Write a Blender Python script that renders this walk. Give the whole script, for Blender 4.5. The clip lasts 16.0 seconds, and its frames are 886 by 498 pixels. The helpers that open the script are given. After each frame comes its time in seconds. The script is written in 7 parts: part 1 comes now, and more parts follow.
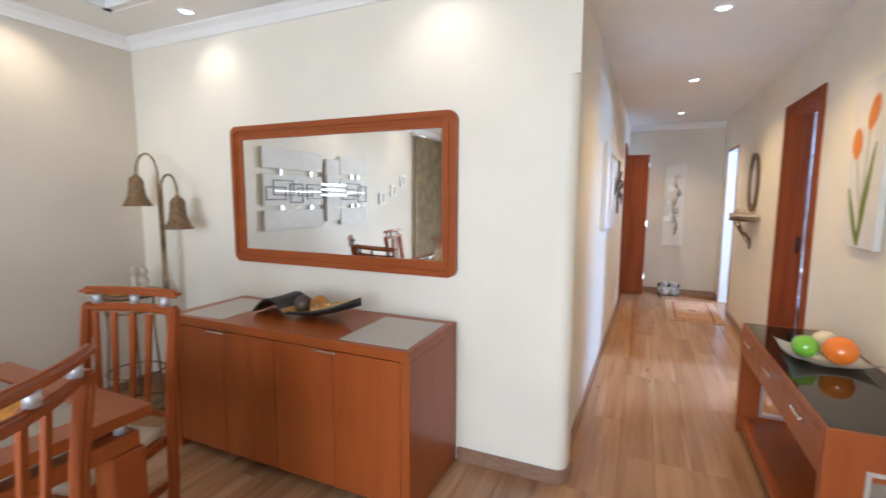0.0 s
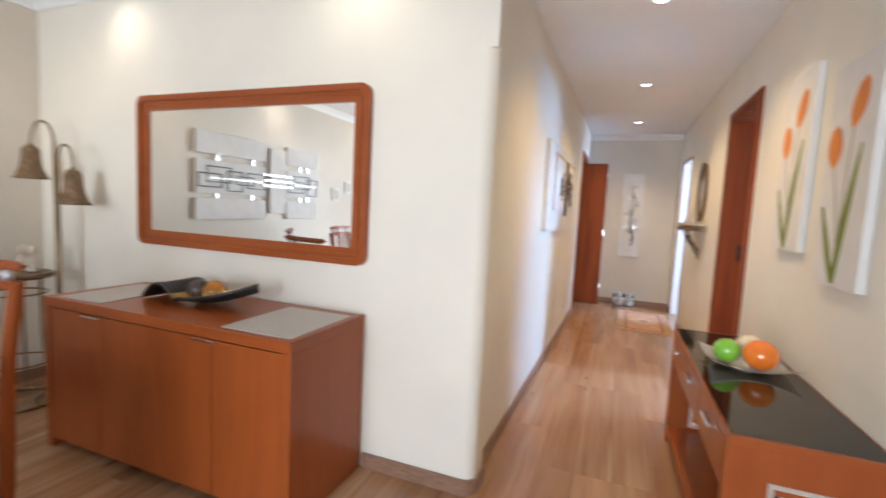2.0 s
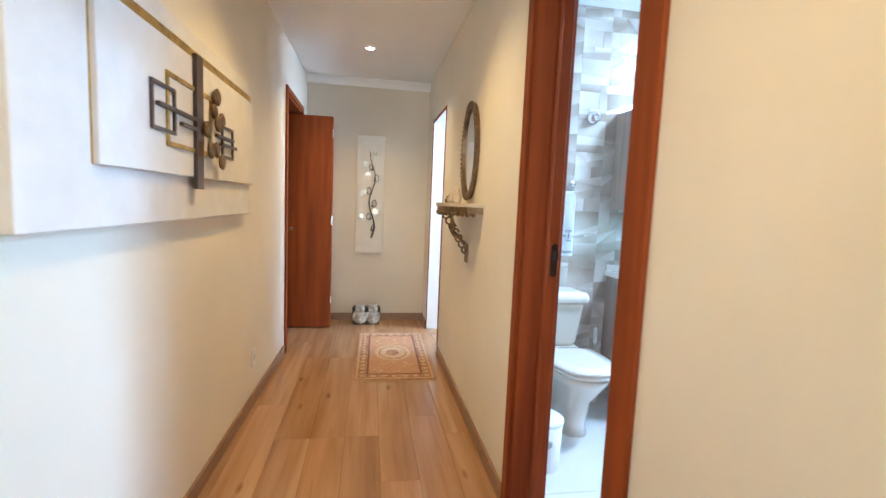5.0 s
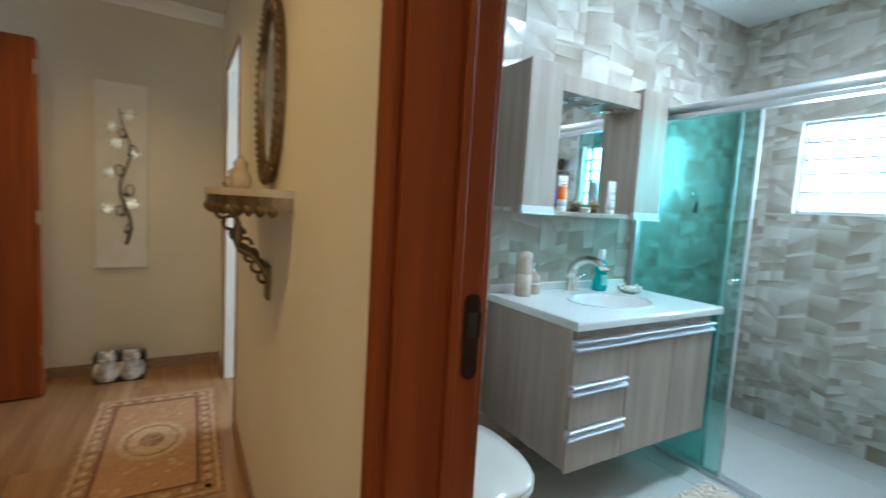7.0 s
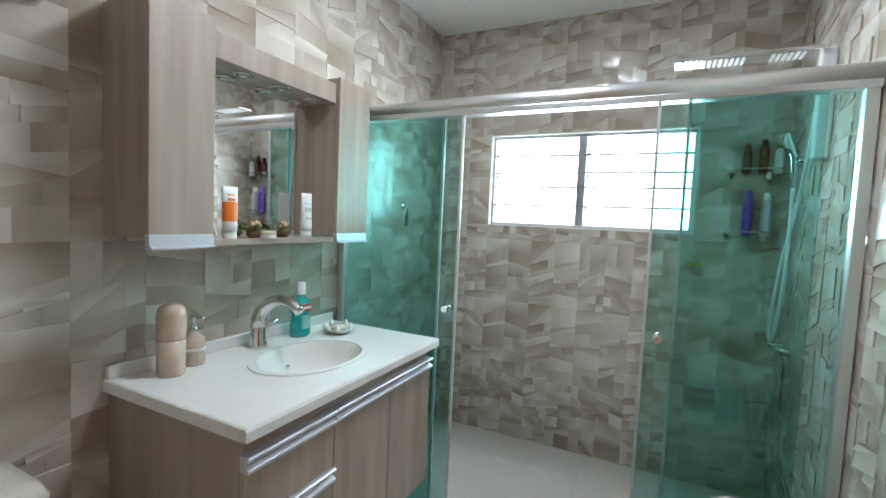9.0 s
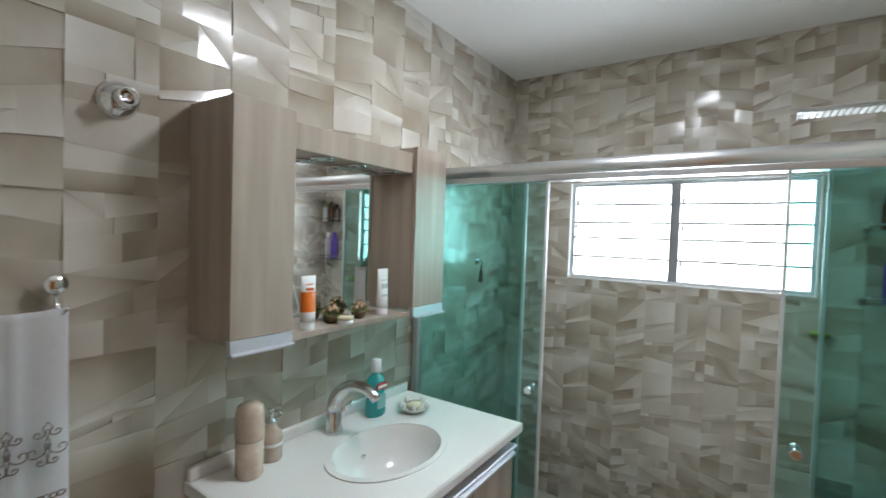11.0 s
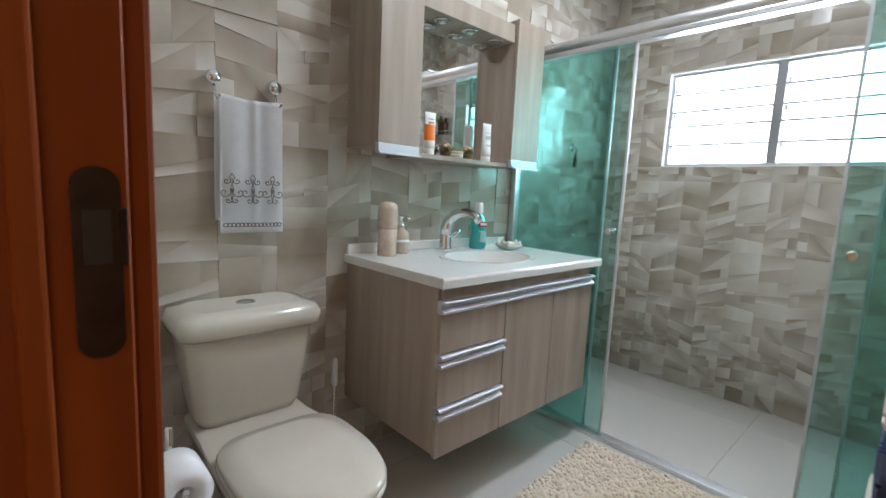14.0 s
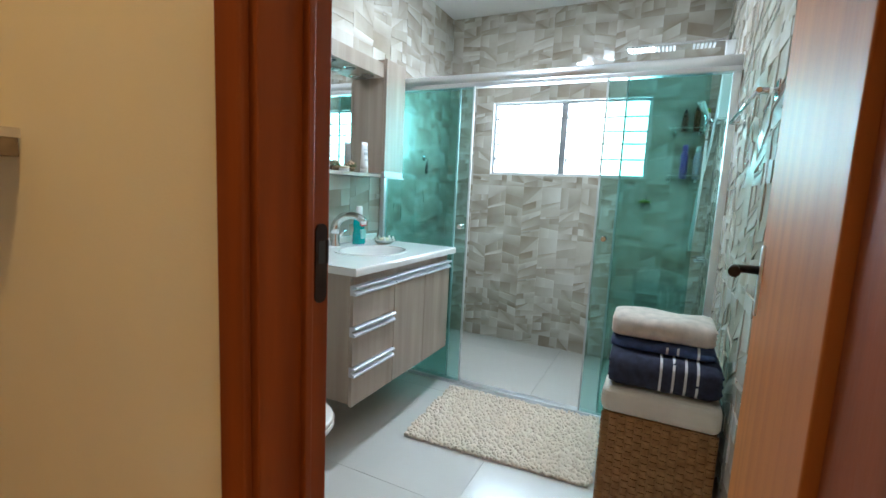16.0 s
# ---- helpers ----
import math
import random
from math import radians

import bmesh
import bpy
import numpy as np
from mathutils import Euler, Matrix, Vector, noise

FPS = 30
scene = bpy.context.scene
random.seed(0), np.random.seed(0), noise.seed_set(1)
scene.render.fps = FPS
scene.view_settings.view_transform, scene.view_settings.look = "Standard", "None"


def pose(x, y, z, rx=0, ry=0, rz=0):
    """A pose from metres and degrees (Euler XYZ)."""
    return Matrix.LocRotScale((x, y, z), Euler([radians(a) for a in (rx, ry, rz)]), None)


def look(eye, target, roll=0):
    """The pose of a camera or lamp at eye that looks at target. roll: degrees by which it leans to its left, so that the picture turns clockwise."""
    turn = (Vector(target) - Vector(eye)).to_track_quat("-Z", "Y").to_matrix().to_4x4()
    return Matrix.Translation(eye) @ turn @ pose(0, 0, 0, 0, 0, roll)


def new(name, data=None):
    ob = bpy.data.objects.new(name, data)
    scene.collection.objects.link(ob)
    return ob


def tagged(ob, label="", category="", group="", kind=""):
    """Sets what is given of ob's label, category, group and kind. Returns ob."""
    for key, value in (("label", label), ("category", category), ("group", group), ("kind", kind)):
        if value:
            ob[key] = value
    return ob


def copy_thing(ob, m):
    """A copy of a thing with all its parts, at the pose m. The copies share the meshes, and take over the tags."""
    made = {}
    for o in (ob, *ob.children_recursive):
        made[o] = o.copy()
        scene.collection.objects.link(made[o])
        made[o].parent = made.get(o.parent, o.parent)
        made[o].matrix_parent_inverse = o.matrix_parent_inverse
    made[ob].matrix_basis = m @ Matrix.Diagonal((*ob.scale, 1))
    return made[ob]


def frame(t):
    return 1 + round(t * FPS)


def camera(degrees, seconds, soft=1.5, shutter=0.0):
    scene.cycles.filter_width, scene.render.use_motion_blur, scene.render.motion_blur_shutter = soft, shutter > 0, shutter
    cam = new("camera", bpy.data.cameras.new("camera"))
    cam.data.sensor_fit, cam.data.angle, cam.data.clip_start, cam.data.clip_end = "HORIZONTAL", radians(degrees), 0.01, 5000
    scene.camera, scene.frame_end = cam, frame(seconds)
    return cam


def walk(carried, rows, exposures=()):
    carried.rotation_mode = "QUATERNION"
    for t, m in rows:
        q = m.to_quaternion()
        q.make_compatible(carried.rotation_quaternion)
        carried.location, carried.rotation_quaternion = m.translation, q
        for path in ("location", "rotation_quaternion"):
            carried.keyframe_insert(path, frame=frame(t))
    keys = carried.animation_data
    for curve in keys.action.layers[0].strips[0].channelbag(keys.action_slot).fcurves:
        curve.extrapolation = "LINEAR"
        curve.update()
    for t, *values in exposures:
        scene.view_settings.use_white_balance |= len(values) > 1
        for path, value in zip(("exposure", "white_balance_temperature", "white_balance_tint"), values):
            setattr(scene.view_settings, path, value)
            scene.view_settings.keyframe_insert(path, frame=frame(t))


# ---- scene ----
cam = camera(89.3, 16.0, soft=1.5, shutter=0.3)
PATH = [
    (0, (0.244, 0.104, 1.457), (-0.564, 1.919, 1.229), 0.3),
    (0.5, (0.311, 0.057, 1.464), (-0.852, 1.671, 1.254), 0.2),
    (1, (0.356, 0.109, 1.449), (-0.876, 1.671, 1.25), 0.6),
    (1.5, (0.408, 0.23, 1.429), (-0.771, 1.834, 1.227), 1.7),
    (2, (0.479, 0.392, 1.334), (-0.236, 2.251, 1.152), 2.9),
    (2.2, (0.508, 0.462, 1.317), (0.079, 2.405, 1.121), 3.2),
    (2.5, (0.564, 0.675, 1.253), (0.508, 2.666, 1.082), 3.2),
    (3, (0.599, 1.02, 1.236), (0.795, 3.003, 1.06), 3.2),
    (3.5, (0.596, 1.442, 1.272), (0.889, 3.412, 1.088), 2.6),
    (4, (0.649, 1.924, 1.311), (0.962, 3.889, 1.113), 2.4),
    (4.2, (0.648, 2.125, 1.305), (0.964, 4.09, 1.107), 2.4),
    (6.3, (0.842, 3.781, 1.294), (1.277, 5.722, 1.095), 2.6),
    (6.5, (0.904, 3.867, 1.302), (1.448, 5.781, 1.104), 2.8),
    (7, (1.011, 4.026, 1.288), (2.018, 5.744, 1.103), 3.4),
    (7.5, (1.111, 4.134, 1.281), (2.625, 5.429, 1.112), 3.3),
    (8, (1.309, 4.227, 1.262), (3.053, 5.194, 1.108), 3.0),
    (8.2, (1.385, 4.259, 1.267), (3.169, 5.15, 1.114), 3.0),
    (10.5, (1.689, 4.445, 1.654), (3.463, 5.366, 1.587), 1.8),
    (11, (1.67, 4.485, 1.615), (3.322, 5.612, 1.552), 1.9),
    (11.5, (1.632, 4.526, 1.539), (3.133, 5.846, 1.461), 2.1),
    (12, (1.572, 4.539, 1.454), (2.957, 5.979, 1.367), 2.2),
    (12.5, (1.532, 4.512, 1.351), (2.861, 6.0, 1.216), 2.4),
    (13, (1.507, 4.442, 1.252), (2.82, 5.936, 1.046), 2.6),
    (13.5, (1.454, 4.311, 1.192), (2.765, 5.801, 0.947), 2.7),
    (14, (1.364, 4.197, 1.152), (2.721, 5.645, 0.9), 2.8),
    (14.5, (1.26, 4.137, 1.136), (2.805, 5.381, 0.88), 3.4),
    (15, (1.112, 4.096, 1.149), (2.816, 5.11, 0.894), 3.6),
    (15.5, (0.945, 4.086, 1.173), (2.72, 4.971, 0.919), 3.4),
    (16, (0.813, 4.076, 1.222), (2.6, 4.939, 0.966), 2.8),
]
EXPOSURES = [
    (0.0, 0.0, 4680, 9), (1.0, 0.05, 4780, 9), (1.5, 0.05, 4850, 11), (2.5, 0.04, 4700, 9), (3.0, 0.06, 4730, 9), (3.5, 0.07, 4850, 12), (4.2, 0.2, 4650, 2),
    (6.3, -0.65, 6000, 4), (7.0, -1.1, 5800, -5), (8.0, -1.24, 6650, 3), (8.3, -1.33, 6950, 7), (10.5, -1.8, 7700, 10), (13.0, -1.72, 7700, 13),
    (14.5, -1.3, 7250, 11), (16.0, -1.15, 6750, 3),
]
walk(cam, [(t, look(eye, target, roll)) for t, eye, target, roll in PATH], EXPOSURES)

# ---- world, daylight and lamps ----
scene.cycles.transparent_max_bounces = 32
world = bpy.data.worlds.new("daylight")
scene.world = world
world.use_nodes = True
wn = world.node_tree.nodes
sky = wn.new("ShaderNodeTexSky")
sky.sky_type, sky.sun_disc = "NISHITA", False
sky.sun_elevation, sky.sun_rotation = radians(52), radians(200)
world.node_tree.links.new(sky.outputs[0], wn["Background"].inputs[0])
wn["Background"].inputs[1].default_value = 0.12
sun_data = bpy.data.lights.new("sun", "SUN")
sun_data.energy, sun_data.angle, sun_data.color = 1.2, radians(12), (1.0, 0.95, 0.88)
sun = new("sun", sun_data)
sun.matrix_world = pose(0, 0, 8, 38, 0, 200)


def area_lamp(name, m, w, h, watts, colour):
    d = bpy.data.lights.new(name, "AREA")
    d.shape, d.size, d.size_y, d.energy, d.color = "RECTANGLE", w, h, watts, colour
    o = new(name, d)
    o.matrix_world = m
    return o


def spot_lamp(name, x, y, z, watts, colour, deg=110, blend=0.9):
    d = bpy.data.lights.new(name, "SPOT")
    d.energy, d.color, d.spot_size, d.spot_blend, d.shadow_soft_size = watts, colour, radians(deg), blend, 0.03
    o = new(name, d)
    o.matrix_world = pose(x, y, z)
    return o


WARM = (1.0, 0.59, 0.20)
DINING_WARM = (1.0, 0.70, 0.40)
COOL = (0.54, 0.72, 1.0)
# skylight entering at the shower window, the living room window and the side room window
area_lamp("shower_window_skylight", pose(4.50, 4.81, 1.665, 0, 90, 0), 0.56, 1.16, 124, COOL)
area_lamp("living_window_skylight", pose(-0.4, -3.28, 1.25, 90, 0, 0), 1.9, 2.1, 195, (1.0, 0.90, 0.72))
# side room window is unseen, added to light the doorway's white reveal
area_lamp("side_room_skylight", pose(3.16, 6.9, 1.5, 0, 90, 0), 1.2, 1.2, 40, COOL)
CORRIDOR_SPOTS = [(0.61, 3.27), (0.62, 5.02), (0.63, 6.80)]
# last two dining spots are unseen, added to continue the row along the wall
DINING_SPOTS = [(-3.02, 1.58), (-2.37, 2.10), (-0.72, 2.08), (-3.02, 0.0), (-3.02, -1.6)]
for sx, sy in CORRIDOR_SPOTS:
    spot_lamp("corridor_spot", sx, sy, 2.53, 76, WARM, 128, 1.0)
for sx, sy in DINING_SPOTS:
    spot_lamp("dining_spot", sx, sy, 2.55, (15 if sy > 0 else 9) if sx < -3 else 8, DINING_WARM, 140, 1.0)
bath_glow = area_lamp("bath_lamp", pose(2.95, 4.82, 2.595), 0.2, 0.2, 70, (0.65, 0.78, 1.0))


# ---- materials ----
def material(name, colour, rough=0.5, metal=0.0, vary=0.12, scale=6.0, bump=0.05, bump_scale=60.0, stretch=(1, 1, 1), coat=0.0, alt=None, rnd=0.0, island=0.0, spec=0.5):
    m = bpy.data.materials.new(name)
    m.use_nodes = True
    nt = m.node_tree
    n, l = nt.nodes, nt.links
    b = n["Principled BSDF"]
    b.inputs["Roughness"].default_value, b.inputs["Metallic"].default_value = rough, metal
    b.inputs["Coat Weight"].default_value, b.inputs["Coat Roughness"].default_value = coat, 0.08
    b.inputs["Specular IOR Level"].default_value = spec
    tc = n.new("ShaderNodeTexCoord")
    mp = n.new("ShaderNodeMapping")
    mp.inputs["Scale"].default_value = stretch
    l.new(tc.outputs["Object"], mp.inputs[0])
    vec = mp.outputs[0]
    big = n.new("ShaderNodeTexNoise")
    big.inputs["Scale"].default_value, big.inputs["Detail"].default_value = scale, 6
    l.new(vec, big.inputs["Vector"])
    fine = n.new("ShaderNodeTexNoise")
    fine.inputs["Scale"].default_value, fine.inputs["Detail"].default_value = bump_scale, 4
    l.new(vec, fine.inputs["Vector"])
    ramp = n.new("ShaderNodeValToRGB")
    lo = alt or tuple(c * (1 - 2 * vary) for c in colour)
    hi = colour if alt else tuple(min(1, c * (1 + vary)) for c in colour)
    ramp.color_ramp.elements[0].position, ramp.color_ramp.elements[1].position = 0.32, 0.68
    ramp.color_ramp.elements[0].color, ramp.color_ramp.elements[1].color = (*lo, 1), (*hi, 1)
    l.new(big.outputs[0], ramp.inputs[0])
    col = ramp.outputs[0]
    if rnd or island:
        src = n.new("ShaderNodeObjectInfo").outputs["Random"] if rnd else n.new("ShaderNodeNewGeometry").outputs["Random Per Island"]
        amount = rnd or island
        mr = n.new("ShaderNodeMapRange")
        mr.inputs["To Min"].default_value, mr.inputs["To Max"].default_value = 1 - amount, 1 + amount
        l.new(src, mr.inputs[0])
        hs = n.new("ShaderNodeHueSaturation")
        l.new(mr.outputs[0], hs.inputs["Value"])
        l.new(col, hs.inputs["Color"])
        col = hs.outputs[0]
        if rnd:
            sh = n.new("ShaderNodeVectorMath")
            sc = n.new("ShaderNodeMath")
            sc.operation = "MULTIPLY"
            sc.inputs[1].default_value = 37.0
            l.new(src, sc.inputs[0])
            l.new(tc.outputs["Object"], sh.inputs[0])
            l.new(sc.outputs[0], sh.inputs[1])
            l.new(sh.outputs[0], mp.inputs[0])
    l.new(col, b.inputs["Base Color"])
    if bump:
        bp = n.new("ShaderNodeBump")
        bp.inputs["Strength"].default_value, bp.inputs["Distance"].default_value = bump, 0.01
        l.new(fine.outputs[0], bp.inputs["Height"])
        l.new(bp.outputs[0], b.inputs["Normal"])
    rr = n.new("ShaderNodeMapRange")
    rr.inputs["To Min"].default_value, rr.inputs["To Max"].default_value = max(0.02, rough * 0.8), min(1, rough * 1.2)
    l.new(fine.outputs[0], rr.inputs[0])
    l.new(rr.outputs[0], b.inputs["Roughness"])
    return m


def glass_material(name, colour, rough=0.0):
    m = bpy.data.materials.new(name)
    m.use_nodes = True
    b = m.node_tree.nodes["Principled BSDF"]
    b.inputs["Base Color"].default_value, b.inputs["Roughness"].default_value = (*colour, 1), rough
    b.inputs["Transmission Weight"].default_value, b.inputs["IOR"].default_value = 1.0, 1.45
    return m


def sheet_glass(name, colour, gloss=0.035):
    """Thin tinted pane: straight-through tint, with a gloss that grows towards grazing views."""
    m = bpy.data.materials.new(name)
    m.use_nodes = True
    n, l = m.node_tree.nodes, m.node_tree.links
    n.remove(n["Principled BSDF"])
    tr, gl, mx, fr = n.new("ShaderNodeBsdfTransparent"), n.new("ShaderNodeBsdfGlossy"), n.new("ShaderNodeMixShader"), n.new("ShaderNodeLayerWeight")
    tr.inputs[0].default_value = (*colour, 1)
    gl.inputs["Roughness"].default_value = 0.02
    fr.inputs[0].default_value = 0.5
    pw, ad = n.new("ShaderNodeMath"), n.new("ShaderNodeMath")
    pw.operation, pw.inputs[1].default_value = "POWER", 4.0
    ad.operation, ad.use_clamp = "MULTIPLY_ADD", True
    ad.inputs[1].default_value, ad.inputs[2].default_value = 0.8, gloss
    l.new(fr.outputs["Facing"], pw.inputs[0])
    l.new(pw.outputs[0], ad.inputs[0])
    l.new(ad.outputs[0], mx.inputs[0])
    l.new(tr.outputs[0], mx.inputs[1])
    l.new(gl.outputs[0], mx.inputs[2])
    l.new(mx.outputs[0], n["Material Output"].inputs[0])
    return m


def glow_material(name, colour, strength):
    m = bpy.data.materials.new(name)
    m.use_nodes = True
    b = m.node_tree.nodes["Principled BSDF"]
    b.inputs["Base Color"].default_value = (*colour, 1)
    b.inputs["Emission Color"].default_value, b.inputs["Emission Strength"].default_value = (*colour, 1), strength
    return m


CREAM = material("cream_wall_paint", (0.80, 0.75, 0.64), 0.55, vary=0.03, scale=1.5, bump=0.06, bump_scale=180)
TAUPE = material("taupe_wall_paint", (0.66, 0.595, 0.49), 0.42, vary=0.04, scale=1.2, bump=0.08, bump_scale=160)
WHITE = material("white_ceiling_paint", (0.86, 0.85, 0.83), 0.6, vary=0.02, scale=1.5, bump=0.04, bump_scale=120)
GREYTRAY = material("tray_grey", (0.42, 0.42, 0.43), 0.6, vary=0.03, scale=1.5)
LAMINATE = material("oak_laminate", (0.425, 0.243, 0.121), 0.18, vary=0.2, scale=2.0, alt=(0.288, 0.155, 0.073), bump=0.06, bump_scale=40, stretch=(7, 0.5, 7), rnd=0.11)


def knots_and_sapwood(m):
    """Sparse dark knots and pale sapwood streaks along a board."""
    n, l = m.node_tree.nodes, m.node_tree.links
    b = n["Principled BSDF"]
    col = b.inputs["Base Color"].links[0].from_socket
    info, tc = n.new("ShaderNodeObjectInfo"), n.new("ShaderNodeTexCoord")
    shift = n.new("ShaderNodeVectorMath")
    shift.operation = "MULTIPLY_ADD"
    shift.inputs[1].default_value = (1, 1, 1)
    far = n.new("ShaderNodeMath")
    far.operation, far.inputs[1].default_value = "MULTIPLY", 53.0
    l.new(info.outputs["Random"], far.inputs[0])
    l.new(tc.outputs["Object"], shift.inputs[0])
    l.new(far.outputs[0], shift.inputs[2])

    def mixed(scale, stretch, lo, hi, colour, amount, kind):
        nonlocal col
        mp = n.new("ShaderNodeMapping")
        mp.inputs["Scale"].default_value = stretch
        l.new(shift.outputs[0], mp.inputs[0])
        t = n.new(kind)
        t.inputs["Scale"].default_value = scale
        l.new(mp.outputs[0], t.inputs["Vector"])
        r = n.new("ShaderNodeMapRange")
        r.inputs["From Min"].default_value, r.inputs["From Max"].default_value = lo, hi
        r.inputs["To Max"].default_value = amount
        l.new(t.outputs["Distance" if kind == "ShaderNodeTexVoronoi" else 0], r.inputs[0])
        x = n.new("ShaderNodeMix")
        x.data_type = "RGBA"
        l.new(r.outputs[0], x.inputs[0])
        l.new(col, x.inputs[6])
        x.inputs[7].default_value = (*colour, 1)
        col = x.outputs[2]

    mixed(1.3, (6, 0.35, 1), 0.56, 0.70, (0.54, 0.36, 0.20), 0.65, "ShaderNodeTexNoise")
    mixed(2.0, (9, 0.5, 1), 0.60, 0.74, (0.20, 0.10, 0.05), 0.5, "ShaderNodeTexNoise")
    mixed(1.5, (4.0, 1.3, 1), 0.11, 0.03, (0.13, 0.062, 0.03), 0.8, "ShaderNodeTexVoronoi")
    l.new(col, b.inputs["Base Color"])


knots_and_sapwood(LAMINATE)
JOINT = material("dark_joint", (0.20, 0.115, 0.06), 0.8)
BASEWOOD = material("baseboard_laminate", (0.27, 0.16, 0.10), 0.35, vary=0.12, scale=3, stretch=(6, 6, 20))
CHERRY = material("cherry_veneer", (0.305, 0.076, 0.0118), 0.32, vary=0.10, scale=2.5, bump=0.03, stretch=(7, 7, 0.8), alt=(0.26, 0.062, 0.0098), coat=0.08, spec=0.3)
CHERRY_H = material("cherry_veneer_lengthwise", (0.305, 0.076, 0.0118), 0.30, vary=0.10, scale=2.5, bump=0.03, stretch=(0.8, 7, 7), alt=(0.26, 0.062, 0.0098), coat=0.08, spec=0.3)
DOORWOOD = material("stained_door_wood", (0.27, 0.060, 0.011), 0.58, vary=0.1, scale=2.2, bump=0.02, stretch=(9, 9, 0.6), alt=(0.18, 0.039, 0.0085), coat=0.0, spec=0.18)
LEAFWOOD = material("varnished_door_leaf", (0.46, 0.15, 0.034), 0.5, vary=0.1, scale=2.0, bump=0.02, stretch=(9, 9, 0.5), alt=(0.35, 0.10, 0.022), spec=0.25)
CHROME = material("chrome", (0.78, 0.78, 0.79), 0.12, metal=1.0, vary=0.02, bump=0.0)
ALU = material("brushed_aluminium", (0.84, 0.85, 0.87), 0.34, metal=1.0, vary=0.02, bump=0.0)
SATINALU = material("satin_anodised_aluminium", (0.62, 0.62, 0.66), 0.5, metal=0.7, vary=0.02, bump=0.0)
MIRROR = material("mirror_silver", (0.90, 0.91, 0.90), 0.02, metal=1.0, vary=0.0, bump=0.0)
PORCELAIN = material("glazed_porcelain", (0.70, 0.65, 0.565), 0.12, vary=0.02, bump=0.0, coat=0.3)
STONEWHITE = material("white_cultured_marble", (0.82, 0.81, 0.78), 0.16, vary=0.02, scale=3, bump=0.0, coat=0.3)
ASHWOOD = material("greige_ash_laminate", (0.43, 0.352, 0.292), 0.42, vary=0.1, scale=2.5, alt=(0.325, 0.253, 0.202), stretch=(7, 7, 0.5), bump=0.04)
GREENGLASS = sheet_glass("green_tempered_glass", (0.69, 0.885, 0.865))
TABLEGLASS = sheet_glass("reflective_table_glass", (0.86, 0.88, 0.87), 0.30)
CLEARGLASS = sheet_glass("clear_glass", (0.88, 0.93, 0.91))
BLACKGLASS = material("black_glass", (0.010, 0.009, 0.008), 0.04, vary=0.0, bump=0.0, coat=0.0, spec=0.4)
GLOW = glow_material("lamp_glow", (1.0, 0.93, 0.80), 14.0)
GLOWCOOL = glow_material("cool_lamp_glow", (0.95, 0.98, 1.0), 45.0)
FLOORTILE = material("pale_porcelain_tile", (0.60, 0.58, 0.54), 0.16, vary=0.03, scale=1.5, bump=0.0, rnd=0.02)
GROUT = material("grout", (0.52, 0.50, 0.46), 0.8)
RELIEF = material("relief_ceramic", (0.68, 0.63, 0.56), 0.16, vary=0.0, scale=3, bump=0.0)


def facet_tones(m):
    """Tan-to-cream print by piece and faint cloud, with relief shading coloured in by depth."""
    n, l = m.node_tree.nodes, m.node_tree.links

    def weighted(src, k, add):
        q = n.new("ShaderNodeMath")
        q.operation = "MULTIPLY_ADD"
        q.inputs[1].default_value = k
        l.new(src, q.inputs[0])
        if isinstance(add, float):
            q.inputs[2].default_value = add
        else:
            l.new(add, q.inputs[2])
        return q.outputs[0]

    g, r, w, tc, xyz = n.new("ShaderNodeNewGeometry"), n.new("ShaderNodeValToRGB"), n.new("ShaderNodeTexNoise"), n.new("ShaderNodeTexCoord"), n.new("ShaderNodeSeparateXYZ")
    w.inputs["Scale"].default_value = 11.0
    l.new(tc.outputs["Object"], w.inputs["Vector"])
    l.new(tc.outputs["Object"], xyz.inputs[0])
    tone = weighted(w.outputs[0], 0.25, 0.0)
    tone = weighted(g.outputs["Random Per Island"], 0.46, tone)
    # shading of the relief put into the colour: tan hollows, paler high points
    relief_shade = n.new("ShaderNodeMapRange")
    relief_shade.inputs["From Min"].default_value, relief_shade.inputs["From Max"].default_value = -0.0022, -0.0092
    l.new(xyz.outputs["Y"], relief_shade.inputs[0])
    tone = weighted(relief_shade.outputs[0], 0.42, tone)
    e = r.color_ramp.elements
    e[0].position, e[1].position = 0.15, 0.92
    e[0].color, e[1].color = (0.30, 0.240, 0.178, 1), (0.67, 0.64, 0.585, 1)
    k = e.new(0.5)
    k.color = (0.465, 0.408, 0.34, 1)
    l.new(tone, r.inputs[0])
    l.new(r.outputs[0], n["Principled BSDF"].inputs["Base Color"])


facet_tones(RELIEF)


# ---- mesh helpers ----
def add_box(bm, x0, x1, y0, y1, z0, z1, m=None):
    r = bmesh.ops.create_cube(bm, size=1)
    t = Matrix.Translation(((x0 + x1) / 2, (y0 + y1) / 2, (z0 + z1) / 2)) @ Matrix.Diagonal((abs(x1 - x0), abs(y1 - y0), abs(z1 - z0), 1))
    bmesh.ops.transform(bm, matrix=(m @ t) if m else t, verts=r["verts"])
    return bm


def box(x0, x1, y0, y1, z0, z1, bev=0.0, seg=2):
    bm = bmesh.new()
    add_box(bm, x0, x1, y0, y1, z0, z1)
    if bev:
        bmesh.ops.bevel(bm, geom=bm.edges[:], offset=bev, segments=seg, profile=0.5, affect="EDGES")
    return bm


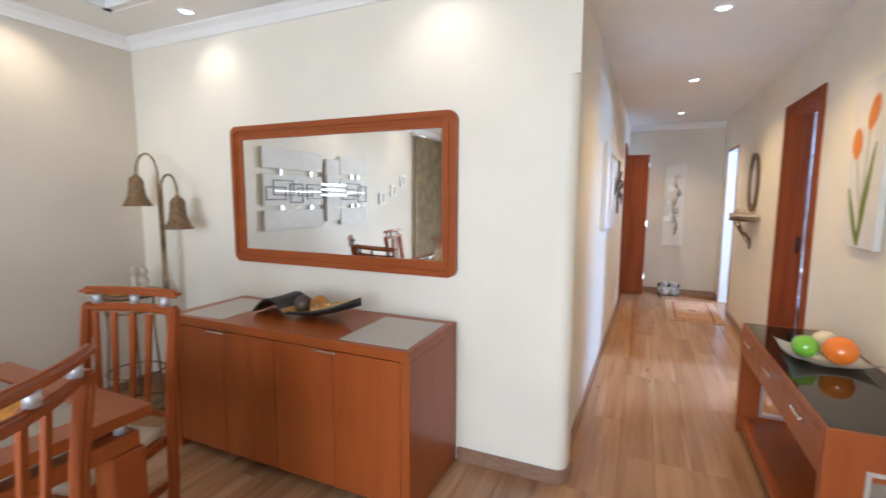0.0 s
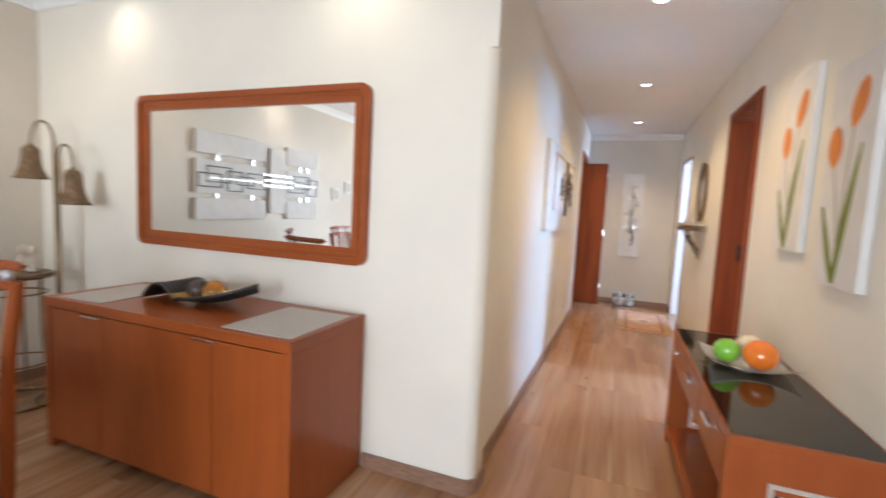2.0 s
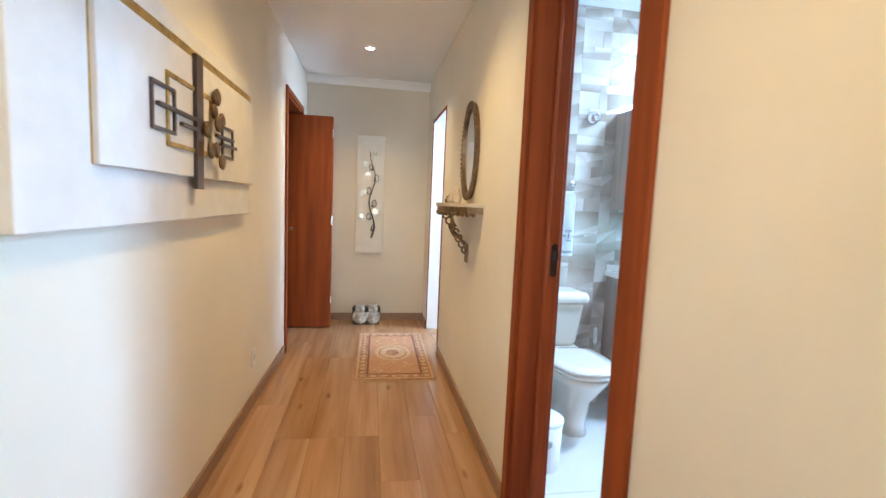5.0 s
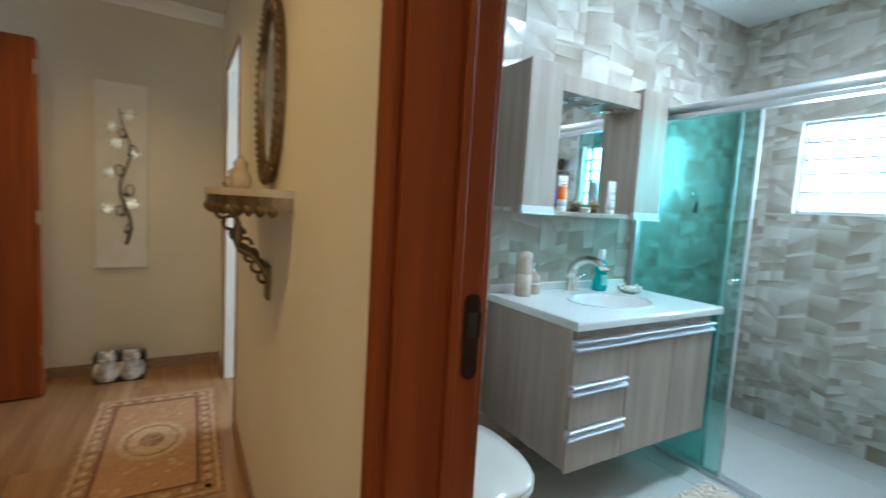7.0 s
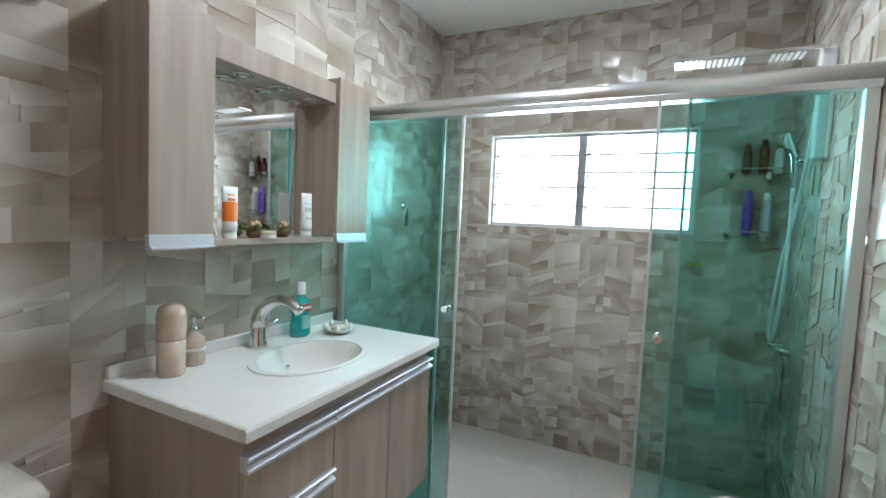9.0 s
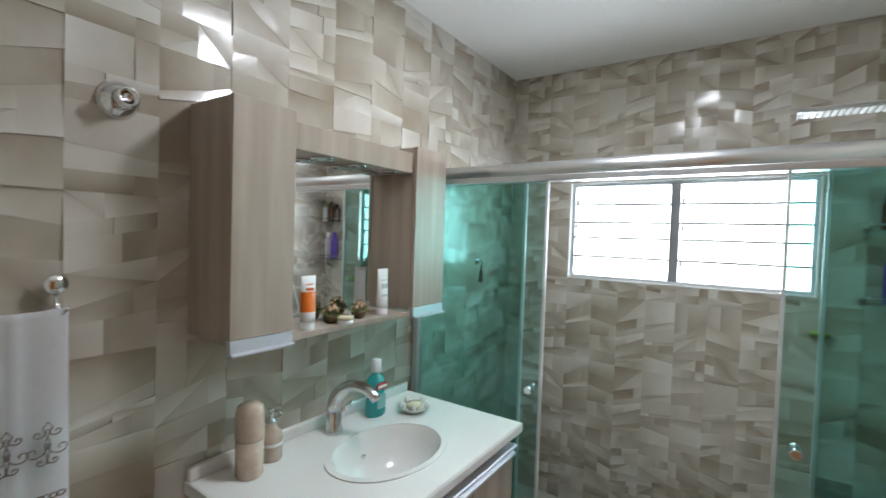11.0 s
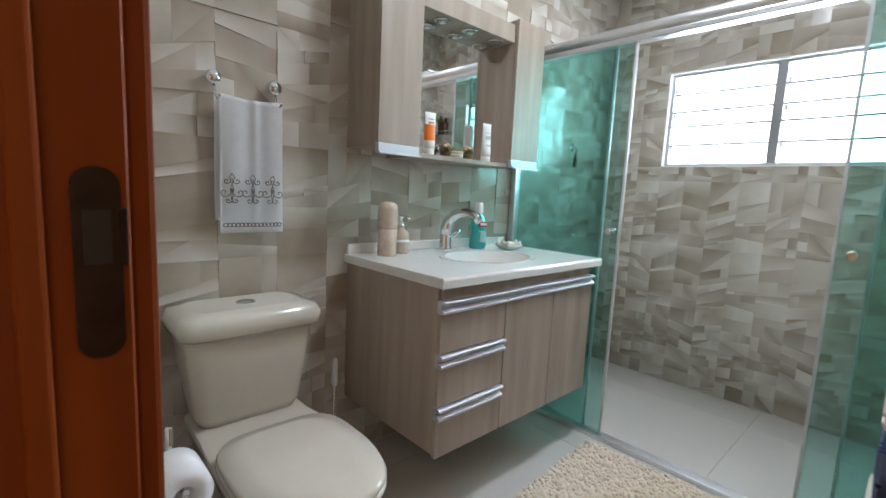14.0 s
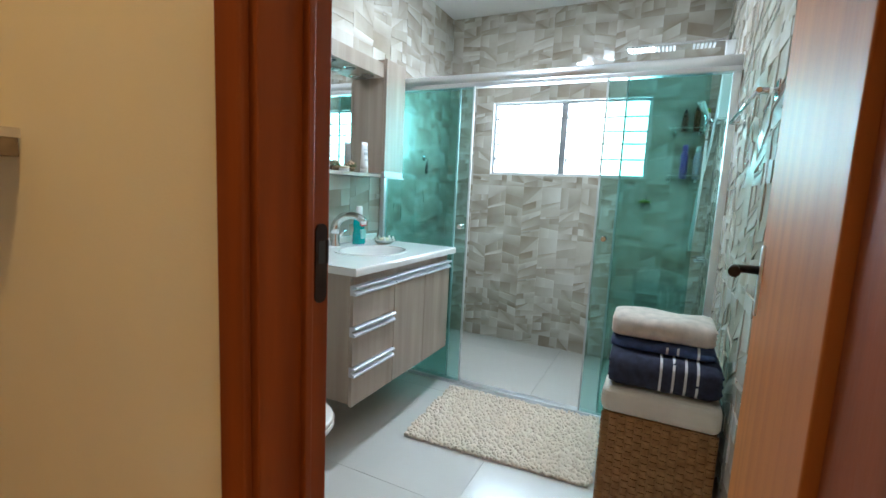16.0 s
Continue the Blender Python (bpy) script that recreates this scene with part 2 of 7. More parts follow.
def add_tube(bm, pts, r, seg=10, caps=True):
    """A round tube along pts; r is one radius or one for each point."""
    pts = [Vector(p) for p in pts]
    rs = r if isinstance(r, (list, tuple)) else [r] * len(pts)
    rings, side = [], None
    for i, p in enumerate(pts):
        d = (pts[min(i + 1, len(pts) - 1)] - pts[max(i - 1, 0)]).normalized()
        if side is None:
            side = d.orthogonal().normalized()
        side = (side - d * side.dot(d)).normalized()
        up = d.cross(side)
        rings.append([bm.verts.new(p + (side * math.cos(a) + up * math.sin(a)) * rs[i]) for a in (2 * math.pi * k / seg for k in range(seg))])
    for a, b in zip(rings, rings[1:]):
        for k in range(seg):
            bm.faces.new((a[k], a[(k + 1) % seg], b[(k + 1) % seg], b[k])).smooth = True
    if caps:
        bm.faces.new(rings[0][::-1])
        bm.faces.new(rings[-1])
    return bm


def tube(pts, r, seg=10):
    return add_tube(bmesh.new(), pts, r, seg)


def add_lathe(bm, prof, seg=24, at=(0, 0, 0), sx=1.0, sy=1.0, closed=True):
    rings = [[bm.verts.new((at[0] + r * sx * math.cos(a), at[1] + r * sy * math.sin(a), at[2] + z)) for a in (2 * math.pi * k / seg for k in range(seg))] for r, z in prof]
    for a, b in zip(rings, rings[1:]):
        for k in range(seg):
            bm.faces.new((a[k], a[(k + 1) % seg], b[(k + 1) % seg], b[k])).smooth = True
    if closed:
        bm.faces.new(rings[0][::-1])
        bm.faces.new(rings[-1])
    return bm


def lathe(prof, seg=24, at=(0, 0, 0), sx=1.0, sy=1.0, closed=True):
    return add_lathe(bmesh.new(), prof, seg, at, sx, sy, closed)


def add_prism(bm, pts, lo, hi, axis="z"):
    """A flat outline pts, thick from lo to hi along axis; for x the outline is (y, z), for y (x, z), for z (x, y)."""
    put = {"x": lambda a, b, c: (c, a, b), "y": lambda a, b, c: (a, c, b), "z": lambda a, b, c: (a, b, c)}[axis]
    v0 = [bm.verts.new(put(a, b, lo)) for a, b in pts]
    v1 = [bm.verts.new(put(a, b, hi)) for a, b in pts]
    n = len(pts)
    faces = [bm.faces.new(v0), bm.faces.new(v1)] + [bm.faces.new((v0[k], v0[(k + 1) % n], v1[(k + 1) % n], v1[k])) for k in range(n)]
    bmesh.ops.recalc_face_normals(bm, faces=faces)
    return bm


def prism(pts, lo, hi, axis="z", bev=0.0):
    bm = add_prism(bmesh.new(), pts, lo, hi, axis)
    if bev:
        bmesh.ops.bevel(bm, geom=bm.edges[:], offset=bev, segments=2, profile=0.5, affect="EDGES")
    return bm


def rounded(x0, x1, y0, y1, r, n=6):
    out = []
    for cx, cy, a0 in ((x1 - r, y1 - r, 0), (x0 + r, y1 - r, 90), (x0 + r, y0 + r, 180), (x1 - r, y0 + r, 270)):
        out += [(cx + r * math.cos(radians(a0 + 90 * k / n)), cy + r * math.sin(radians(a0 + 90 * k / n))) for k in range(n + 1)]
    return out


def ring_prism(outer, inner, lo, hi, axis):
    """A frame between two outlines with the same number of points."""
    put = {"x": lambda a, b, c: (c, a, b), "y": lambda a, b, c: (a, c, b), "z": lambda a, b, c: (a, b, c)}[axis]
    bm = bmesh.new()
    q = [[bm.verts.new(put(a, b, c)) for a, b in o] for o, c in ((outer, lo), (inner, lo), (inner, hi), (outer, hi))]
    n = len(outer)
    for i in range(4):
        a, b = q[i], q[(i + 1) % 4]
        for k in range(n):
            bm.faces.new((a[k], a[(k + 1) % n], b[(k + 1) % n], b[k]))
    bmesh.ops.recalc_face_normals(bm, faces=bm.faces[:])
    return bm


def to_mesh(name, bm, mat):
    me = bpy.data.meshes.new(name)
    bm.to_mesh(me)
    bm.free()
    me.materials.append(mat)
    return me


def part(name, bm, mat, parent, label=""):
    o = new(name, to_mesh(name, bm, mat))
    o.parent = parent
    return tagged(o, label) if label else o


def thing(name, label, category, m=None, group=""):
    o = new(name)
    o.empty_display_size = 0.1
    o.matrix_basis = m or Matrix()
    return tagged(o, label, category, group)


def solid(name, bm, mat, label="", category="", kind="", group=""):
    return tagged(new(name, to_mesh(name, bm, mat)), label, category, group, kind)


def structure(name, bm, mat, label=""):
    return solid(name, bm, mat, label, "", "structure")


# ---- the rooms: levels and wall lines ----
XL, XR, XD = -0.095, 1.27, -3.25      # corridor walls, dining wall
YM, YE, YB = 2.305, 7.80, -3.20       # mirror wall, end wall, living room back wall
BX0, BX1, BY0, BY1 = 1.42, 4.385, 3.80, 5.80  # bathroom
HC, HD, HB = 2.56, 2.58, 2.64         # ceilings


def left_x(y):
    """The corridor's left wall runs slightly out of square."""
    return XL + 0.0165 * (y - YM)


# mirror wall, with a rounded outer corner below 2.05 m and a square one above
bm = bmesh.new()
XC = XL + 0.045
add_box(bm, XD - 0.15, XL - 0.16, YM, YM + 0.15, 0, 2.9)
R = 0.06
arc = [(XC - R + R * math.sin(radians(a)), YM + R - R * math.cos(radians(a))) for a in range(0, 91, 10)]
add_prism(bm, [(XL - 0.16, YM)] + arc + [(XC, YM + 0.15), (XL - 0.16, YM + 0.15)], 0, 2.03)
add_prism(bm, [(XL - 0.16, YM), (XC, YM), (XC, YM + 0.15), (XL - 0.16, YM + 0.15)], 2.03, 2.9)
structure("wall_mirror_side", bm, CREAM, "cream painted wall with rounded corner")
# corridor left wall with a doorway near its end
LD0, LD1, LDH = 6.72, 7.56, 2.16
bm = bmesh.new()
add_prism(bm, [(left_x(YM + 0.15), YM + 0.15), (left_x(LD0), LD0), (left_x(LD0) - 0.14, LD0), (left_x(YM + 0.15) - 0.14, YM + 0.15)], 0, 2.9)
add_prism(bm, [(left_x(LD0), LD0), (left_x(LD1), LD1), (left_x(LD1) - 0.14, LD1), (left_x(LD0) - 0.14, LD0)], LDH, 2.9)
add_prism(bm, [(left_x(LD1), LD1), (left_x(YE), YE), (left_x(YE) - 0.14, YE), (left_x(LD1) - 0.14, LD1)], 0, 2.9)
structure("wall_corridor_left", bm, CREAM, "cream painted corridor wall")
# corridor right wall and its two doorways
BD0, BD1, BDH = 3.855, 4.625, 2.16
SD0, SD1, SDH = 6.64, 7.42, 2.11
bm = bmesh.new()
for y0, y1, z0, z1 in ((YB, BD0, 0, 2.9), (BD0, BD1, BDH, 2.9), (BD1, SD0, 0, 2.9), (SD0, SD1, SDH, 2.9), (SD1, YE, 0, 2.9)):
    add_box(bm, XR, BX0 - 0.012, y0, y1, z0, z1)
structure("wall_corridor_right", bm, CREAM, "cream painted corridor wall")
structure("wall_end", box(left_x(YE) - 0.14, 3.3, YE, YE + 0.15, 0, 2.9), TAUPE, "taupe painted end wall")
structure("wall_dining_left", box(XD - 0.15, XD, YB - 0.15, YM, 0, 2.9), TAUPE, "taupe painted accent wall")
bm = bmesh.new()
for x0, x1, z0, z1 in ((XD, -2.4, 0, 2.9), (0.6, BX0, 0, 2.9), (-2.4, 0.6, 2.35, 2.9), (-2.4, 0.6, 0, 0.15)):
    add_box(bm, x0, x1, YB - 0.15, YB, z0, z1)
structure("wall_living_back", bm, CREAM, "cream painted wall with wide window")
# side room right of the corridor's end, its window unseen and added; small room left of it
bm = bmesh.new()
for y0, y1, z0, z1 in ((5.95, 6.2, 0, 2.9), (7.6, 7.8, 0, 2.9), (6.2, 7.6, 0, 0.9), (6.2, 7.6, 2.1, 2.9)):
    add_box(bm, 3.2, 3.35, y0, y1, z0, z1)
structure("wall_side_room", bm, CREAM, "pale painted wall with window")
bm = bmesh.new()
add_box(bm, -1.7, -1.55, 6.0, YE, 0, 2.9)
add_box(bm, -1.55, left_x(6.1) - 0.14, 5.95, 6.1, 0, 2.9)
add_box(bm, -1.55, left_x(YE) - 0.14, YE, YE + 0.15, 0, 2.9)
structure("wall_small_room", bm, CREAM, "pale painted wall")
# bathroom wall bodies behind the tiles
wall_vanity = structure("wall_vanity_side", box(BX0 - 0.012, BX1 + 0.15, BY1 + 0.012, BY1 + 0.15, 0, 2.9), GROUT, "relief tiled bathroom wall")
wall_door = structure("wall_towel_bar_side", box(BX0 - 0.012, BX1 + 0.15, BY0 - 0.15, BY0 - 0.012, 0, 2.9), GROUT, "relief tiled bathroom wall")
bm = bmesh.new()
WY0, WY1, WZ0, WZ1 = 4.215, 5.40, 1.38, 1.955
for y0, y1, z0, z1 in ((BY0 - 0.012, WY0, 0, 2.9), (WY1, BY1 + 0.012, 0, 2.9), (WY0, WY1, 0, WZ0), (WY0, WY1, WZ1, 2.9)):
    add_box(bm, BX1 + 0.012, BX1 + 0.15, y0, y1, z0, z1)
wall_window = structure("wall_window_side", bm, GROUT, "relief tiled bathroom wall with window")

# ceilings
structure("ceiling_corridor", box(XL - 0.3, BX0 - 0.012, YM, YE, HC, HC + 0.1), WHITE, "white corridor ceiling")
structure("ceiling_bathroom", box(BX0 - 0.012, BX1 + 0.15, BY0 - 0.15, BY1 + 0.15, HB, HB + 0.1), WHITE, "white bathroom ceiling")
structure("ceiling_side_rooms", box(BX0, 3.3, 5.95, YE, 2.6, 2.7), WHITE, "white ceiling")
structure("ceiling_small_room", box(-1.7, XL - 0.1, 5.95, YE, 2.62, 2.7), WHITE, "white ceiling")
TX0, TX1, TY0, TY1 = -2.83, 0.75, -2.6, 1.93   # recessed tray in the dining ceiling
bm = bmesh.new()
add_box(bm, XD, TX0, YB, YM, HD, HD + 0.08)
add_box(bm, TX1, XR, YB, YM, HD, HD + 0.08)
add_box(bm, TX0, TX1, TY1, YM, HD, HD + 0.08)
add_box(bm, TX0, TX1, YB, TY0, HD, HD + 0.08)
structure("ceiling_dining_border", bm, WHITE, "white lowered ceiling border")
# tray panel in an even grey, darker than the white border
structure("ceiling_dining_tray", box(XD, XR, YB, YM, HD + 0.22, HD + 0.3), GREYTRAY, "grey recessed ceiling tray")
# stepped moulding round the tray
bm = bmesh.new()
for o, z0, z1 in ((0.0, HD + 0.08, HD + 0.22), (0.04, HD + 0.035, HD + 0.06), (0.02, HD + 0.005, HD + 0.035)):
    t = 0.05 - o * 0.3
    add_box(bm, TX0 - 0.02 + o, TX0 + t + o * 0.2, TY0, TY1, z0, z1)
    add_box(bm, TX1 - t - o * 0.2, TX1 + 0.02 - o, TY0, TY1, z0, z1)
    add_box(bm, TX0, TX1, TY1 - t - o * 0.2, TY1 + 0.02 - o, z0, z1)
    add_box(bm, TX0, TX1, TY0 - 0.02 + o, TY0 + t + o * 0.2, z0, z1)
structure("trim_tray_moulding", bm, WHITE, "white stepped plaster moulding")


def cornice_profile(d, h):
    return [(0, 0), (0, -h), (0.012, -h), (0.016, -h * 0.8), (d * 0.5, -h * 0.42), (d * 0.86, -h * 0.16), (d * 0.9, -0.008), (d, -0.008), (d, 0)]


def cornice(bm, a, b, inward, z, d=0.07, h=0.075):
    a, b, inward = Vector((*a, z)), Vector((*b, z)), Vector((*inward, 0))
    prof = cornice_profile(d, h)
    va = [bm.verts.new(a + inward * p + Vector((0, 0, q))) for p, q in prof]
    vb = [bm.verts.new(b + inward * p + Vector((0, 0, q))) for p, q in prof]
    n = len(prof)
    fs = [bm.faces.new((va[k], va[(k + 1) % n], vb[(k + 1) % n], vb[k])) for k in range(n)]
    bmesh.ops.recalc_face_normals(bm, faces=fs)


bm = bmesh.new()
cornice(bm, (XD, YB), (XD, YM), (1, 0), HD)
cornice(bm, (XD, YM), (XL, YM), (0, -1), HD)
structure("trim_dining_cornice", bm, WHITE, "white plaster cornice")
bm = bmesh.new()
cornice(bm, (left_x(YE), YE), (XR, YE), (0, -1), HC)
structure("trim_corridor_cornice", bm, WHITE, "white plaster cornice")

# floors (bases; planks and tiles are laid on them below)
structure("floor_living", box(XD, XR, YB, YM, -0.06, -0.011), JOINT, "oak laminate floor")
structure("floor_corridor", box(XL - 0.02, BX0, YM, YE, -0.06, -0.011), JOINT, "oak laminate floor")
structure("floor_bathroom", box(BX0, BX1 + 0.14, BY0 - 0.05, BY1 + 0.05, -0.06, -0.003), FLOORTILE, "pale porcelain tile floor")
structure("floor_side_room", box(BX0, 3.2, 5.95, YE, -0.06, 0), BASEWOOD, "wood floor of the side room")
structure("floor_small_room", box(-1.55, XL - 0.02, 6.1, YE, -0.06, 0), BASEWOOD, "wood floor of the small room")

# baseboards
bm = bmesh.new()
add_box(bm, -0.64, XC - R, YM - 0.014, YM - 0.001, 0, 0.075)
add_box(bm, XD, -2.2, YM - 0.014, YM - 0.001, 0, 0.075)
add_box(bm, XD + 0.001, XD + 0.014, YB, YM - 0.014, 0, 0.075)
arc2 = [(XC - R + (R + 0.013) * math.sin(radians(a)), YM + R - (R + 0.013) * math.cos(radians(a))) for a in range(0, 91, 15)]
arc1 = [(XC - R + (R + 0.001) * math.sin(radians(a)), YM + R - (R + 0.001) * math.cos(radians(a))) for a in range(90, -1, -15)]
add_prism(bm, arc2 + arc1, 0, 0.075)
add_box(bm, XC + 0.001, XC + 0.013, YM + R, YM + 0.15, 0, 0.075)
add_prism(bm, [(left_x(YM + 0.15) + 0.001, YM + 0.15), (left_x(YM + 0.15) + 0.014, YM + 0.15), (left_x(LD0 - 0.06) + 0.014, LD0 - 0.06), (left_x(LD0 - 0.06) + 0.001, LD0 - 0.06)], 0, 0.075)
for y0, y1 in ((YB, BD0 - 0.075), (BD1 + 0.035, SD0 - 0.03), (SD1 + 0.03, YE)):
    add_box(bm, XR - 0.014, XR - 0.001, y0, y1, 0, 0.075)
add_box(bm, left_x(YE), XR, YE - 0.014, YE - 0.001, 0, 0.075)
structure("baseboard", bm, BASEWOOD, "brown wood baseboard")


# door frames
def door_frame(name, label, x0, x1, y0, y1, h, face, casing=0.035, lining=0.035, proud=0.014, inner=DOORWOOD, near=None):
    """Lining and casing of a doorway in a wall along y. face: which casings, -1 and 1 for the two wall sides."""
    d = thing(name, label, "", Matrix())
    tagged(d, kind="structure")
    part("lining", box(x0, x1, y0, y0 + lining, 0, h - lining, 0.002, 1), inner, d)
    part("lining", box(x0, x1, y1 - lining, y1, 0, h - lining, 0.002, 1), inner, d)
    part("lining", box(x0, x1, y0, y1, h - lining, h, 0.002, 1), inner, d)
    for s in face:
        a, b = (x0 - proud, x0 + 0.001) if s < 0 else (x1 - 0.001, x1 + proud)
        part("casing", box(a, b, y0 - (near or casing), y0 + 0.02, 0, h - 0.02, 0.004), DOORWOOD, d)
        part("casing", box(a, b, y1 - 0.02, y1 + casing, 0, h - 0.02, 0.004), DOORWOOD, d)
        part("casing", box(a, b, y0 - (near or casing), y1 + casing, h - 0.02, h + casing, 0.004), DOORWOOD, d)
    return d


bath_frame = door_frame("door_1", "reddish brown wooden bathroom door frame", XR, BX0, BD0, BD1, BDH, (-1,), near=0.075)
part("casing", box(BX0 - 0.001, BX0 + 0.019, BD1 - 0.022, BD1 + 0.035, 0, BDH - 0.02, 0.005), DOORWOOD, bath_frame)
part("casing", box(BX0 - 0.001, BX0 + 0.019, BD0 + 0.02, BD1 + 0.035, BDH - 0.02, BDH + 0.035, 0.005), DOORWOOD, bath_frame)
left_frame = door_frame("door_2", "reddish brown wooden door frame", left_x(7.0) - 0.14, left_x(7.0), LD0, LD1, LDH, (1,), 0.03)
side_frame = door_frame("door_3", "slim wood edged white doorway", XR, BX0 - 0.012, SD0, SD1, SDH, (-1,), 0.008, 0.012, 0.006, WHITE)


# ---- more materials ----
def plain(name, colour, rough=0.5, metal=0.0, **kw):
    return material(name, colour, rough, metal, **kw)


CUSHION = plain("beige_upholstery", (0.55, 0.46, 0.34), 0.9, bump=0.1, bump_scale=400)
RUNNER = plain("mustard_woven_cloth", (0.78, 0.37, 0.04), 0.95, alt=(0.55, 0.22, 0.02), scale=40, bump=0.8, bump_scale=150)
BRONZE = plain("aged_bronze", (0.20, 0.13, 0.072), 0.42, metal=0.85, vary=0.2, scale=20)
BRASS = plain("antique_brass", (0.27, 0.19, 0.10), 0.35, metal=0.9, vary=0.2, scale=30)
CANVASWHITE = plain("white_canvas", (0.74, 0.72, 0.69), 0.75, vary=0.03, scale=9, bump=0.3, bump_scale=300)
DARKBROWN = plain("dark_brown_lacquer", (0.07, 0.045, 0.035), 0.35)
BLACK = plain("black_plastic", (0.02, 0.02, 0.02), 0.4)
GOLD = plain("gold_leaf_paint", (0.55, 0.36, 0.09), 0.32, metal=0.7, vary=0.2, scale=25)
SILVER = plain("silver_leaf", (0.66, 0.65, 0.62), 0.28, metal=0.9, vary=0.15)
LEAFMETAL = plain("polished_pewter_leaf", (0.50, 0.48, 0.44), 0.3, metal=0.85, vary=0.2, scale=40)
PLACEMAT = plain("grey_woven_placemat", (0.50, 0.455, 0.40), 0.45, scale=60, vary=0.05, bump=0.1, bump_scale=300)
AMBER = glass_material("amber_glass", (0.9, 0.62, 0.25), 0.05)
CURTAIN = plain("cream_curtain_cloth", (0.80, 0.71, 0.52), 0.9, bump=0.2, bump_scale=300)


def let_light_through(m, share):
    """Cloth that passes part of the light falling on its far side."""
    n, l = m.node_tree.nodes, m.node_tree.links
    b, tr, mx = n["Principled BSDF"], n.new("ShaderNodeBsdfTranslucent"), n.new("ShaderNodeMixShader")
    l.new(b.inputs["Base Color"].links[0].from_socket, tr.inputs[0])
    mx.inputs[0].default_value = share
    l.new(b.outputs[0], mx.inputs[1])
    l.new(tr.outputs[0], mx.inputs[2])
    l.new(mx.outputs[0], n["Material Output"].inputs[0])


let_light_through(CURTAIN, 0.5)

TULIP = plain("orange_tulip_paint", (0.74, 0.30, 0.04), 0.7, alt=(0.62, 0.19, 0.02), scale=25, stretch=(1, 1, 0.25))
LEAFGREEN = plain("green_leaf_paint", (0.24, 0.26, 0.025), 0.7, alt=(0.12, 0.16, 0.012), scale=30, stretch=(1, 1, 0.2))
STEMGREEN = plain("pale_stem_paint", (0.30, 0.27, 0.16), 0.7)
ORANGE = plain("glossy_orange_ceramic", (0.86, 0.22, 0.01), 0.08, vary=0.02, bump=0.0, coat=0.6)
LIME = plain("glossy_green_ceramic", (0.24, 0.55, 0.03), 0.08, vary=0.02, bump=0.0, coat=0.6)
IVORY = plain("glossy_ivory_ceramic", (0.80, 0.72, 0.52), 0.1, vary=0.02, bump=0.0, coat=0.6)
DISHWHITE = plain("white_glazed_dish", (0.84, 0.83, 0.78), 0.1, vary=0.02, bump=0.0, coat=0.4)
MARBLE = plain("cream_marble", (0.62, 0.54, 0.42), 0.25, alt=(0.45, 0.37, 0.28), scale=12)
RUGFIELD = plain("rug_field_beige", (0.56, 0.33, 0.18), 0.95, alt=(0.46, 0.24, 0.13), scale=45, bump=0.7, bump_scale=250)
RUGBORDER = plain("rug_border_rust", (0.27, 0.10, 0.055), 0.95, alt=(0.50, 0.33, 0.19), scale=38, bump=0.7, bump_scale=250)
RUGPALE = plain("rug_motif_pale", (0.68, 0.50, 0.32), 0.95, alt=(0.50, 0.30, 0.165), scale=60, bump=0.7, bump_scale=250)
RUGDARK = plain("rug_line_dark", (0.21, 0.085, 0.05), 0.95, scale=40, bump=0.7, bump_scale=250)
TOWELWHITE = plain("white_terry", (0.93, 0.93, 0.94), 0.95, vary=0.01, scale=60, bump=0.04, bump_scale=300)
OWLGLAZE = plain("black_and_white_glaze", (0.80, 0.79, 0.76), 0.25, alt=(0.22, 0.20, 0.18), scale=16, bump=0.0)
EMBROIDERY = plain("taupe_embroidery", (0.24, 0.195, 0.165), 0.9)
TOWELBEIGE = plain("beige_terry", (0.58, 0.49, 0.42), 0.95, vary=0.1, scale=25, bump=0.25, bump_scale=300)
TOWELNAVY = plain("navy_terry", (0.025, 0.03, 0.06), 0.95, vary=0.2, scale=40, bump=0.25, bump_scale=300)
TOWELBLUE = plain("blue_terry", (0.04, 0.065, 0.16), 0.95, vary=0.2, scale=40, bump=0.25, bump_scale=300)
STRIPE = plain("white_stripe_yarn", (0.75, 0.76, 0.78), 0.9)
WICKER = plain("honey_wicker", (0.42, 0.23, 0.09), 0.6, alt=(0.28, 0.13, 0.045), scale=30, bump=0.2)
PADDED = plain("cream_padded_lid", (0.66, 0.62, 0.53), 0.55, vary=0.04, bump=0.1)
SHAG = plain("cream_shag_pile", (0.78, 0.675, 0.555), 0.95, vary=0.03, scale=30, bump=0.0)
BEIGEPLASTIC = plain("beige_ceramic", (0.58, 0.45, 0.36), 0.25, vary=0.08, scale=25, coat=0.3)
TEALLIQUID = plain("teal_mouthwash", (0.0, 0.30, 0.29), 0.12, vary=0.05, bump=0.0, coat=0.4)
PALETEAL = plain("pale_teal_label", (0.25, 0.55, 0.52), 0.35)
LABELRED = plain("red_label", (0.55, 0.02, 0.03), 0.35)
WHITEPLASTIC = plain("white_plastic", (0.82, 0.82, 0.81), 0.3, vary=0.02, bump=0.0)
ORANGEPLASTIC = plain("orange_plastic", (0.85, 0.18, 0.02), 0.3)
PURPLE = plain("purple_plastic", (0.12, 0.06, 0.38), 0.3)
PALEPINK = plain("pale_lilac_plastic", (0.62, 0.52, 0.62), 0.3)
AMBERBOTTLE = plain("brown_bottle", (0.09, 0.035, 0.015), 0.2)
GREENPLASTIC = plain("green_gel_plastic", (0.28, 0.50, 0.08), 0.25)
OLIVE = plain("olive_dried_leaves", (0.20, 0.21, 0.09), 0.8)
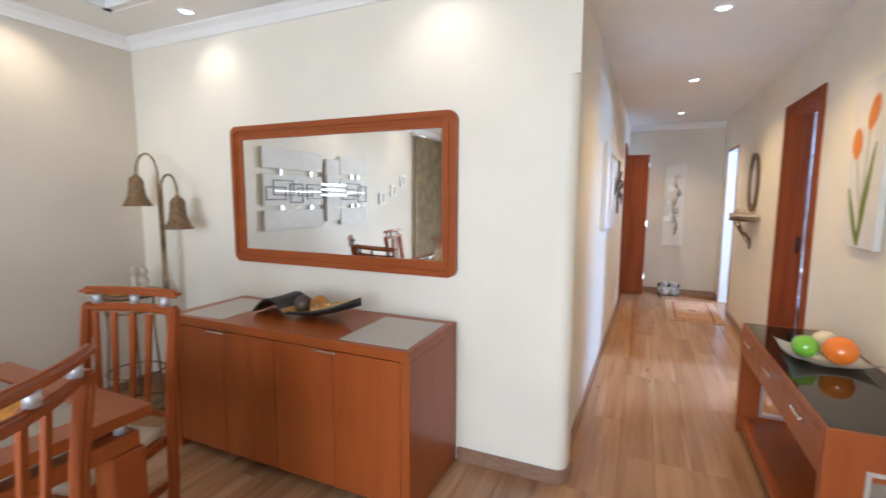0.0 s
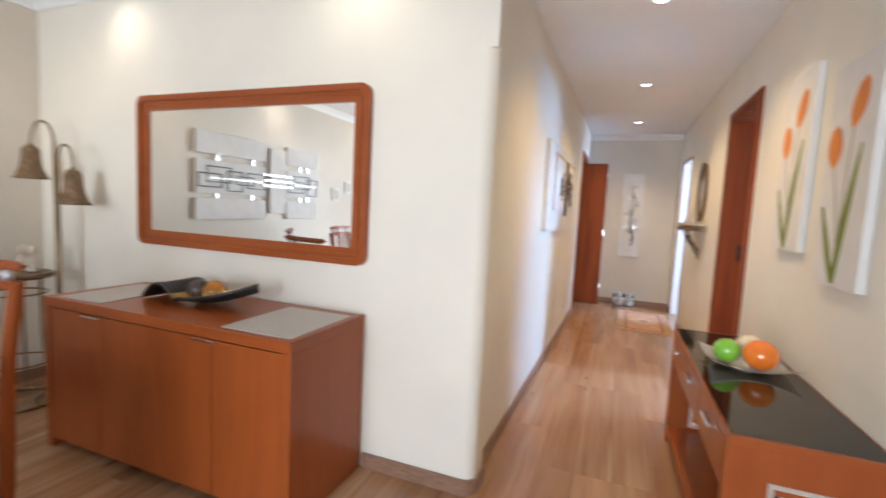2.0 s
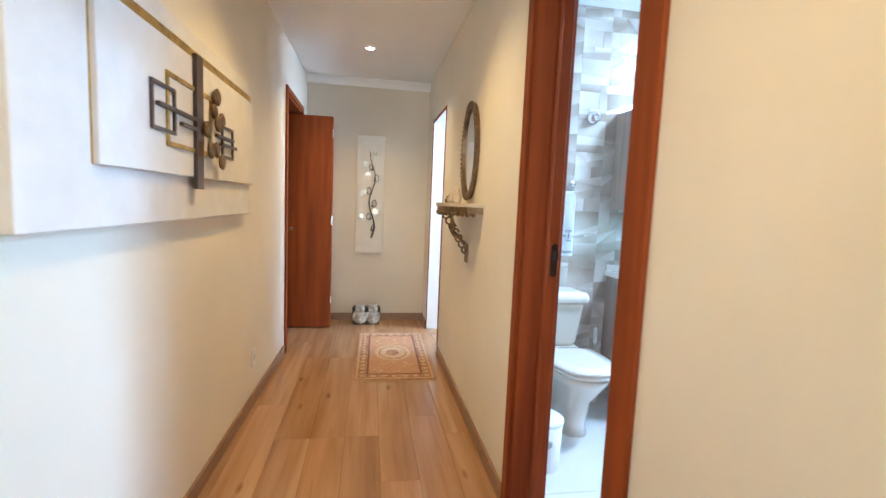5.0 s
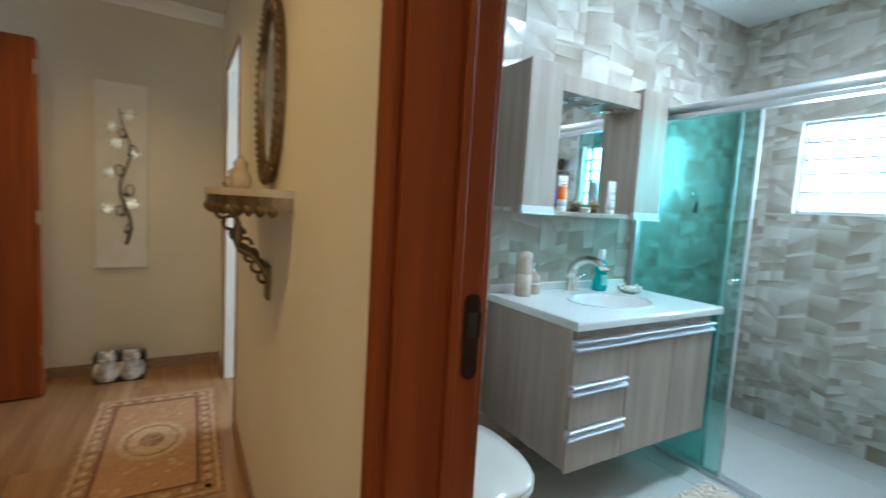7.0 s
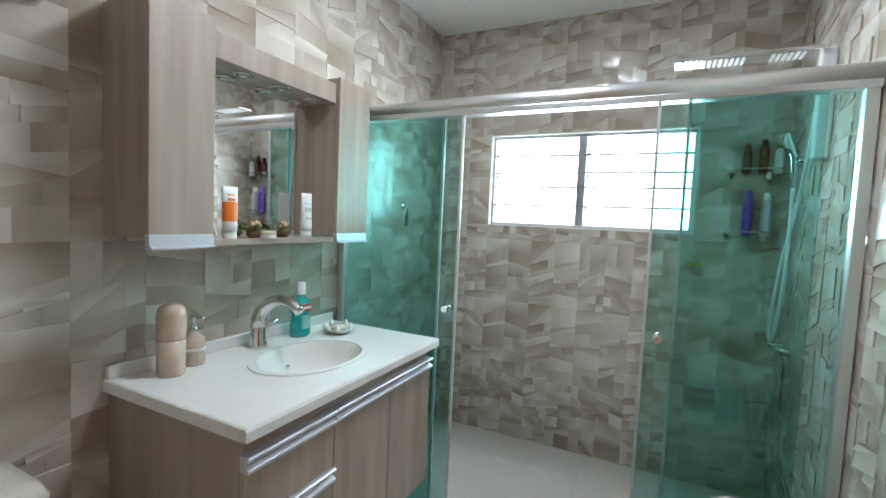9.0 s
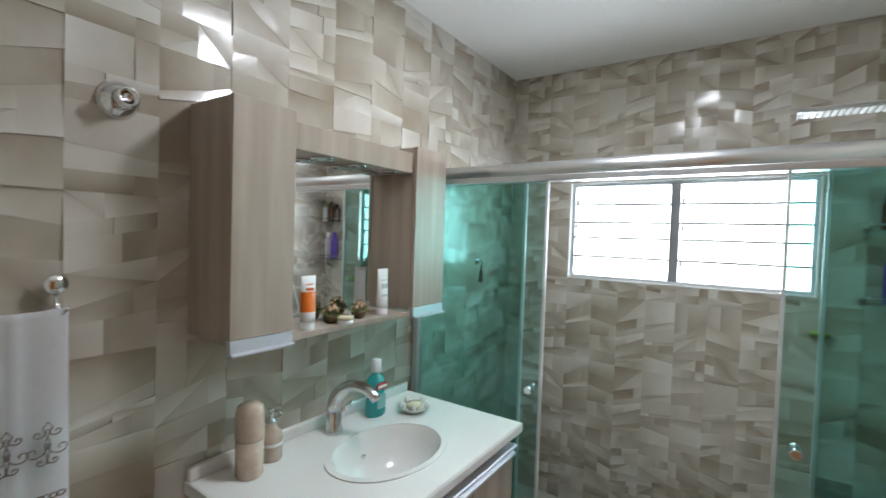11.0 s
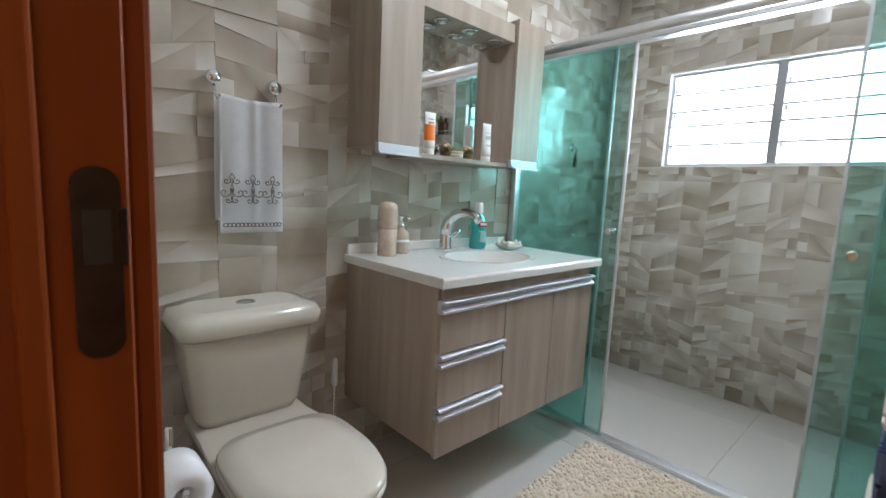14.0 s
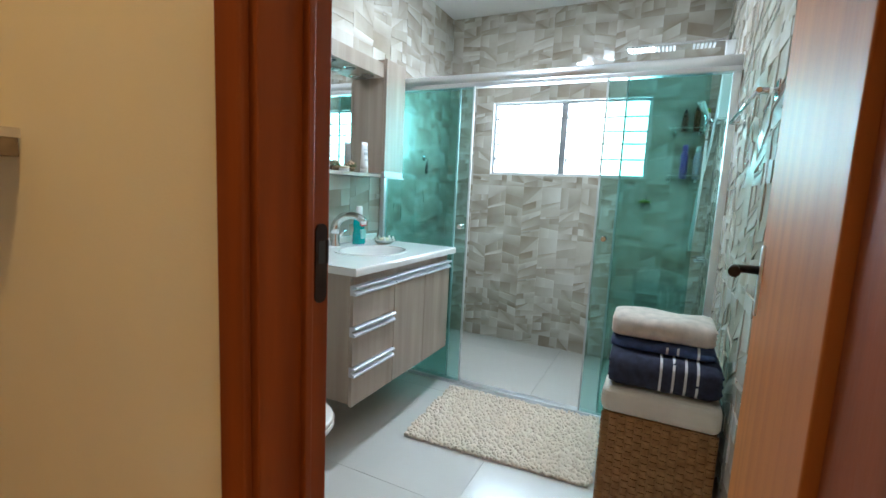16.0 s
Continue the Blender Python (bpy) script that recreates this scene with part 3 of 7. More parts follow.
PEACH = plain("peach_dried_flower", (0.72, 0.48, 0.32), 0.9, vary=0.2, scale=40)
RUBBER = plain("grey_seal_strip", (0.55, 0.58, 0.57), 0.4)
WINDOWALU = plain("white_aluminium_frame", (0.60, 0.60, 0.61), 0.4, vary=0.02)
# darker copy of the frame's aluminium, its backlit shade put into the colour
LOUVREALU = plain("backlit_grey_aluminium", (0.27, 0.27, 0.28), 0.45, vary=0.03)
SHADEBRONZE = plain("hammered_brown_shade", (0.20, 0.125, 0.055), 0.5, metal=0.3, vary=0.2, scale=50, bump=0.3, bump_scale=90)
STRIKE = plain("blackened_bronze", (0.035, 0.022, 0.016), 0.4, metal=0.6, vary=0.2, scale=30)
FROST = sheet_glass("window_glass", (0.93, 0.96, 0.97))
WARMLINE = plain("yellow_book_cover", (0.62, 0.42, 0.04), 0.5)


def bar_outline(bm, y0, y1, z0, z1, w, lo, hi):
    """A rectangular ring of flat bars in a plane x = const."""
    add_box(bm, lo, hi, y0, y1, z0, z0 + w)
    add_box(bm, lo, hi, y0, y1, z1 - w, z1)
    add_box(bm, lo, hi, y0, y0 + w, z0 + w, z1 - w)
    add_box(bm, lo, hi, y1 - w, y1, z0 + w, z1 - w)


# ---- dining area ----
def wall_mirror():
    d = thing("wall_mirror", "large mirror in a moulded cherry wood frame above the sideboard", "mirror", pose(-1.45, YM, 1.4675))
    w, h = 0.80, 0.4375
    o = rounded(-w, w, -h, h, 0.05)
    i1 = rounded(-w + 0.032, w - 0.032, -h + 0.032, h - 0.032, 0.04)
    i2 = rounded(-w + 0.085, w - 0.085, -h + 0.085, h - 0.085, 0.008)
    i3 = rounded(-w + 0.045, w - 0.045, -h + 0.045, h - 0.045, 0.03)
    part("outer_moulding", ring_prism(o, i1, -0.034, 0, "y"), CHERRY_H, d)
    part("inner_moulding", ring_prism(i1, i2, -0.024, 0, "y"), CHERRY_H, d)
    part("bead", ring_prism(i3, rounded(-w + 0.056, w - 0.056, -h + 0.056, h - 0.056, 0.025), -0.029, -0.02, "y"), CHERRY_H, d)
    part("glass", box(-w + 0.08, w - 0.08, -0.014, -0.006, -h + 0.08, h - 0.08), MIRROR, d, "clear silvered mirror glass")


wall_mirror()


def sideboard():
    d = thing("sideboard", "low four-door sideboard in reddish cherry veneer with slim chrome pulls", "sideboard", pose(-1.425, 2.02, 0))
    hw, y0, y1 = 0.777, -0.268, 0.268
    part("top", box(-hw, hw, y0, y1, 0.742, 0.79, 0.003), CHERRY_H, d)
    part("side_panel", box(-hw, -hw + 0.045, y0 + 0.002, y1, 0, 0.742, 0.003), CHERRY, d)
    part("side_panel", box(hw - 0.045, hw, y0 + 0.002, y1, 0, 0.742, 0.003), CHERRY, d)
    part("bottom_board", box(-hw + 0.045, hw - 0.045, y0 + 0.03, y1, 0.05, 0.075), CHERRY_H, d)
    part("back_board", box(-hw + 0.045, hw - 0.045, y1 - 0.012, y1, 0.05, 0.742), CHERRY, d)
    xs = [-hw + 0.047, -0.365, 0.0, 0.365, hw - 0.047]
    for k in range(4):
        door = part("door", box(xs[k] + 0.0012, xs[k + 1] - 0.0012, y0 + 0.006, y0 + 0.026, 0.05, 0.736, 0.0015, 1), CHERRY, d)
        if k in (0, 2):
            part("pull", box(xs[k + 1] - 0.11, xs[k + 1] + 0.02, y0 - 0.004, y0 + 0.007, 0.722, 0.732, 0.002), CHROME, door, "slim chrome pull")


sideboard()
for px, w, a in ((-1.98, 0.30, 3), (-0.86, 0.36, 1)):
    pm = solid("placemat", box(-w / 2, w / 2, -0.235, 0.2, 0, 0.003), PLACEMAT, "flat grey woven placemat lying on the sideboard", "placemat", group="placemats on the sideboard")
    pm.matrix_basis = pose(px, 2.02, 0.7902, 0, 0, a)


def leaf_bowl():
    d = thing("decorative_bowl", "long curved leaf-shaped bowl, black outside and gold inside", "bowl", pose(-1.45, 2.06, 0.79))
    n, m = 28, 10

    def sheet(off):
        rows = []
        for i in range(n + 1):
            t = i / n
            x = -0.33 + 0.68 * t
            z = 0.014 + 0.09 * max(0, (t - 0.45) / 0.55) ** 1.7 + (0.085 * math.sin(math.pi * (0.42 - t) / 0.42) if t < 0.42 else 0)
            half = 0.115 * (0.55 + 0.55 * math.sin(math.pi * min(1, 0.18 + 0.72 * t))) * (1 if t < 0.7 else max(0.02, 1 - ((t - 0.7) / 0.3) ** 2))
            rows.append([(x, half * (2 * j / m - 1), z + 0.035 * (2 * j / m - 1) ** 2 * (1 if t > 0.4 else 0.1) + off) for j in range(m + 1)])
        return rows

    for nm, off, th, mat in (("shell", 0.0, -0.009, BLACK), ("lining", 0.0015, 0.0012, GOLD)):
        bm, i0 = bmesh.new(), 0 if nm == "shell" else 10
        a = [[bm.verts.new(p) for p in r] for r in sheet(off)]
        b = [[bm.verts.new((p[0], p[1], max(0.0005, p[2] + th))) for p in r] for r in sheet(off)]
        for g in (a, b):
            for i in range(i0, n):
                for j in range(m):
                    bm.faces.new((g[i][j], g[i + 1][j], g[i + 1][j + 1], g[i][j + 1])).smooth = True
        for i in range(i0, n):
            bm.faces.new((a[i][0], a[i + 1][0], b[i + 1][0], b[i][0]))
            bm.faces.new((a[i][m], a[i + 1][m], b[i + 1][m], b[i][m]))
        for j in range(m):
            bm.faces.new((a[i0][j], a[i0][j + 1], b[i0][j + 1], b[i0][j]))
            bm.faces.new((a[n][j], a[n][j + 1], b[n][j + 1], b[n][j]))
        bmesh.ops.delete(bm, geom=[v for v in bm.verts if not v.link_faces], context="VERTS")
        bmesh.ops.recalc_face_normals(bm, faces=bm.faces[:])
        part(nm, bm, mat, d, "gold leaf lining" if nm == "lining" else "")


leaf_bowl()


def ball(name, x, y, z, r, mat, label, squash=1.0):
    n = 14
    prof = [(max(0.0008, r * math.sin(math.pi * k / n)), r * squash * (1 - math.cos(math.pi * k / n))) for k in range(n + 1)]
    o = solid(name, lathe(prof, 26), mat, label, "ornament")
    o.location = (x, y, z)
    return o


ball("decorative_ball", -1.475, 2.045, 0.806, 0.052, DARKBROWN, "dark brown textured ball resting in the curved bowl")
ball("decorative_ball", -1.365, 2.045, 0.807, 0.055, AMBER, "clear amber glass ball resting in the curved bowl")


def dining_table():
    d = thing("dining_table", "cherry wood dining table with inset glass top and thick legs", "table", pose(-1.65, 0.15, 0))
    hx, hy = 0.45, 0.85
    part("top_frame", ring_prism([(-hx, -hy), (hx, -hy), (hx, hy), (-hx, hy)], [(-hx + 0.1, -hy + 0.1), (hx - 0.1, -hy + 0.1), (hx - 0.1, hy - 0.1), (-hx + 0.1, hy - 0.1)], 0.745, 0.78, "z"), CHERRY_H, d)
    part("glass_top", box(-hx + 0.102, hx - 0.102, -hy + 0.102, hy - 0.102, 0.764, 0.774), TABLEGLASS, d, "clear glass inset top")
    part("cross_rail", box(-hx + 0.1, hx - 0.1, -0.03, 0.03, 0.72, 0.76), CHERRY, d)
    for sx in (-1, 1):
        part("side_beam", box(sx * (hx - 0.02), sx * (hx - 0.085), -hy + 0.03, hy - 0.03, 0.645, 0.7, 0.006), CHERRY_H, d)
    for sy in (-1, 1):
        part("end_beam", box(-hx + 0.085, hx - 0.085, sy * (hy - 0.03), sy * (hy - 0.09), 0.645, 0.7, 0.006), CHERRY_H, d)
        for sx in (-1, 1):
            part("leg", prism([(sx * (hx - 0.11) , 0), (sx * (hx - 0.025), 0), (sx * (hx - 0.01), 0.645), (sx * (hx - 0.125), 0.645)], sy * (hy - 0.02), sy * (hy - 0.12), "y", 0.006), CHERRY, d)
            part("spacer", tube([(sx * (hx - 0.055), sy * (hy - 0.07), 0.698), (sx * (hx - 0.055), sy * (hy - 0.07), 0.747)], 0.02, 16), SATINALU, d, "brushed metal spacer")


dining_table()


def runner():
    bm = bmesh.new()
    n, m, r = 60, 18, random.Random(3)
    g = []
    for i in range(n + 1):
        row = []
        for j in range(m + 1):
            x, y = -0.17 + 0.34 * j / m, -0.72 + 1.40 * i / n
            edge = j in (0, m) or i in (0, n)
            row.append(bm.verts.new((x + (r.uniform(-0.012, 0.012) if edge else 0), y + (r.uniform(-0.012, 0.012) if edge else 0), 0.004 + r.uniform(0, 0.007))))
        g.append(row)
    for i in range(n):
        for j in range(m):
            bm.faces.new((g[i][j], g[i][j + 1], g[i + 1][j + 1], g[i + 1][j]))
    ext = bmesh.ops.extrude_face_region(bm, geom=bm.faces[:])
    for v in [e for e in ext["geom"] if isinstance(e, bmesh.types.BMVert)]:
        v.co.z = 0.0008
    bmesh.ops.recalc_face_normals(bm, faces=bm.faces[:])
    o = solid("table_runner", bm, RUNNER, "ruffled mustard yellow runner along the dining table", "table runner")
    o.matrix_basis = pose(-1.65, 0.15, 0.78)


runner()


def flower_vase():
    d = thing("flower_vase", "dried peach flowers in a small glass vase on the table", "vase", pose(-1.665, 0.27, 0.789))
    part("vase", lathe([(0.045, 0), (0.055, 0.02), (0.06, 0.07), (0.04, 0.12), (0.035, 0.15)], 20), IVORY, d)
    r = random.Random(8)
    bm = bmesh.new()
    for k in range(9):
        a, t = r.uniform(0, 6.28), r.uniform(0.03, 0.1)
        c = Vector((t * math.cos(a), t * math.sin(a), 0.21 + r.uniform(0, 0.07)))
        add_tube(bm, [(0.01 * math.cos(a), 0.01 * math.sin(a), 0.1), c], 0.003, 5)
        for q in range(26):
            u = Vector((r.gauss(0, 1), r.gauss(0, 1), r.gauss(0, 1))).normalized()
            s = u.orthogonal().normalized() * 0.009
            tip = c + u * 0.04
            vs = [bm.verts.new(c + s), bm.verts.new(tip), bm.verts.new(c - s), bm.verts.new(c + u * 0.02 + u.cross(s))]
            bm.faces.new(vs[:3])
            bm.faces.new((vs[0], vs[3], vs[1]))
    part("flowers", bm, PEACH, d, "dried peach flower heads")


flower_vase()


def dining_chair():
    d = thing("dining_chair", "cherry wood dining chair with slatted back and beige seat", "chair", pose(-1.733, 1.06, 0, 0, 0, 14.3), "chairs round the dining table")
    part("seat_frame", prism([(-0.225, -0.22), (0.225, -0.22), (0.205, 0.2), (-0.205, 0.2)], 0.385, 0.43, "z", 0.008), CHERRY, d)
    part("cushion", prism([(-0.215, -0.225), (0.215, -0.225), (0.19, 0.18), (-0.19, 0.18)], 0.43, 0.475, "z", 0.014), CUSHION, d, "beige upholstered seat cushion")
    for s in (-1, 1):
        part("front_leg", prism([(s * 0.18, -0.22), (s * 0.222, -0.22), (s * 0.222, -0.175), (s * 0.18, -0.175)], 0, 0.387, "z", 0.005), CHERRY, d)
        post = bmesh.new()
        prof = [(0.165, 0.0), (0.195, 0.22), (0.2, 0.44), (0.215, 0.7), (0.255, 0.985)]
        outline = [(y + 0.024, z) for y, z in prof] + [(y - 0.024, z) for y, z in reversed(prof)]
        add_prism(post, outline, s * 0.2, s * 0.236, "x")
        bmesh.ops.bevel(post, geom=post.edges[:], offset=0.010, segments=3, affect="EDGES")
        part("back_post", post, CHERRY, d)
        part("side_stretcher", box(s * 0.192, s * 0.212, -0.18, 0.17, 0.2, 0.235, 0.004), CHERRY, d)

    def rail(z0, z1, half, y, bow, thick):
        n = 12
        f = [(half * (2 * k / n - 1), y + bow * (1 - (2 * k / n - 1) ** 2)) for k in range(n + 1)]
        bm = add_prism(bmesh.new(), f + [(a, b + thick) for a, b in reversed(f)], z0, z1, "z")
        bmesh.ops.bevel(bm, geom=[e for e in bm.edges if abs(e.verts[0].co.z - e.verts[1].co.z) < 1e-5], offset=0.013, segments=3, affect="EDGES")
        return bm

    part("back_rail", rail(0.945, 0.985, 0.21, 0.23, 0.035, 0.03), CHERRY_H, d)
    part("top_rail", rail(1.018, 1.055, 0.242, 0.238, 0.035, 0.036), CHERRY_H, d)
    part("lower_rail", rail(0.5, 0.53, 0.205, 0.19, 0.02, 0.022), CHERRY_H, d)
    for x in (-0.17, 0.0, 0.17):
        y = 0.246 + 0.035 * (1 - (x / 0.22) ** 2)
        part("spacer", tube([(x, y, 0.982), (x, y, 1.022)], 0.017, 14), SATINALU, d, "brushed metal spacer")
    for x in (-0.135, -0.047, 0.047, 0.135):
        yb, yt = 0.2 + 0.02 * (1 - (x / 0.2) ** 2), 0.243 + 0.035 * (1 - (x / 0.21) ** 2)
        part("slat", prism([(x * 0.86 - 0.01, 0.525), (x * 0.86 + 0.01, 0.525), (x + 0.013, 0.95), (x - 0.013, 0.95)], 0, 0.014, "y"), CHERRY, d).matrix_basis = Matrix.Shear("XZ", 4, (0, 0)) @ Matrix(((1, 0, 0, 0), (0, 1, (yt - yb) / 0.43, yb - 0.525 * (yt - yb) / 0.43), (0, 0, 1, 0), (0, 0, 0, 1)))
    return d


chair = dining_chair()
for m in (pose(-1.24, 0.47, 0, 0, 0, -60), pose(-2.28, 0.49, 0, 0, 0, 52), pose(-2.36, -0.42, 0, 0, 0, 82)):
    copy_thing(chair, m)


def side_table():
    d = thing("side_table", "small round metal side table in the dining corner", "table", pose(-2.9, 1.97, 0))
    part("top", lathe([(0.175, 0.785), (0.185, 0.795), (0.185, 0.81), (0.175, 0.815)], 36), BRONZE, d)
    part("upper_ring", tube([(0.15 * math.cos(a), 0.15 * math.sin(a), 0.69) for a in (2 * math.pi * k / 30 for k in range(31))], 0.006, 8), BRASS, d)
    part("lower_ring", tube([(0.17 * math.cos(a), 0.17 * math.sin(a), 0.26) for a in (2 * math.pi * k / 30 for k in range(31))], 0.006, 8), BRASS, d)
    part("foot_ring", tube([(0.2 * math.cos(a), 0.2 * math.sin(a), 0.012) for a in (2 * math.pi * k / 30 for k in range(31))], 0.01, 8), BRASS, d)
    for k in range(3):
        a = 2.1 * k + 0.4
        part("leg", tube([(r * math.cos(a), r * math.sin(a), z) for r, z in ((0.2, 0.012), (0.175, 0.2), (0.15, 0.5), (0.15, 0.785))], 0.008, 8), BRASS, d)


side_table()
bk = solid("book", box(-0.09, 0.09, -0.06, 0.06, 0, 0.014, 0.002), WARMLINE, "thin yellow book lying on the side table", "book")
bk.matrix_basis = pose(-2.93, 1.9, 0.815, 0, 0, 10)
for fx in (-2.96, -2.86):
    f = solid("figurine", lathe([(0.03, 0), (0.034, 0.012), (0.022, 0.03), (0.03, 0.06), (0.026, 0.085), (0.014, 0.095), (0.026, 0.11), (0.028, 0.13), (0.016, 0.152), (0.004, 0.158)], 18), MARBLE, "small mottled stone figurine on the side table", "figurine", group="figurines on the side table")
    f.location = (fx, 2.04, 0.815)


def floor_lamp():
    d = thing("floor_lamp", "brass floor lamp with two bell-shaped bronze shades", "lamp", pose(-2.76, 2.13, 0))
    part("base", lathe([(0.13, 0), (0.135, 0.012), (0.12, 0.022), (0.02, 0.035), (0.012, 0.05)], 28), BRASS, d)
    part("pole", tube([(0, 0, 0.03), (0, 0, 1.52)], 0.011, 10), BRASS, d)
    part("pole_rod", tube([(-0.025, 0, 0.03), (-0.025, 0, 1.62)], 0.008, 8), BRASS, d)
    bell = [(0.018, 0.0), (0.03, -0.006), (0.045, -0.03), (0.05, -0.09), (0.058, -0.14), (0.08, -0.19), (0.092, -0.208), (0.089, -0.208), (0.055, -0.14), (0.047, -0.09), (0.042, -0.032), (0.016, -0.008)]
    for sx, top, dx in ((-1, 1.745, -0.2), (1, 1.60, 0.19)):
        x0 = -0.025 if sx < 0 else 0
        zb = top - 0.13
        pts = [(x0, 0, zb - 0.1 if sx < 0 else 1.5)]
        pts += [(x0 + dx * 0.5 - dx * 0.5 * math.cos(math.pi * k / 12), -0.02 * k / 12, zb + 0.13 * math.sin(math.pi * k / 12)) for k in range(13)]
        pts += [(x0 + dx, -0.02, zb - 0.02)]
        part("arm", tube(pts, 0.007, 8), BRASS, d)
        sh = part("shade", lathe(bell, 28, (x0 + dx, -0.02, zb - 0.02), closed=False), SHADEBRONZE, d, "hammered bronze bell shade")
        part("cap", lathe([(0.006, 0.03), (0.012, 0.022), (0.018, 0.008), (0.024, 0)], 16, (x0 + dx, -0.02, zb - 0.03)), BRASS, sh)


floor_lamp()


def dining_art():
    d = thing("wall_art", "white three-row panel art with dark interlocking rectangles", "wall art", pose(XD, 0, 0))
    rows = ((1.11, 1.318), (1.365, 1.682), (1.742, 1.952))
    for (a, b) in ((0.2, 1.1), (-0.72, -0.14)):
        for z0, z1 in rows:
            part("panel", box(0.012, 0.04, a, b, z0, z1, 0.003), CANVASWHITE, d)
        for y in (a + 0.17, b - 0.27):
            for z0, z1 in ((1.31, 1.37), (1.675, 1.75)):
                part("connector", box(0.014, 0.03, y, y + 0.028, z0, z1), ALU, d, "silver connector bar")
        w = b - a
        for y0, y1, z0, z1 in ((0.02, 0.30, 1.42, 1.56), (0.12, 0.42, 1.47, 1.63), (0.36, 0.56, 1.39, 1.60), (0.48, 0.72, 1.46, 1.555), (0.62, 0.9, 1.43, 1.6)):
            if y1 < w + 0.02:
                bm = bmesh.new()
                bar_outline(bm, b - y1, b - y0, z0, min(z1, 1.66), 0.012, 0.039, 0.047 + 0.002 * y0)
                part("rectangle", bm, DARKBROWN, d, "dark brown rectangle of flat bars")
        bm = bmesh.new()
        add_box(bm, 0.039, 0.044, a + 0.05, b - 0.12, 1.508, 1.52)
        part("silver_line", bm, SILVER, d)
    part("centre_board", box(0.02, 0.058, -0.1, 0.15, 1.17, 1.9, 0.003), CANVASWHITE, d)
    for z in (1.47, 1.53, 1.59):
        part("silver_bar", box(0.056, 0.07, -0.2, 0.26, z, z + 0.022, 0.002), SILVER, d)


dining_art()
for y, z in ((-1.155, 1.445), (-1.467, 1.56), (-1.766, 1.712)):
    d = thing("picture_frame", "small white picture frame on the taupe wall", "picture", pose(XD, y, z), "small frames in a rising row")
    part("frame", ring_prism(rounded(-0.07, 0.07, -0.085, 0.085, 0.004, 2), rounded(-0.045, 0.045, -0.06, 0.06, 0.002, 2), 0.002, 0.024, "x"), WHITEPLASTIC, d)
    part("print", box(0.002, 0.008, -0.046, 0.046, -0.061, 0.061), TAUPE, d, "grey photograph print")


def curtain(x0, x1, y, n, axis):
    bm = bmesh.new()
    top, bot = [], []
    for k in range(n * 8 + 1):
        t = k / (n * 8)
        u, v = x0 + (x1 - x0) * t, y + 0.035 * math.sin(2 * math.pi * n * t)
        p = (v, u) if axis == "y" else (u, v)
        top.append(bm.verts.new((*p, 2.44)))
        bot.append(bm.verts.new((*p, 0.03)))
    for k in range(len(top) - 1):
        bm.faces.new((top[k], top[k + 1], bot[k + 1], bot[k])).smooth = True
    bmesh.ops.solidify(bm, geom=bm.faces[:], thickness=0.004)
    return bm


d = thing("curtain", "cream pleated curtain hanging from a metal rod", "curtain", pose(0, 0, 0))
part("cloth", curtain(-3.12, -2.12, XD + 0.09, 9, "y"), CURTAIN, d)
part("rod", tube([(XD + 0.09, -3.16, 2.46), (XD + 0.09, -2.02, 2.46)], 0.012, 10), ALU, d, "metal curtain rod")
part("bracket", tube([(XD, -2.1, 2.46), (XD + 0.09, -2.1, 2.46)], 0.008, 8), ALU, d)
# living room window
wd = thing("window_1", "wide white aluminium living room window", "", pose(0, 0, 0))
tagged(wd, kind="structure")
part("window_frame", ring_prism([(-2.4, 0.15), (0.6, 0.15), (0.6, 2.35), (-2.4, 2.35)], [(-2.34, 0.21), (0.54, 0.21), (0.54, 2.29), (-2.34, 2.29)], YB - 0.1, YB - 0.04, "y"), WINDOWALU, wd)
for x in (-1.42, -0.45):
    part("mullion", box(x - 0.03, x + 0.03, YB - 0.09, YB - 0.05, 0.2, 2.3), WINDOWALU, wd)


# ---- corridor ----
def downlight(x, y, z, r=0.04):
    d = thing("downlight", "small round recessed ceiling downlight, lit", "ceiling light", pose(x, y, z), "recessed downlights")
    part("trim_ring", lathe([(r + 0.012, 0.0), (r + 0.012, -0.004), (r, -0.008), (r - 0.004, -0.004), (r - 0.004, 0.0)], 24, closed=False), WHITEPLASTIC, d)
    part("lens", lathe([(r - 0.004, -0.001), (0.001, -0.0035)], 24), GLOW, d, "glowing lamp lens")


for x, y in CORRIDOR_SPOTS:
    downlight(x, y, HC)
# includes the two unseen downlights added along the dining wall
for x, y in DINING_SPOTS:
    downlight(x, y, HD)


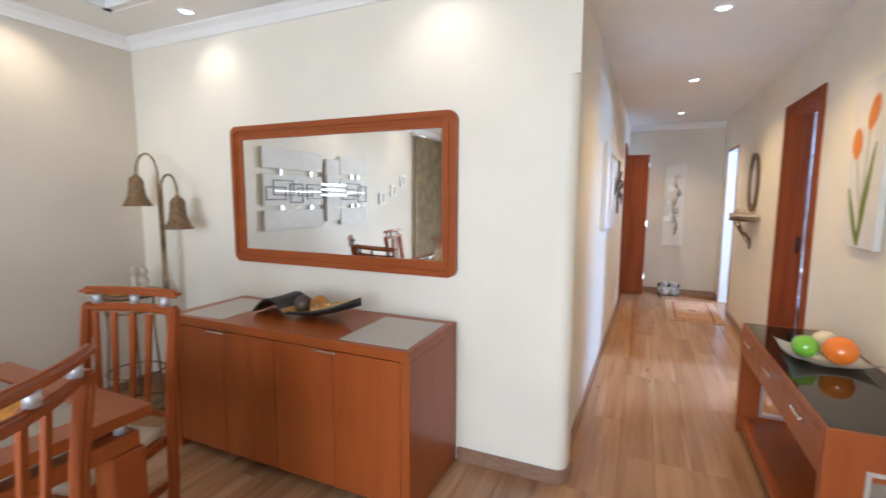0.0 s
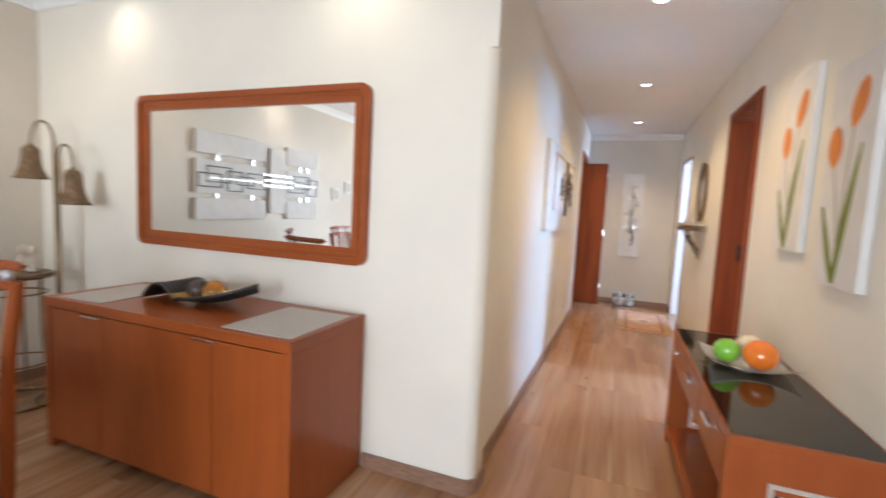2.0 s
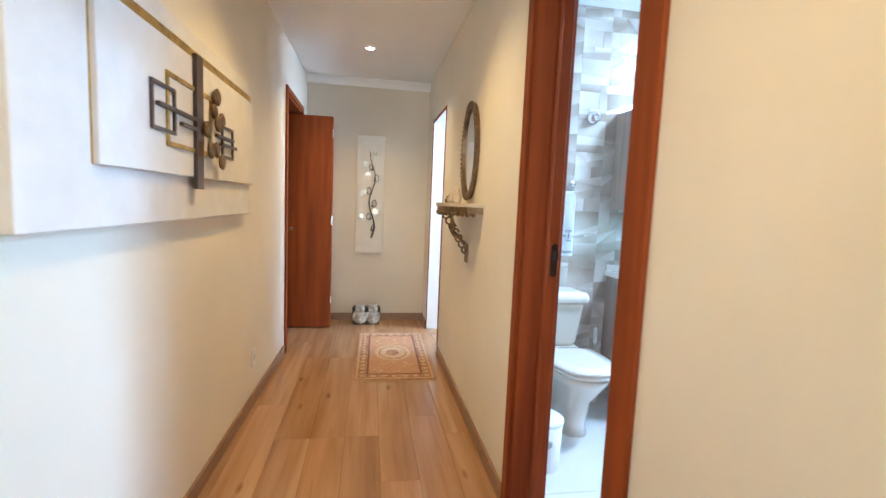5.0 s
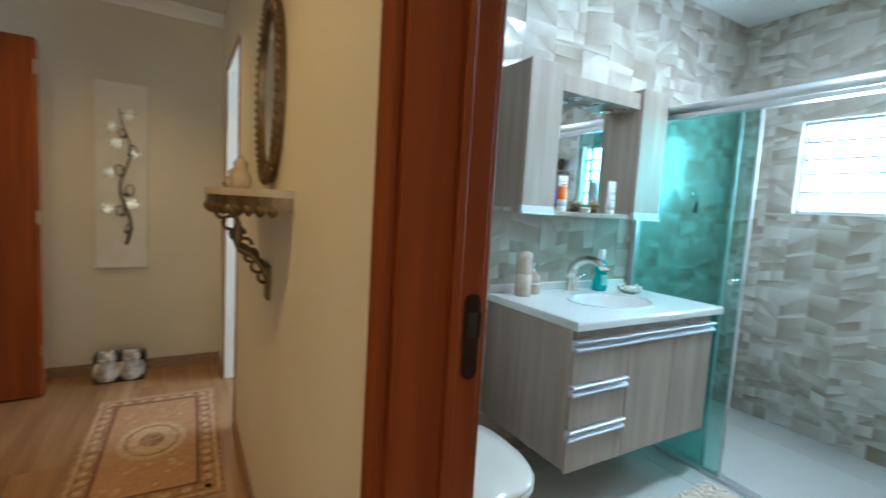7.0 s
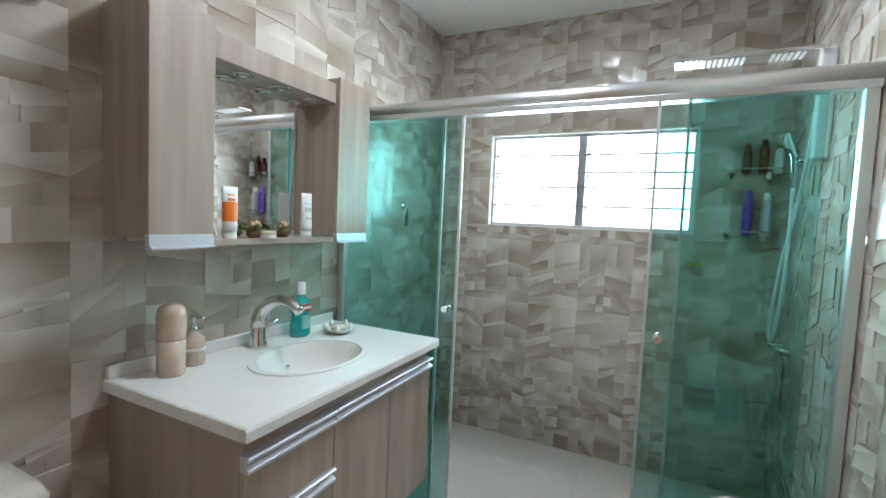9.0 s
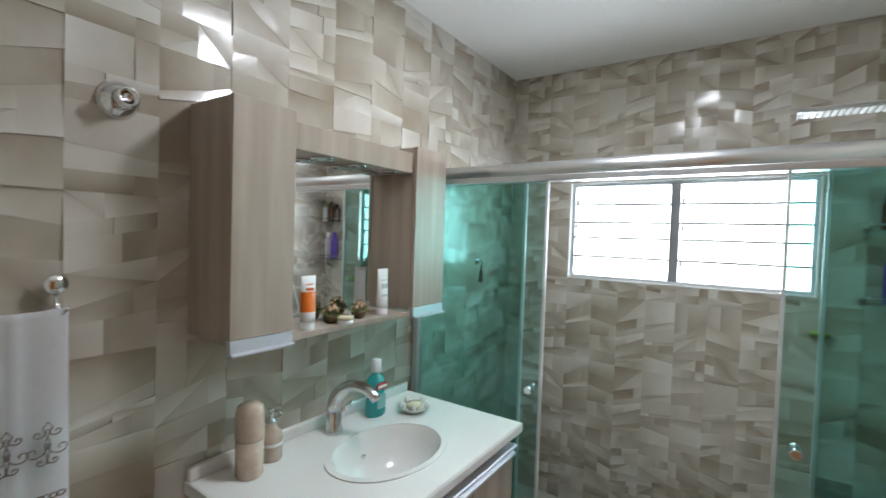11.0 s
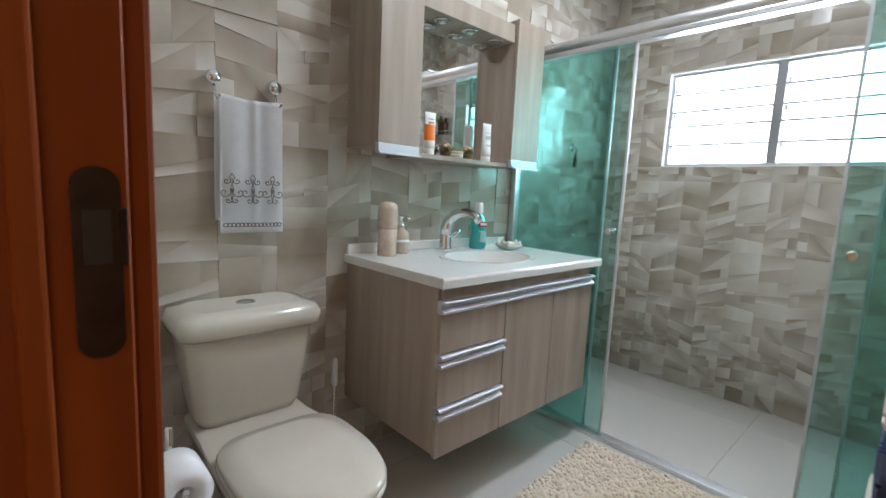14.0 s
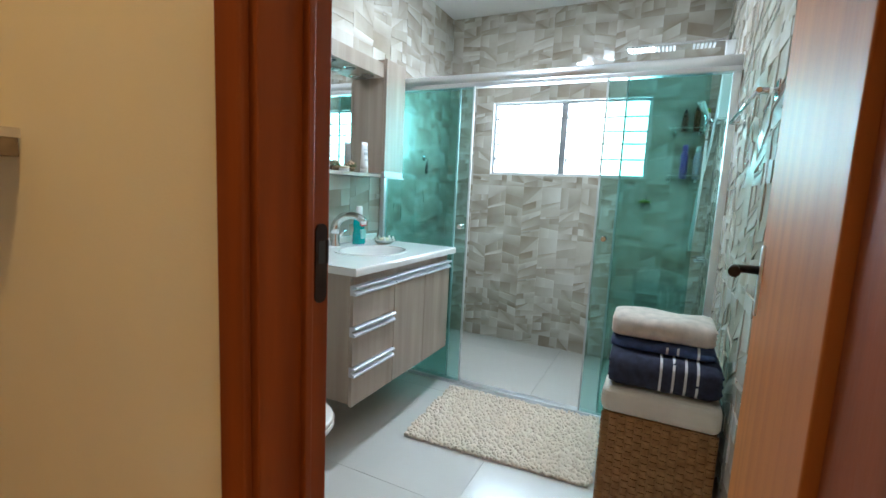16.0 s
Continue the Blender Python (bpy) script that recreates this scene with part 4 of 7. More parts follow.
def left_art():
    m = pose(left_x(4.68) - 0.008, 4.695, 1.55, 0, 0, -0.95)
    d = thing("wall_art", "white relief canvas with raised panel and dark metal bars", "wall art", m)
    part("canvas", box(0.002, 0.05, -0.81, 0.84, -0.35, 0.35, 0.004), CANVASWHITE, d)
    # gold colour painted in for the recess's shadow and tan top edge
    part("groove", box(0.049, 0.053, -0.562, 0.84, -0.19, 0.285), GOLD, d, "gold strip standing for the recess's shadow and tan top")
    part("raised_panel", box(0.052, 0.068, -0.56, 0.838, -0.19, 0.245, 0.003), CANVASWHITE, d)
    part("dark_bar", box(0.066, 0.082, 0.02, 0.085, -0.235, 0.26, 0.002), DARKBROWN, d, "dark vertical wooden bar")
    for y0, y1, z0, z1 in ((-0.305, -0.14, -0.06, 0.09), (0.32, 0.47, -0.09, 0.05)):
        bm = bmesh.new()
        bar_outline(bm, y0, y1, z0, z1, 0.012, 0.066, 0.076)
        part("rectangle", bm, DARKBROWN, d)
    for z, a, b in ((0.015, -0.27, 0.1), (-0.02, -0.1, 0.1), (-0.01, 0.24, 0.46), (-0.04, 0.3, 0.5)):
        part("cross_bar", box(0.068, 0.082, a, b, z, z + 0.013), DARKBROWN, d)
    bm = bmesh.new()
    bar_outline(bm, -0.2, 0.2, -0.10, 0.14, 0.016, 0.067, 0.074)
    part("gold_rectangle", bm, GOLD, d, "gold painted rectangle")
    r = random.Random(5)
    for k in range(9):
        y, z = r.uniform(0.1, 0.27), r.uniform(-0.15, 0.17)
        part("metal_disc", lathe([(0.03, 0), (0.034, 0.008), (0.02, 0.014)], 12), BRONZE, d, "bronze disc").matrix_basis = pose(0.074 + 0.003 * k, y, z, 0, 90, 0)


left_art()


def end_art():
    d = thing("wall_art", "tall white panel with a curling metal vine and silver leaves", "wall art", pose(0.66, YE, 1.365))
    part("panel", box(-0.146, 0.146, -0.03, -0.002, -0.62, 0.62, 0.003), CANVASWHITE, d)
    pts = [(0.03 * math.sin(k * 0.45) + 0.02, -0.037, -0.46 + k * 0.0365) for k in range(26)]
    part("stem", tube(pts, [0.009 - 0.0002 * k for k in range(26)], 8), DARKBROWN, d, "dark curling metal stem")
    for k, (x0, z0, s, r0) in enumerate(((0.0, -0.36, 1, 0.05), (0.03, -0.24, -1, 0.055), (0.0, -0.1, 1, 0.06), (0.03, 0.03, -1, 0.06), (0.02, 0.17, 1, 0.055), (0.04, 0.28, -1, 0.045))):
        curl = [(x0 + s * (0.02 + r0 * (1 - 0.06 * q) * (1 - math.cos(q * 0.5)) * 0.6), -0.038, z0 + r0 * (1 - 0.06 * q) * math.sin(q * 0.5)) for q in range(12)]
        bm = tube(curl, 0.004, 6)
        add_lathe(bm, [(0.004, -0.012), (0.011, -0.006), (0.012, 0.004), (0.004, 0.012)], 10, Vector(curl[-1]))
        part("curl", bm, DARKBROWN, d)
    r = random.Random(2)
    for x0, z0 in ((-0.05, 0.32), (0.04, 0.42), (0.07, 0.16), (-0.07, 0.02), (0.06, -0.18), (-0.08, -0.22), (-0.03, 0.22)):
        for q in range(6):
            a = radians(60 * q + r.uniform(-10, 10))
            cx, cz = x0 + 0.022 * math.cos(a), z0 + 0.022 * math.sin(a)
            o = [(cx + 0.021 * math.cos(b) * math.cos(a) - 0.008 * math.sin(b) * math.sin(a), cz + 0.021 * math.cos(b) * math.sin(a) + 0.008 * math.sin(b) * math.cos(a)) for b in (math.pi * k / 5 for k in range(10))]
            part("leaf", prism(o, -0.036 - 0.001 * q, -0.0315, "y"), LEAFMETAL, d, "shiny silver leaf")


end_art()


def bifold_door():
    d = thing("bifold_door", "reddish brown folding door leaf standing folded open", "door", pose(0.29, 7.475, 0))
    for k, (y0, y1) in enumerate(((-0.016, 0.018), (0.024, 0.058))):
        p = part("leaf", box(-0.42, 0, y0, y1, 0.012, 2.1, 0.004), DOORWOOD, d)
        for z in (0.25, 1.05, 1.9) if k == 0 else ():
            part("hinge", box(-0.004, 0.005, y0 - 0.002, y0 + 0.018, z, z + 0.08), CHROME, p, "small steel hinge")
        if k == 0:
            part("knob", lathe([(0.006, 0), (0.008, 0.02), (0.018, 0.03), (0.016, 0.045), (0.004, 0.05)], 14), BRASS, p).matrix_basis = pose(-0.385, -0.016, 1.0, 90)


bifold_door()


def tulip_canvas(y0, y1, z0, z1, label):
    d = thing("canvas_picture", label, "painting", pose(XR, (y0 + y1) / 2, z0), "pair of tulip canvases")
    w, h = (y1 - y0) / 2, z1 - z0
    part("canvas", box(-0.030, -0.002, -w, w, 0, h, 0.002), CANVASWHITE, d)
    X1 = -0.0296

    def along(t, a, b, c):
        return tuple((1 - t) ** 2 * p + 2 * t * (1 - t) * q + t * t * s for p, q, s in zip(a, b, c))

    def blade(a, b, c, wide, lift, n=16, power=0.8):
        mid = [along(k / n, a, b, c) for k in range(n + 1)]
        half = [wide * (math.sin(math.pi * (0.10 + 0.895 * k / n)) ** power if power else 1.0) for k in range(n + 1)]
        o = [(p[0] + q, p[1]) for p, q in zip(mid, half)] + [(p[0] - q, p[1]) for p, q in zip(reversed(mid), reversed(half))]
        return prism(o, X1 - lift, X1, "x")

    root = (0.0, 0.012)
    for k, (by, bz, lean, hh, ww) in enumerate(((0.105, 0.445, 0.008, 0.165, 0.066), (-0.022, 0.578, -0.055, 0.172, 0.062))):
        part("stem", blade((0.0, 0.14), (by * 0.25, bz * 0.55), (by, bz + 0.01), 0.0042, 0.0012 + 0.0003 * k, 16, 0), STEMGREEN, d)
        for q, (c0, c1, wd, top) in enumerate(((0.55, 0.75, 0.46, 0.93), (-0.55, -0.7, 0.46, 0.90), (0.0, -0.05, 0.74, 1.0))):
            n, left, right = 14, [], []
            for t in (m_ / n for m_ in range(n + 1)):
                shape = min(1, 3.2 * t) ** 0.6 * (1 - 0.97 * max(0, (t - 0.55) / 0.45) ** 1.7)
                mid = by + lean * t * top + ww * (c0 * min(1, 2.5 * t) + (c1 - c0) * t) * 0.62
                left.append((mid + ww * wd * shape + 0.0006, bz + hh * top * t))
                right.append((mid - ww * wd * shape - 0.0006, bz + hh * top * t))
            part("petal", prism(left + right[::-1], X1 - 0.0022 - 0.0006 * q - 0.0002 * k, X1, "x"), (TULIP, TULIPDARK, TULIP)[q], d)
    part("leaf", blade(root, (-0.025, 0.22), (-0.105, 0.517), 0.021, 0.0045), LEAFGREEN, d)
    part("leaf", blade((0.004, 0.012), (0.055, 0.10), (0.154, 0.30), 0.018, 0.0051), LEAFGREEN, d)


TULIPDARK = material("deep_orange_tulip_paint", (0.62, 0.17, 0.02), 0.7, alt=(0.50, 0.11, 0.015), scale=25, stretch=(1, 1, 0.25))
tulip_canvas(2.845, 3.215, 1.215, 2.05, "white canvas painted with two orange tulips and green leaves")
tulip_canvas(2.285, 2.65, 1.115, 1.95, "white canvas painted with two orange tulips, hung lower")


def console_table():
    d = thing("console_table", "cherry wood console with black glass top and three drawers", "console table", pose(1.0555, 2.6525, 0))
    hx, hy, H = 0.2095, 0.7075, 0.69
    part("top_frame", ring_prism([(-hx, -hy), (hx, -hy), (hx, hy), (-hx, hy)], [(-hx + 0.010, -hy + 0.014), (hx - 0.004, -hy + 0.014), (hx - 0.004, hy - 0.005), (-hx + 0.010, hy - 0.005)], H - 0.03, H, "z"), CHERRY_H, d)
    part("glass_top", box(-hx + 0.011, hx - 0.005, -hy + 0.015, hy - 0.006, H - 0.012, H - 0.001), BLACKGLASS, d, "glossy black glass top")
    part("drawer_box", box(-hx + 0.03, hx, -hy + 0.04, hy - 0.04, H - 0.18, H - 0.03), CHERRY_H, d)
    for sy in (-1, 1):
        y0, y1 = sorted((sy * hy, sy * (hy - 0.04)))
        part("end_panel", ring_prism([(-hx, 0), (hx, 0), (hx, H - 0.03), (-hx, H - 0.03)], [(-hx + 0.12, 0.12), (hx - 0.1, 0.12), (hx - 0.1, H - 0.13), (-hx + 0.12, H - 0.13)], y0, y1, "y"), CHERRY, d)
        part("opening_trim", ring_prism([(-hx + 0.115, 0.115), (hx - 0.095, 0.115), (hx - 0.095, H - 0.125), (-hx + 0.115, H - 0.125)], [(-hx + 0.13, 0.13), (hx - 0.11, 0.13), (hx - 0.11, H - 0.14), (-hx + 0.13, H - 0.14)], y0 - 0.004, y1 + 0.004, "y"), ALU, d, "silver trim round the opening")
    part("bottom_shelf", box(-hx + 0.01, hx, -hy + 0.04, hy - 0.04, 0.06, 0.1, 0.003), CHERRY_H, d)
    w = (2 * hy - 0.08) / 3
    for k in range(3):
        ya = -hy + 0.04 + k * w
        dr = part("drawer", box(-hx - 0.001, -hx + 0.03, ya + 0.002, ya + w - 0.002, H - 0.185, H - 0.036, 0.003), CHERRY_H, d)
        part("handle", box(-hx - 0.022, -hx - 0.001, ya + w / 2 - 0.06, ya + w / 2 + 0.06, H - 0.075, H - 0.06, 0.004), CHROME, dr, "short chrome handle")


console_table()


def square_dish():
    n = 16
    d = thing("serving_dish", "square white ceramic dish with upturned corners", "dish", pose(1.07, 2.745, 0.6885, 0, 0, 2))
    bm = bmesh.new()

    def z(u, v):
        return 0.012 + 0.009 * (u * u + v * v) + 0.024 * (u * v) ** 2

    a = [[bm.verts.new((0.155 * u * (1 + 0.06 * v * v), 0.155 * v * (1 + 0.06 * u * u), z(u, v))) for v in (2 * j / n - 1 for j in range(n + 1))] for u in (2 * i / n - 1 for i in range(n + 1))]
    for i in range(n):
        for j in range(n):
            bm.faces.new((a[i][j], a[i + 1][j], a[i + 1][j + 1], a[i][j + 1])).smooth = True
    bmesh.ops.solidify(bm, geom=bm.faces[:], thickness=0.006)
    part("dish", bm, DISHWHITE, d)
    part("foot", lathe([(0.05, 0), (0.055, 0.004), (0.06, 0.014)], 24), DISHWHITE, d)


square_dish()
ball("decorative_ball", 1.10, 2.66, 0.706, 0.068, ORANGE, "glossy orange ceramic ball in the white dish", 0.95)
ball("decorative_ball", 0.985, 2.715, 0.706, 0.055, LIME, "glossy lime green ceramic ball in the white dish", 0.97)
ball("decorative_ball", 1.095, 2.83, 0.706, 0.057, IVORY, "glossy ivory ceramic ball in the white dish", 0.97)


def oval_mirror():
    d = thing("oval_mirror", "oval wall mirror in a beaded bronze frame", "mirror", pose(XR, 5.61, 1.625))
    n = 48
    el = lambda a, b: [(a * math.cos(2 * math.pi * k / n), b * math.sin(2 * math.pi * k / n)) for k in range(n)]
    part("frame", ring_prism(el(0.2, 0.29), el(0.165, 0.255), -0.028, -0.002, "x"), BRONZE, d)
    bead = to_mesh("bead", lathe([(0.002, -0.011), (0.01, -0.005), (0.01, 0.005), (0.002, 0.011)], 8), BRONZE)
    for k in range(60):
        a = 2 * math.pi * k / 60
        o = new("bead", bead)
        o.location = (-0.024, 0.198 * math.cos(a), 0.288 * math.sin(a))
        o.parent = d
    part("glass", prism(el(0.168, 0.258), -0.016, -0.008, "x"), MIRROR, d)


oval_mirror()


def bracket_shelf():
    d = thing("wall_shelf", "half-round marble wall shelf on an ornate bronze bracket", "shelf", pose(XR, 5.62, 1.262))
    half = [(-0.2 * math.sin(math.pi * k / 20) ** 0.7, 0.36 * math.cos(math.pi * k / 20)) for k in range(21)]
    part("top", prism(half, 0.025, 0.045, "z"), MARBLE, d, "cream marble top")
    part("apron", prism([(x * 0.96, y * 0.97) for x, y in half], -0.012, 0.025, "z"), BRONZE, d)
    for k in range(1, 20):
        x, y = half[k]
        part("fringe_drop", lathe([(0.003, -0.03), (0.013, -0.02), (0.016, -0.01), (0.012, 0.0)], 8, (x * 0.92, y * 0.94, 0)), BRONZE, d)
    bm = bmesh.new()
    for off, sc in ((-0.02, 1.0), (0.02, 0.94)):
        add_tube(bm, [(-0.155 + 0.15 * t + 0.02 * math.sin(9 * t), off, -0.01 - 0.26 * t * sc + 0.015 * math.sin(12 * t)) for t in (k / 24 for k in range(25))], [0.011 + 0.003 * math.sin(k) for k in range(25)], 8)
    for k in range(7):
        t = (k + 0.5) / 7
        c = Vector((-0.155 + 0.15 * t, 0, -0.01 - 0.25 * t))
        add_tube(bm, [c + Vector((0.022 * math.cos(a), 0.0, 0.022 * math.sin(a))) for a in (q * 0.6 for q in range(9))], 0.006, 6)
    part("bracket", bm, BRONZE, d, "scrolled bronze bracket")
    part("wall_plate", box(-0.014, -0.001, -0.03, 0.03, -0.32, -0.2, 0.004), BRONZE, d)


bracket_shelf()
for y, h, lab in ((5.66, 0.07, "small pale stone figurine on the marble shelf"), (5.48, 0.095, "small pale jar on the marble shelf"), (5.74, 0.05, "small brass ornament on the marble shelf")):
    f = solid("figurine", lathe([(0.022, 0), (0.028, 0.01), (0.03, h * 0.4), (0.016, h * 0.6), (0.02, h * 0.8), (0.004, h)], 14), BRASS if h < 0.06 else MARBLE, lab, "figurine")
    f.location = (1.16, y, 1.307)


def corridor_rug():
    d = thing("rug", "small beige and rust oriental rug on the laminate", "rug", pose(0.885, 6.655, 0, 0, 0, -1))
    w, l = 0.305, 0.59
    part("ground_weave", box(-w, w, -l, l, 0.0005, 0.008, 0.002, 1), RUGBORDER, d)
    part("outer_line", ring_prism([(-w + 0.015, -l + 0.015), (w - 0.015, -l + 0.015), (w - 0.015, l - 0.015), (-w + 0.015, l - 0.015)], [(-w + 0.03, -l + 0.03), (w - 0.03, -l + 0.03), (w - 0.03, l - 0.03), (-w + 0.03, l - 0.03)], 0.004, 0.0088, "z"), RUGPALE, d)
    part("inner_line", ring_prism([(-w + 0.095, -l + 0.1), (w - 0.095, -l + 0.1), (w - 0.095, l - 0.1), (-w + 0.095, l - 0.1)], [(-w + 0.11, -l + 0.115), (w - 0.11, -l + 0.115), (w - 0.11, l - 0.115), (-w + 0.11, l - 0.115)], 0.004, 0.0092, "z"), RUGDARK, d)
    part("field", box(-w + 0.11, w - 0.11, -l + 0.115, l - 0.115, 0.004, 0.0089), RUGFIELD, d)
    n = 32
    el = lambda a, b: [(a * math.cos(2 * math.pi * k / n), b * math.sin(2 * math.pi * k / n)) for k in range(n)]
    part("medallion", prism(el(0.15, 0.2), 0.005, 0.0095, "z"), RUGPALE, d)
    part("medallion_ring", ring_prism(el(0.12, 0.165), el(0.106, 0.148), 0.005, 0.0101, "z"), RUGBORDER, d)
    part("medallion_heart", prism(el(0.055, 0.075), 0.005, 0.0102, "z"), RUGBORDER, d)
    bm = bmesh.new()
    r = random.Random(6)
    for s in (-1, 1):
        for k in range(15):
            y = -l + 0.07 + k * (2 * l - 0.14) / 14
            o = [(s * (w - 0.062) + 0.02 * math.cos(a) * r.uniform(0.6, 1.2), y + 0.024 * math.sin(a)) for a in (2 * math.pi * q / 7 for q in range(7))]
            add_prism(bm, o, 0.005, 0.0094, "z")
        for k in range(7):
            x = -w + 0.07 + k * (2 * w - 0.14) / 6
            o = [(x + 0.024 * math.cos(a), s * (l - 0.065) + 0.02 * math.sin(a) * r.uniform(0.6, 1.2)) for a in (2 * math.pi * q / 7 for q in range(7))]
            add_prism(bm, o, 0.005, 0.0094, "z")
    for k in range(26):
        x, y = r.uniform(-0.16, 0.16), r.choice((-1, 1)) * r.uniform(0.22, 0.44)
        add_prism(bm, [(x + 0.014 * math.cos(a), y + 0.014 * math.sin(a)) for a in (2 * math.pi * q / 6 for q in range(6))], 0.005, 0.0093, "z")
    tagged(part("motif_weave", bm, RUGPALE, d, "pale woven flower motifs"), kind="stuff")
    bm = bmesh.new()
    for s in (-1, 1):
        for k in range(60):
            x = -w + 0.006 + k * (2 * w - 0.012) / 59
            add_box(bm, x - 0.002, x + 0.002, s * l, s * (l + 0.018 + r.uniform(0, 0.006)), 0.001, 0.004)
    tagged(part("fringe", bm, RUGPALE, d, "short pale fringe"), kind="stuff")


corridor_rug()


def owl(x):
    """A small seated owl figurine as one plain shape."""
    bm = bmesh.new()
    add_lathe(bm, [(0.045, 0), (0.058, 0.015), (0.062, 0.06), (0.052, 0.1), (0.04, 0.115), (0.05, 0.135), (0.05, 0.165), (0.03, 0.19), (0.006, 0.196)], 18)
    for s in (-1, 1):
        add_lathe(bm, [(0.018, 0), (0.012, 0.02), (0.002, 0.034)], 8, (s * 0.03, -0.01, 0.178))
        add_lathe(bm, [(0.02, -0.006), (0.024, 0), (0.02, 0.006), (0.004, 0.01)], 10, (s * 0.022, -0.046, 0.15))
        add_lathe(bm, [(0.02, 0), (0.026, 0.03), (0.02, 0.08), (0.006, 0.1)], 8, (s * 0.055, 0.0, 0.02))
    o = solid("owl_figurine", bm, OWLGLAZE, "white owl figurine with dark markings on the floor", "figurine", group="owl figurines by the end wall")
    o.location = (x, 7.66, 0.008)


solid("display_block", box(0.50, 0.80, 7.64, 7.745, 0.0, 0.17, 0.02), BLACK, "dark block behind the white owl figurines", "ornament block").location = (0, 0.03, 0.0)
solid("figurine_tray", box(0.52, 0.79, 7.58, 7.66, 0.0, 0.008, 0.002), BLACK, "thin dark tray under the owl figurines", "tray").location = (0, 0.005, 0)
for x in (0.585, 0.72):
    owl(x)
bpy.data.objects["owl_figurine"].location.y = 7.622
bpy.data.objects["owl_figurine.001"].location.y = 7.622
ou = thing("power_outlet", "white plastic wall outlet low on the corridor wall", "outlet", pose(left_x(5.75), 5.75, 0.3))
part("plate", box(0.0005, 0.009, -0.035, 0.035, -0.055, 0.055, 0.003), WHITEPLASTIC, ou)
part("socket", box(0.008, 0.011, -0.016, 0.016, -0.02, 0.02, 0.002), RUBBER, ou)


# ---- bathroom ----
def outline_round(rect, hole_c, a, b, n=64):
    """Points of a rectangle and of an ellipse inside it, paired by angle, with the rectangle's corners kept."""
    x0, x1, y0, y1 = rect
    cx, cy = hole_c
    angs = sorted([2 * math.pi * k / n for k in range(n)] + [math.atan2(y - cy, x - cx) % (2 * math.pi) for x in (x0, x1) for y in (y0, y1)])
    outer, inner = [], []
    for t in angs:
        c, s = math.cos(t), math.sin(t)
        k = min(((x1 if c > 0 else x0) - cx) / c if abs(c) > 1e-9 else 1e9, ((y1 if s > 0 else y0) - cy) / s if abs(s) > 1e-9 else 1e9)
        outer.append((cx + k * c, cy + k * s))
        e = 1 / math.sqrt((c / a) ** 2 + (s / b) ** 2)
        inner.append((cx + e * c, cy + e * s))
    return outer, inner


def vanity():
    d = thing("vanity_cabinet", "wall-hung greige wood vanity with three drawers and two doors", "cabinet", pose(2.80, 5.795, 0))
    x0, x1, yf, z0, z1 = -0.476, 0.478, -0.56, 0.272, 0.85
    part("side_panel", box(x0, x0 + 0.018, yf, -0.002, z0, z1, 0.001, 1), ASHWOOD, d)
    part("side_panel", box(x1 - 0.018, x1, yf, -0.002, z0, z1, 0.001, 1), ASHWOOD, d)
    part("bottom_board", box(x0 + 0.018, x1 - 0.018, yf, -0.002, z0, z0 + 0.018), ASHWOOD, d)
    part("back_board", box(x0 + 0.018, x1 - 0.018, -0.016, -0.002, z0 + 0.018, z1), ASHWOOD, d)
    part("top_rail", box(x0 + 0.018, x1 - 0.018, yf - 0.004, yf + 0.014, 0.79, z1), ASHWOOD, d)

    def front(name, a, b, lo, hi):
        f = part(name, box(a, b, yf - 0.019, yf - 0.001, lo, hi - 0.042, 0.0012, 1), ASHWOOD, d)
        prof = [(yf - 0.001, hi), (yf - 0.03, hi), (yf - 0.035, hi - 0.004), (yf - 0.034, hi - 0.011), (yf - 0.016, hi - 0.016), (yf - 0.016, hi - 0.024), (yf - 0.032, hi - 0.034), (yf - 0.032, hi - 0.042), (yf - 0.001, hi - 0.042)]
        part("handle_profile", prism(prof, a, b, "x"), SATINALU, f, "full-width aluminium handle profile")

    for k in range(3):
        front("drawer", x0 + 0.001, -0.148, 0.262 + k * 0.182, 0.262 + (k + 1) * 0.182 - 0.004)
    front("door", -0.144, 0.166, 0.262, 0.806)
    front("door", 0.169, x1 - 0.001, 0.262, 0.806)


vanity()


